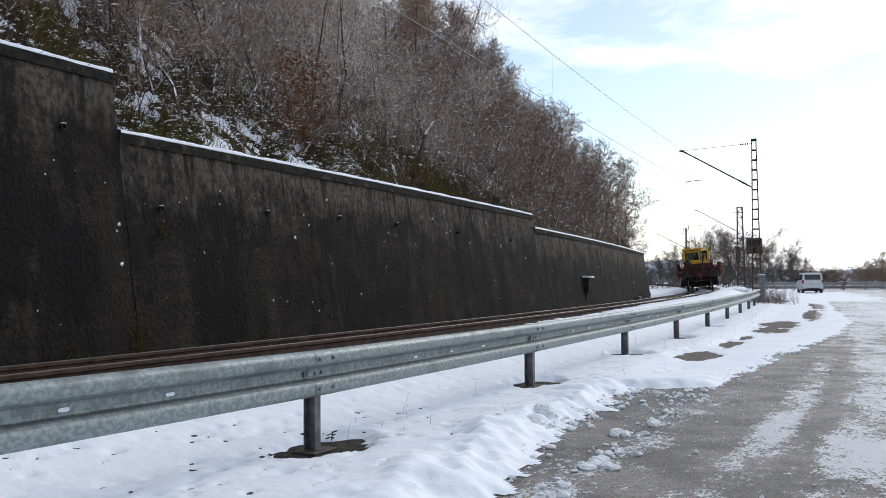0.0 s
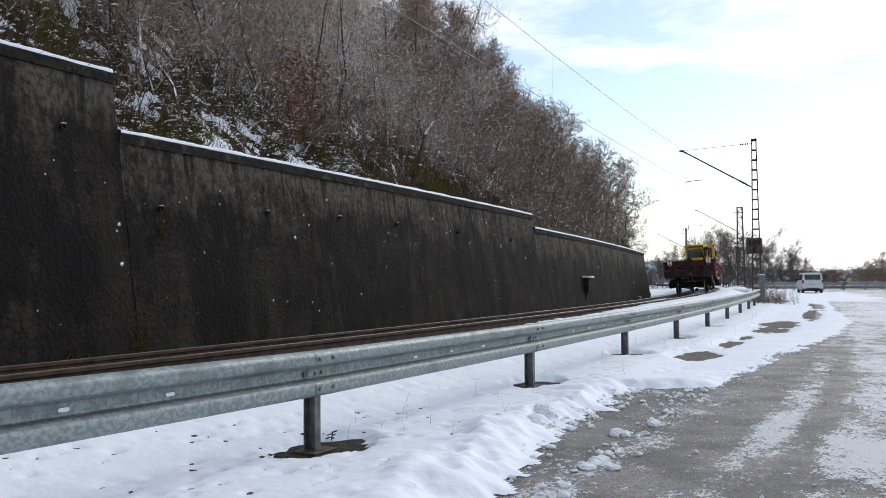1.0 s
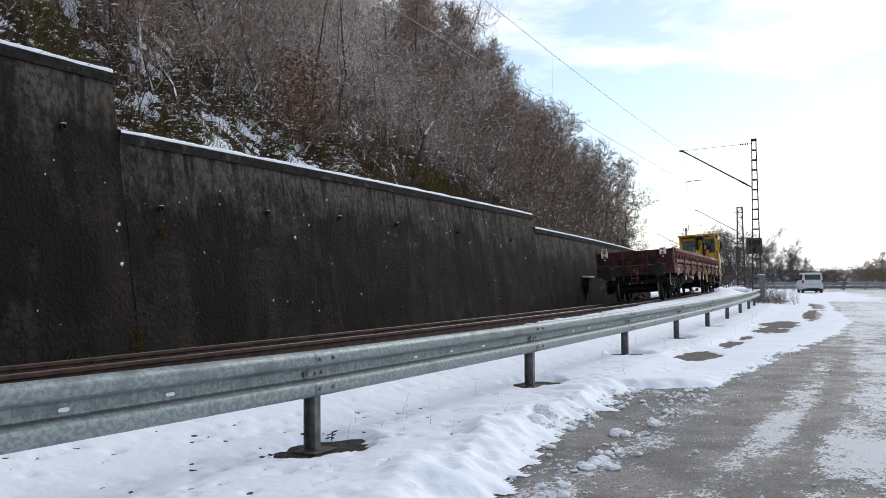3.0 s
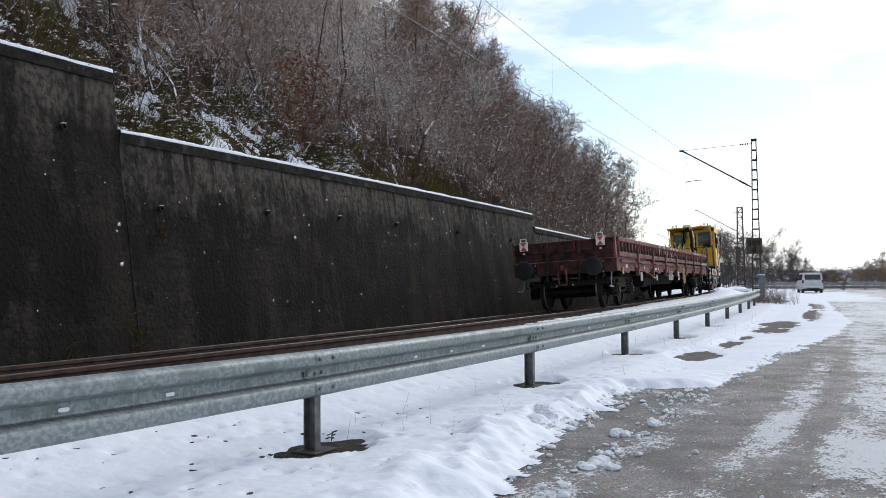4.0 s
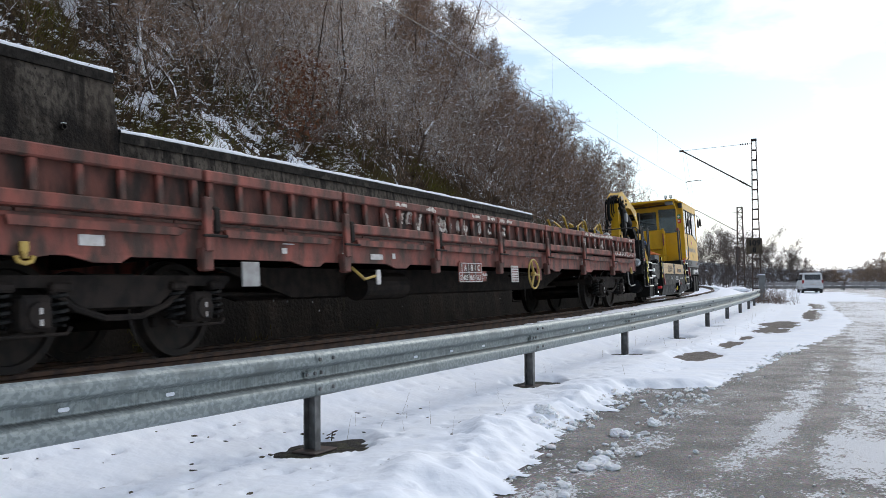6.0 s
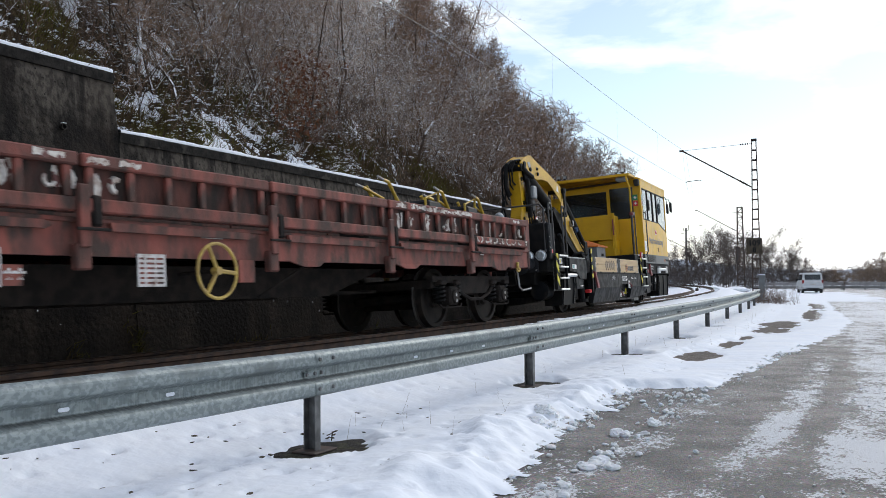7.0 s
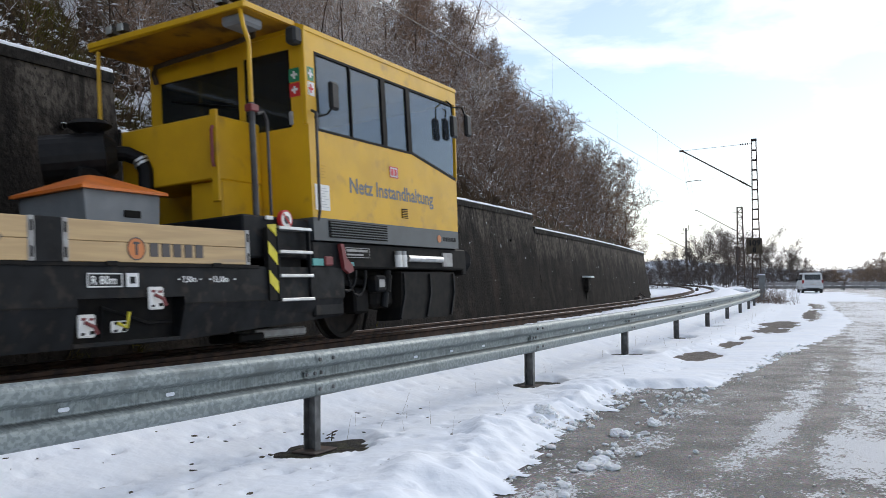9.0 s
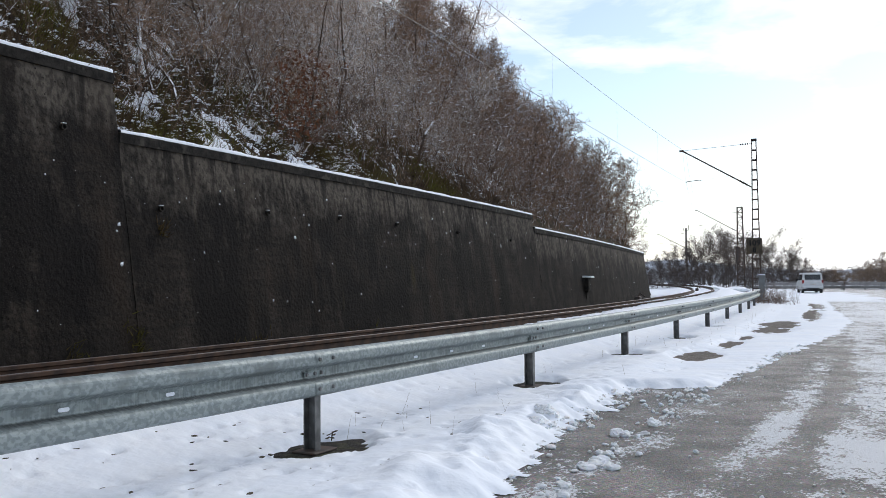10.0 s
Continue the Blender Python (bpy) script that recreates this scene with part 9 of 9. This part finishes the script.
def make_trackside():
    # grey control cabinet where the guardrail ends
    c = empty("control_cabinet", set_at(41.6, -3.66, 0.12))
    tagged(c, "narrow grey steel cabinet with snow on its top", "cabinet")
    part("body", bx(-0.2, 0.2, -0.14, 0.14, 0.08, 1.20, bevel=0.012), CABINET_GREY, c)
    part("door", bx(-0.21, -0.198, -0.12, 0.12, 0.14, 1.14, bevel=0.003), CABINET_GREY, c)
    part("plinth", bx(-0.22, 0.22, -0.16, 0.16, -0.2, 0.08, bevel=0.01), CONCRETE_MAST, c)
    part("roof", bx(-0.23, 0.23, -0.17, 0.17, 1.20, 1.23, bevel=0.008), CABINET_GREY, c)
    part("snow_cap", bx(-0.21, 0.21, -0.15, 0.15, 1.23, 1.28, bevel=0.02), SNOW, c)
    rng = np.random.default_rng(61)
    # scrub round it
    n = 260
    S, O = 41.2 + rng.normal(0, 0.9, n), -4.0 + rng.normal(0, 0.45, n)
    x, y = plan_np(S, O)
    A = np.stack([x, y, np.zeros(n)], 1)
    B = A + np.stack([rng.normal(0, 0.22, n), rng.normal(0, 0.22, n), rng.uniform(0.2, 0.9, n)], 1)
    k = offshoots(rng, A, B, np.full(n, 0.004), 5, 0.25, 0.8, 0.1, 1, True)
    me = tubes("roadside_scrub", np.concatenate([A, k[0]]), np.concatenate([B, k[1]]), np.concatenate([np.full(n, 0.007), np.full(len(k[0]), 0.005)]), np.zeros(n + len(k[0])), TWIG_RED)
    tagged(new("roadside_scrub", me), "low bare scrub round the cabinet", "scrub", kind="stuff")
    # dry stalks in the snow of the verge
    n = 130
    S, O = 5 + 26 * rng.random(n) ** 1.1, rng.uniform(-4.5, -2.7, n)
    x, y = plan_np(S, O)
    A = np.stack([x, y, np.zeros(n)], 1)
    B = A + np.stack([rng.normal(0, 0.06, n), rng.normal(0, 0.06, n), rng.uniform(0.06, 0.32, n)], 1)
    tagged(new("dry_stalks", tubes("dry_stalks", A, B, np.full(n, 0.0014), np.zeros(n), STALK)), "thin dry grass stalks poking from the snow", "grass", kind="stuff")
    # dark crumbs of earth and leaves on the snow; they also draw the pits' shade
    ball = bmesh.new()
    bmesh.ops.create_icosphere(ball, subdivisions=1, radius=1.0)
    blob, sides = np.array([v.co[:] for v in ball.verts]), np.array([[v.index for v in f.verts] for f in ball.faces])
    ball.free()
    V, F = [], []
    n = len(PITS)
    SS, OO = np.array([q[0] for q in PITS]), np.array([q[1] for q in PITS]) + 0.004
    ZZ = bed_height(SS, OO) + snow_depth(SS, OO)
    for k in range(n):
        s, o = SS[k], OO[k]
        r = PITS[k][2] * rng.uniform(0.30, 0.58)
        p = np.array(at(s, o, ZZ[k] + 0.016))
        q = blob * (1 + rng.normal(0, 0.18, (len(blob), 1))) * r * [1.7, 0.9, 0.45]
        a = rng.random() * 6.28
        q = q @ np.array([[math.cos(a), -math.sin(a), 0], [math.sin(a), math.cos(a), 0], [0, 0, 1]])
        V.append(q + p)
        F += (sides + k * len(blob)).tolist()
    me = bpy.data.meshes.new("soil_crumbs")
    me.from_pydata(np.concatenate(V).tolist(), [], F)
    me.materials.append(SOIL)
    tagged(new("soil_crumbs", me), "dark crumbs of earth and leaves that also draw the snow pits' shade", "soil", kind="stuff")
    # a dead weed by the nearest post
    bm = rod([at(5.05, -3.36, 0.03), at(5.055, -3.36, 0.06), at(5.05, -3.37, 0.09), at(5.06, -3.38, 0.10)], 0.004, 5)
    for q in range(5):
        rod([at(5.05, -3.36, 0.04 + 0.013 * q), at(5.05 + 0.03 * (-1) ** q, -3.35 - 0.01 * q, 0.05 + 0.013 * q), at(5.05 + 0.045 * (-1) ** q, -3.35, 0.04 + 0.012 * q)], 0.005, 4, bm)
    w = part("dead_weed", bm, SOIL)
    tagged(w, "small withered weed beside the guardrail post", "weed")
    # heap of cleared snow beside the bend
    bm = bmesh.new()
    bmesh.ops.create_icosphere(bm, subdivisions=3, radius=1.0)
    for v in bm.verts:
        k = 1 + 0.3 * noise.noise(v.co * 1.7)
        v.co = Vector((v.co.x * 3.4 * k, v.co.y * 1.1 * k, v.co.z * 0.30 * k))
    h = part("snow_heap", bm, SNOW, smooth=True)
    h.matrix_basis = set_at(78, -2.9, 0.2)
    tagged(h, "long heap of cleared snow beside the track", "snow", kind="stuff")
    # rail lubricator boxes
    for s, o in ((35.9, 1.15), (68.9, 0.45)):
        b = empty("rail_lubricator", set_at(s, o, 0.25))
        tagged(b, "small dark device fixed beside the rail", "track device", group="devices beside the rails")
        part("case", bx(-0.25, 0.25, -0.12, 0.12, 0.0, 0.22, bevel=0.03), MAST_STEEL, b)
        part("arm", rod([(0.1, 0, 0.2), (0.15, -0.05, 0.36), (0.3, -0.25, 0.2)], 0.03, 6), MAST_STEEL, b)


def make_fence():
    """Low grey rail fence at the far edge of the yard."""
    a, b = Vector((33.0, 97.0, 0)), Vector((52.0, 70.0, 0))
    f = empty("far_fence", Matrix.Translation(a))
    tagged(f, "low weathered grey plank fence across the yard", "fence")
    d = b - a
    n = 15
    for k in range(n + 1):
        p = d * k / n
        part("post", bx(-0.08, 0.08, -0.08, 0.08, -0.1, 0.82, bevel=0.01), FENCE_GREY, f, m=Matrix.Translation(p))
    turn = math.degrees(math.atan2(d.y, d.x))
    for z in (0.26, 0.58):
        for k in range(n):
            p = d * k / n
            part("plank", bx(0, d.length / n - 0.02, -0.02, 0.02, z - 0.145, z + 0.145, bevel=0.006), FENCE_GREY, f, m=Matrix.Translation(p) @ pose(0, 0, 0, 0, 0, turn) @ pose(0, -0.1, 0))
    l = empty("street_lamp", Matrix.Translation((47.0, 88.0, 0)))
    tagged(l, "slim street lamp above the far hedge", "street lamp")
    part("pole", rod([(0, 0, 0), (0, 0, 4.0), (-0.1, 0, 4.25), (-0.5, -0.1, 4.35)], 0.06, 8), CABINET_GREY, l)
    part("head", bx(-1.1, -0.45, -0.22, 0.02, 4.30, 4.42, bevel=0.04), CABINET_GREY, l)


def make_van():
    """Small parked van seen from behind."""
    v = empty("parked_van", Matrix.Translation((29.3, 68.0, 0.0)) @ pose(0, 0, 0, 0, 0, 90 - 16))
    tagged(v, "pale grey small van parked on the snowy yard", "van")
    # x forward, y to its left
    bm = bmesh.new()
    side = [(-2.05, 0.42), (-2.12, 0.55), (-2.10, 0.95), (-2.02, 1.15), (-1.86, 1.74), (-1.7, 1.82), (0.2, 1.84), (0.75, 1.70), (1.35, 1.12), (2.0, 0.98), (2.18, 0.8), (2.2, 0.42), (1.8, 0.32), (-1.7, 0.32)]
    lo = [bm.verts.new((x, -0.88 + (0.10 if z > 1.2 else 0.0), z)) for x, z in side]
    hi = [bm.verts.new((x, 0.88 - (0.10 if z > 1.2 else 0.0), z)) for x, z in side]
    bm.faces.new(lo)
    bm.faces.new(hi[::-1])
    for i in range(len(side)):
        j = (i + 1) % len(side)
        bm.faces.new((lo[i], hi[i], hi[j], lo[j]))
    bmesh.ops.bevel(bm, geom=list(bm.edges), offset=0.05, segments=2, affect="EDGES")
    part("body", bm, VAN_WHITE, v)
    bm = bmesh.new()
    prism(bm, [(-2.045, 1.20), (-1.925, 1.66), (-1.85, 1.66), (-1.9, 1.20)], -0.66, 0.66)
    part("rear_window", bm, VAN_GLASS, v)
    for sd in (-1, 1):
        bm = bmesh.new()
        prism(bm, [(-1.75, 1.18), (-0.75, 1.18), (-0.75, 1.68), (-1.65, 1.68)], *sorted((sd * 0.80, sd * 0.865)))
        part("side_window", bm, VAN_GLASS, v)
        bm = bmesh.new()
        prism(bm, [(-0.65, 1.16), (0.85, 1.14), (0.55, 1.62), (-0.65, 1.68)], *sorted((sd * 0.80, sd * 0.865)))
        part("side_window", bm, VAN_GLASS, v)
        part("tail_light", bx(-2.10, -1.95, *sorted((sd * 0.74, sd * 0.885)), 0.86, 1.18, bevel=0.02), LAMP_RED, v)
        part("wing_mirror", bx(0.75, 0.9, *sorted((sd * 0.88, sd * 1.06)), 1.1, 1.28, bevel=0.03), BLACK_PLASTIC, v)
        for x in (-1.35, 1.38):
            w = empty("wheel", pose(x, sd * 0.78, 0.31), v)
            part("tyre", cyl(bmesh.new(), (0, -0.1, 0), (0, 0.1, 0), 0.31, n=20), RUBBER, w)
            part("rim", cyl(bmesh.new(), (0, sd * 0.1, 0), (0, sd * 0.11, 0), 0.2, 0.17, 16), TRAY_GREY, w)
    part("bumper", bx(-2.2, -2.0, -0.86, 0.86, 0.44, 0.66, bevel=0.05), VAN_WHITE, v)
    part("bumper_insert", bx(-2.215, -2.195, -0.55, 0.55, 0.40, 0.48, bevel=0.008), BLACK_PLASTIC, v)
    part("plate_bar", bx(-2.135, -2.115, -0.26, 0.26, 0.74, 0.85), PLATE_WHITE, v, "plain bar in place of a number plate")
    part("underside", bx(-1.9, 1.9, -0.8, 0.8, 0.2, 0.4), RUBBER, v)
    v.scale = (0.9, 0.86, 0.88)


# ---- what moves ----
def passed(t):
    """How far the train has come along the track, from its place at 5 s."""
    return 8.4048 * (t - 5) - 0.0681 * (t - 7) ** 2 / 2


def vehicle_pose(s, half):
    a, b = at(s - half, 0, RAIL_Z), at(s + half, 0, RAIL_Z)
    x = (b - a).normalized()
    y = (Vector((0, 0, 1)).cross(x) - Vector((0, 0, CANT))).normalized()
    z = x.cross(y)
    m = Matrix((x, y, z)).transposed().to_4x4()
    return Matrix.Translation((a + b) / 2) @ m


WAGON_S, MOTOR_S = 21.40, 38.30


def motions():
    """The train runs by, and its wheels roll."""
    times = [0.2 * k for k in range(51)]
    for ob, s0, half, offset in riders:
        walk(ob, [(t, vehicle_pose(s0 - passed(t), half) @ offset) for t in times])
    ticks = [k / 15 for k in range(151)]
    for ws, x, r in wheelsets:
        walk(ws, [(t, pose(x, 0, r, 0, -math.degrees(passed(t) / r) % 360, 0)) for t in ticks])

make_ground()
make_snow()
make_track()
make_wall()
make_guardrail()
make_hill()
make_trees()
make_far_woods()
make_overhead()
make_wall_fittings()
make_trackside()
make_fence()
make_van()
wheelsets, riders = [], []
riders.append((make_wagon(wheelsets), WAGON_S, 7.7, Matrix()))
riders.append((make_motor_car(wheelsets), MOTOR_S, 3.5, Matrix()))
for mx, my, turn in ((6.2, -0.32, 0), (7.95, -0.30, 3), (8.62, 0.25, -4), (9.35, -0.3, 5)):
    riders.append((track_machine(pose(mx, my, 1.245), mx in (7.95, 9.35)), WAGON_S, 7.7, pose(mx, my, 1.245, 0, 0, turn)))

motions()
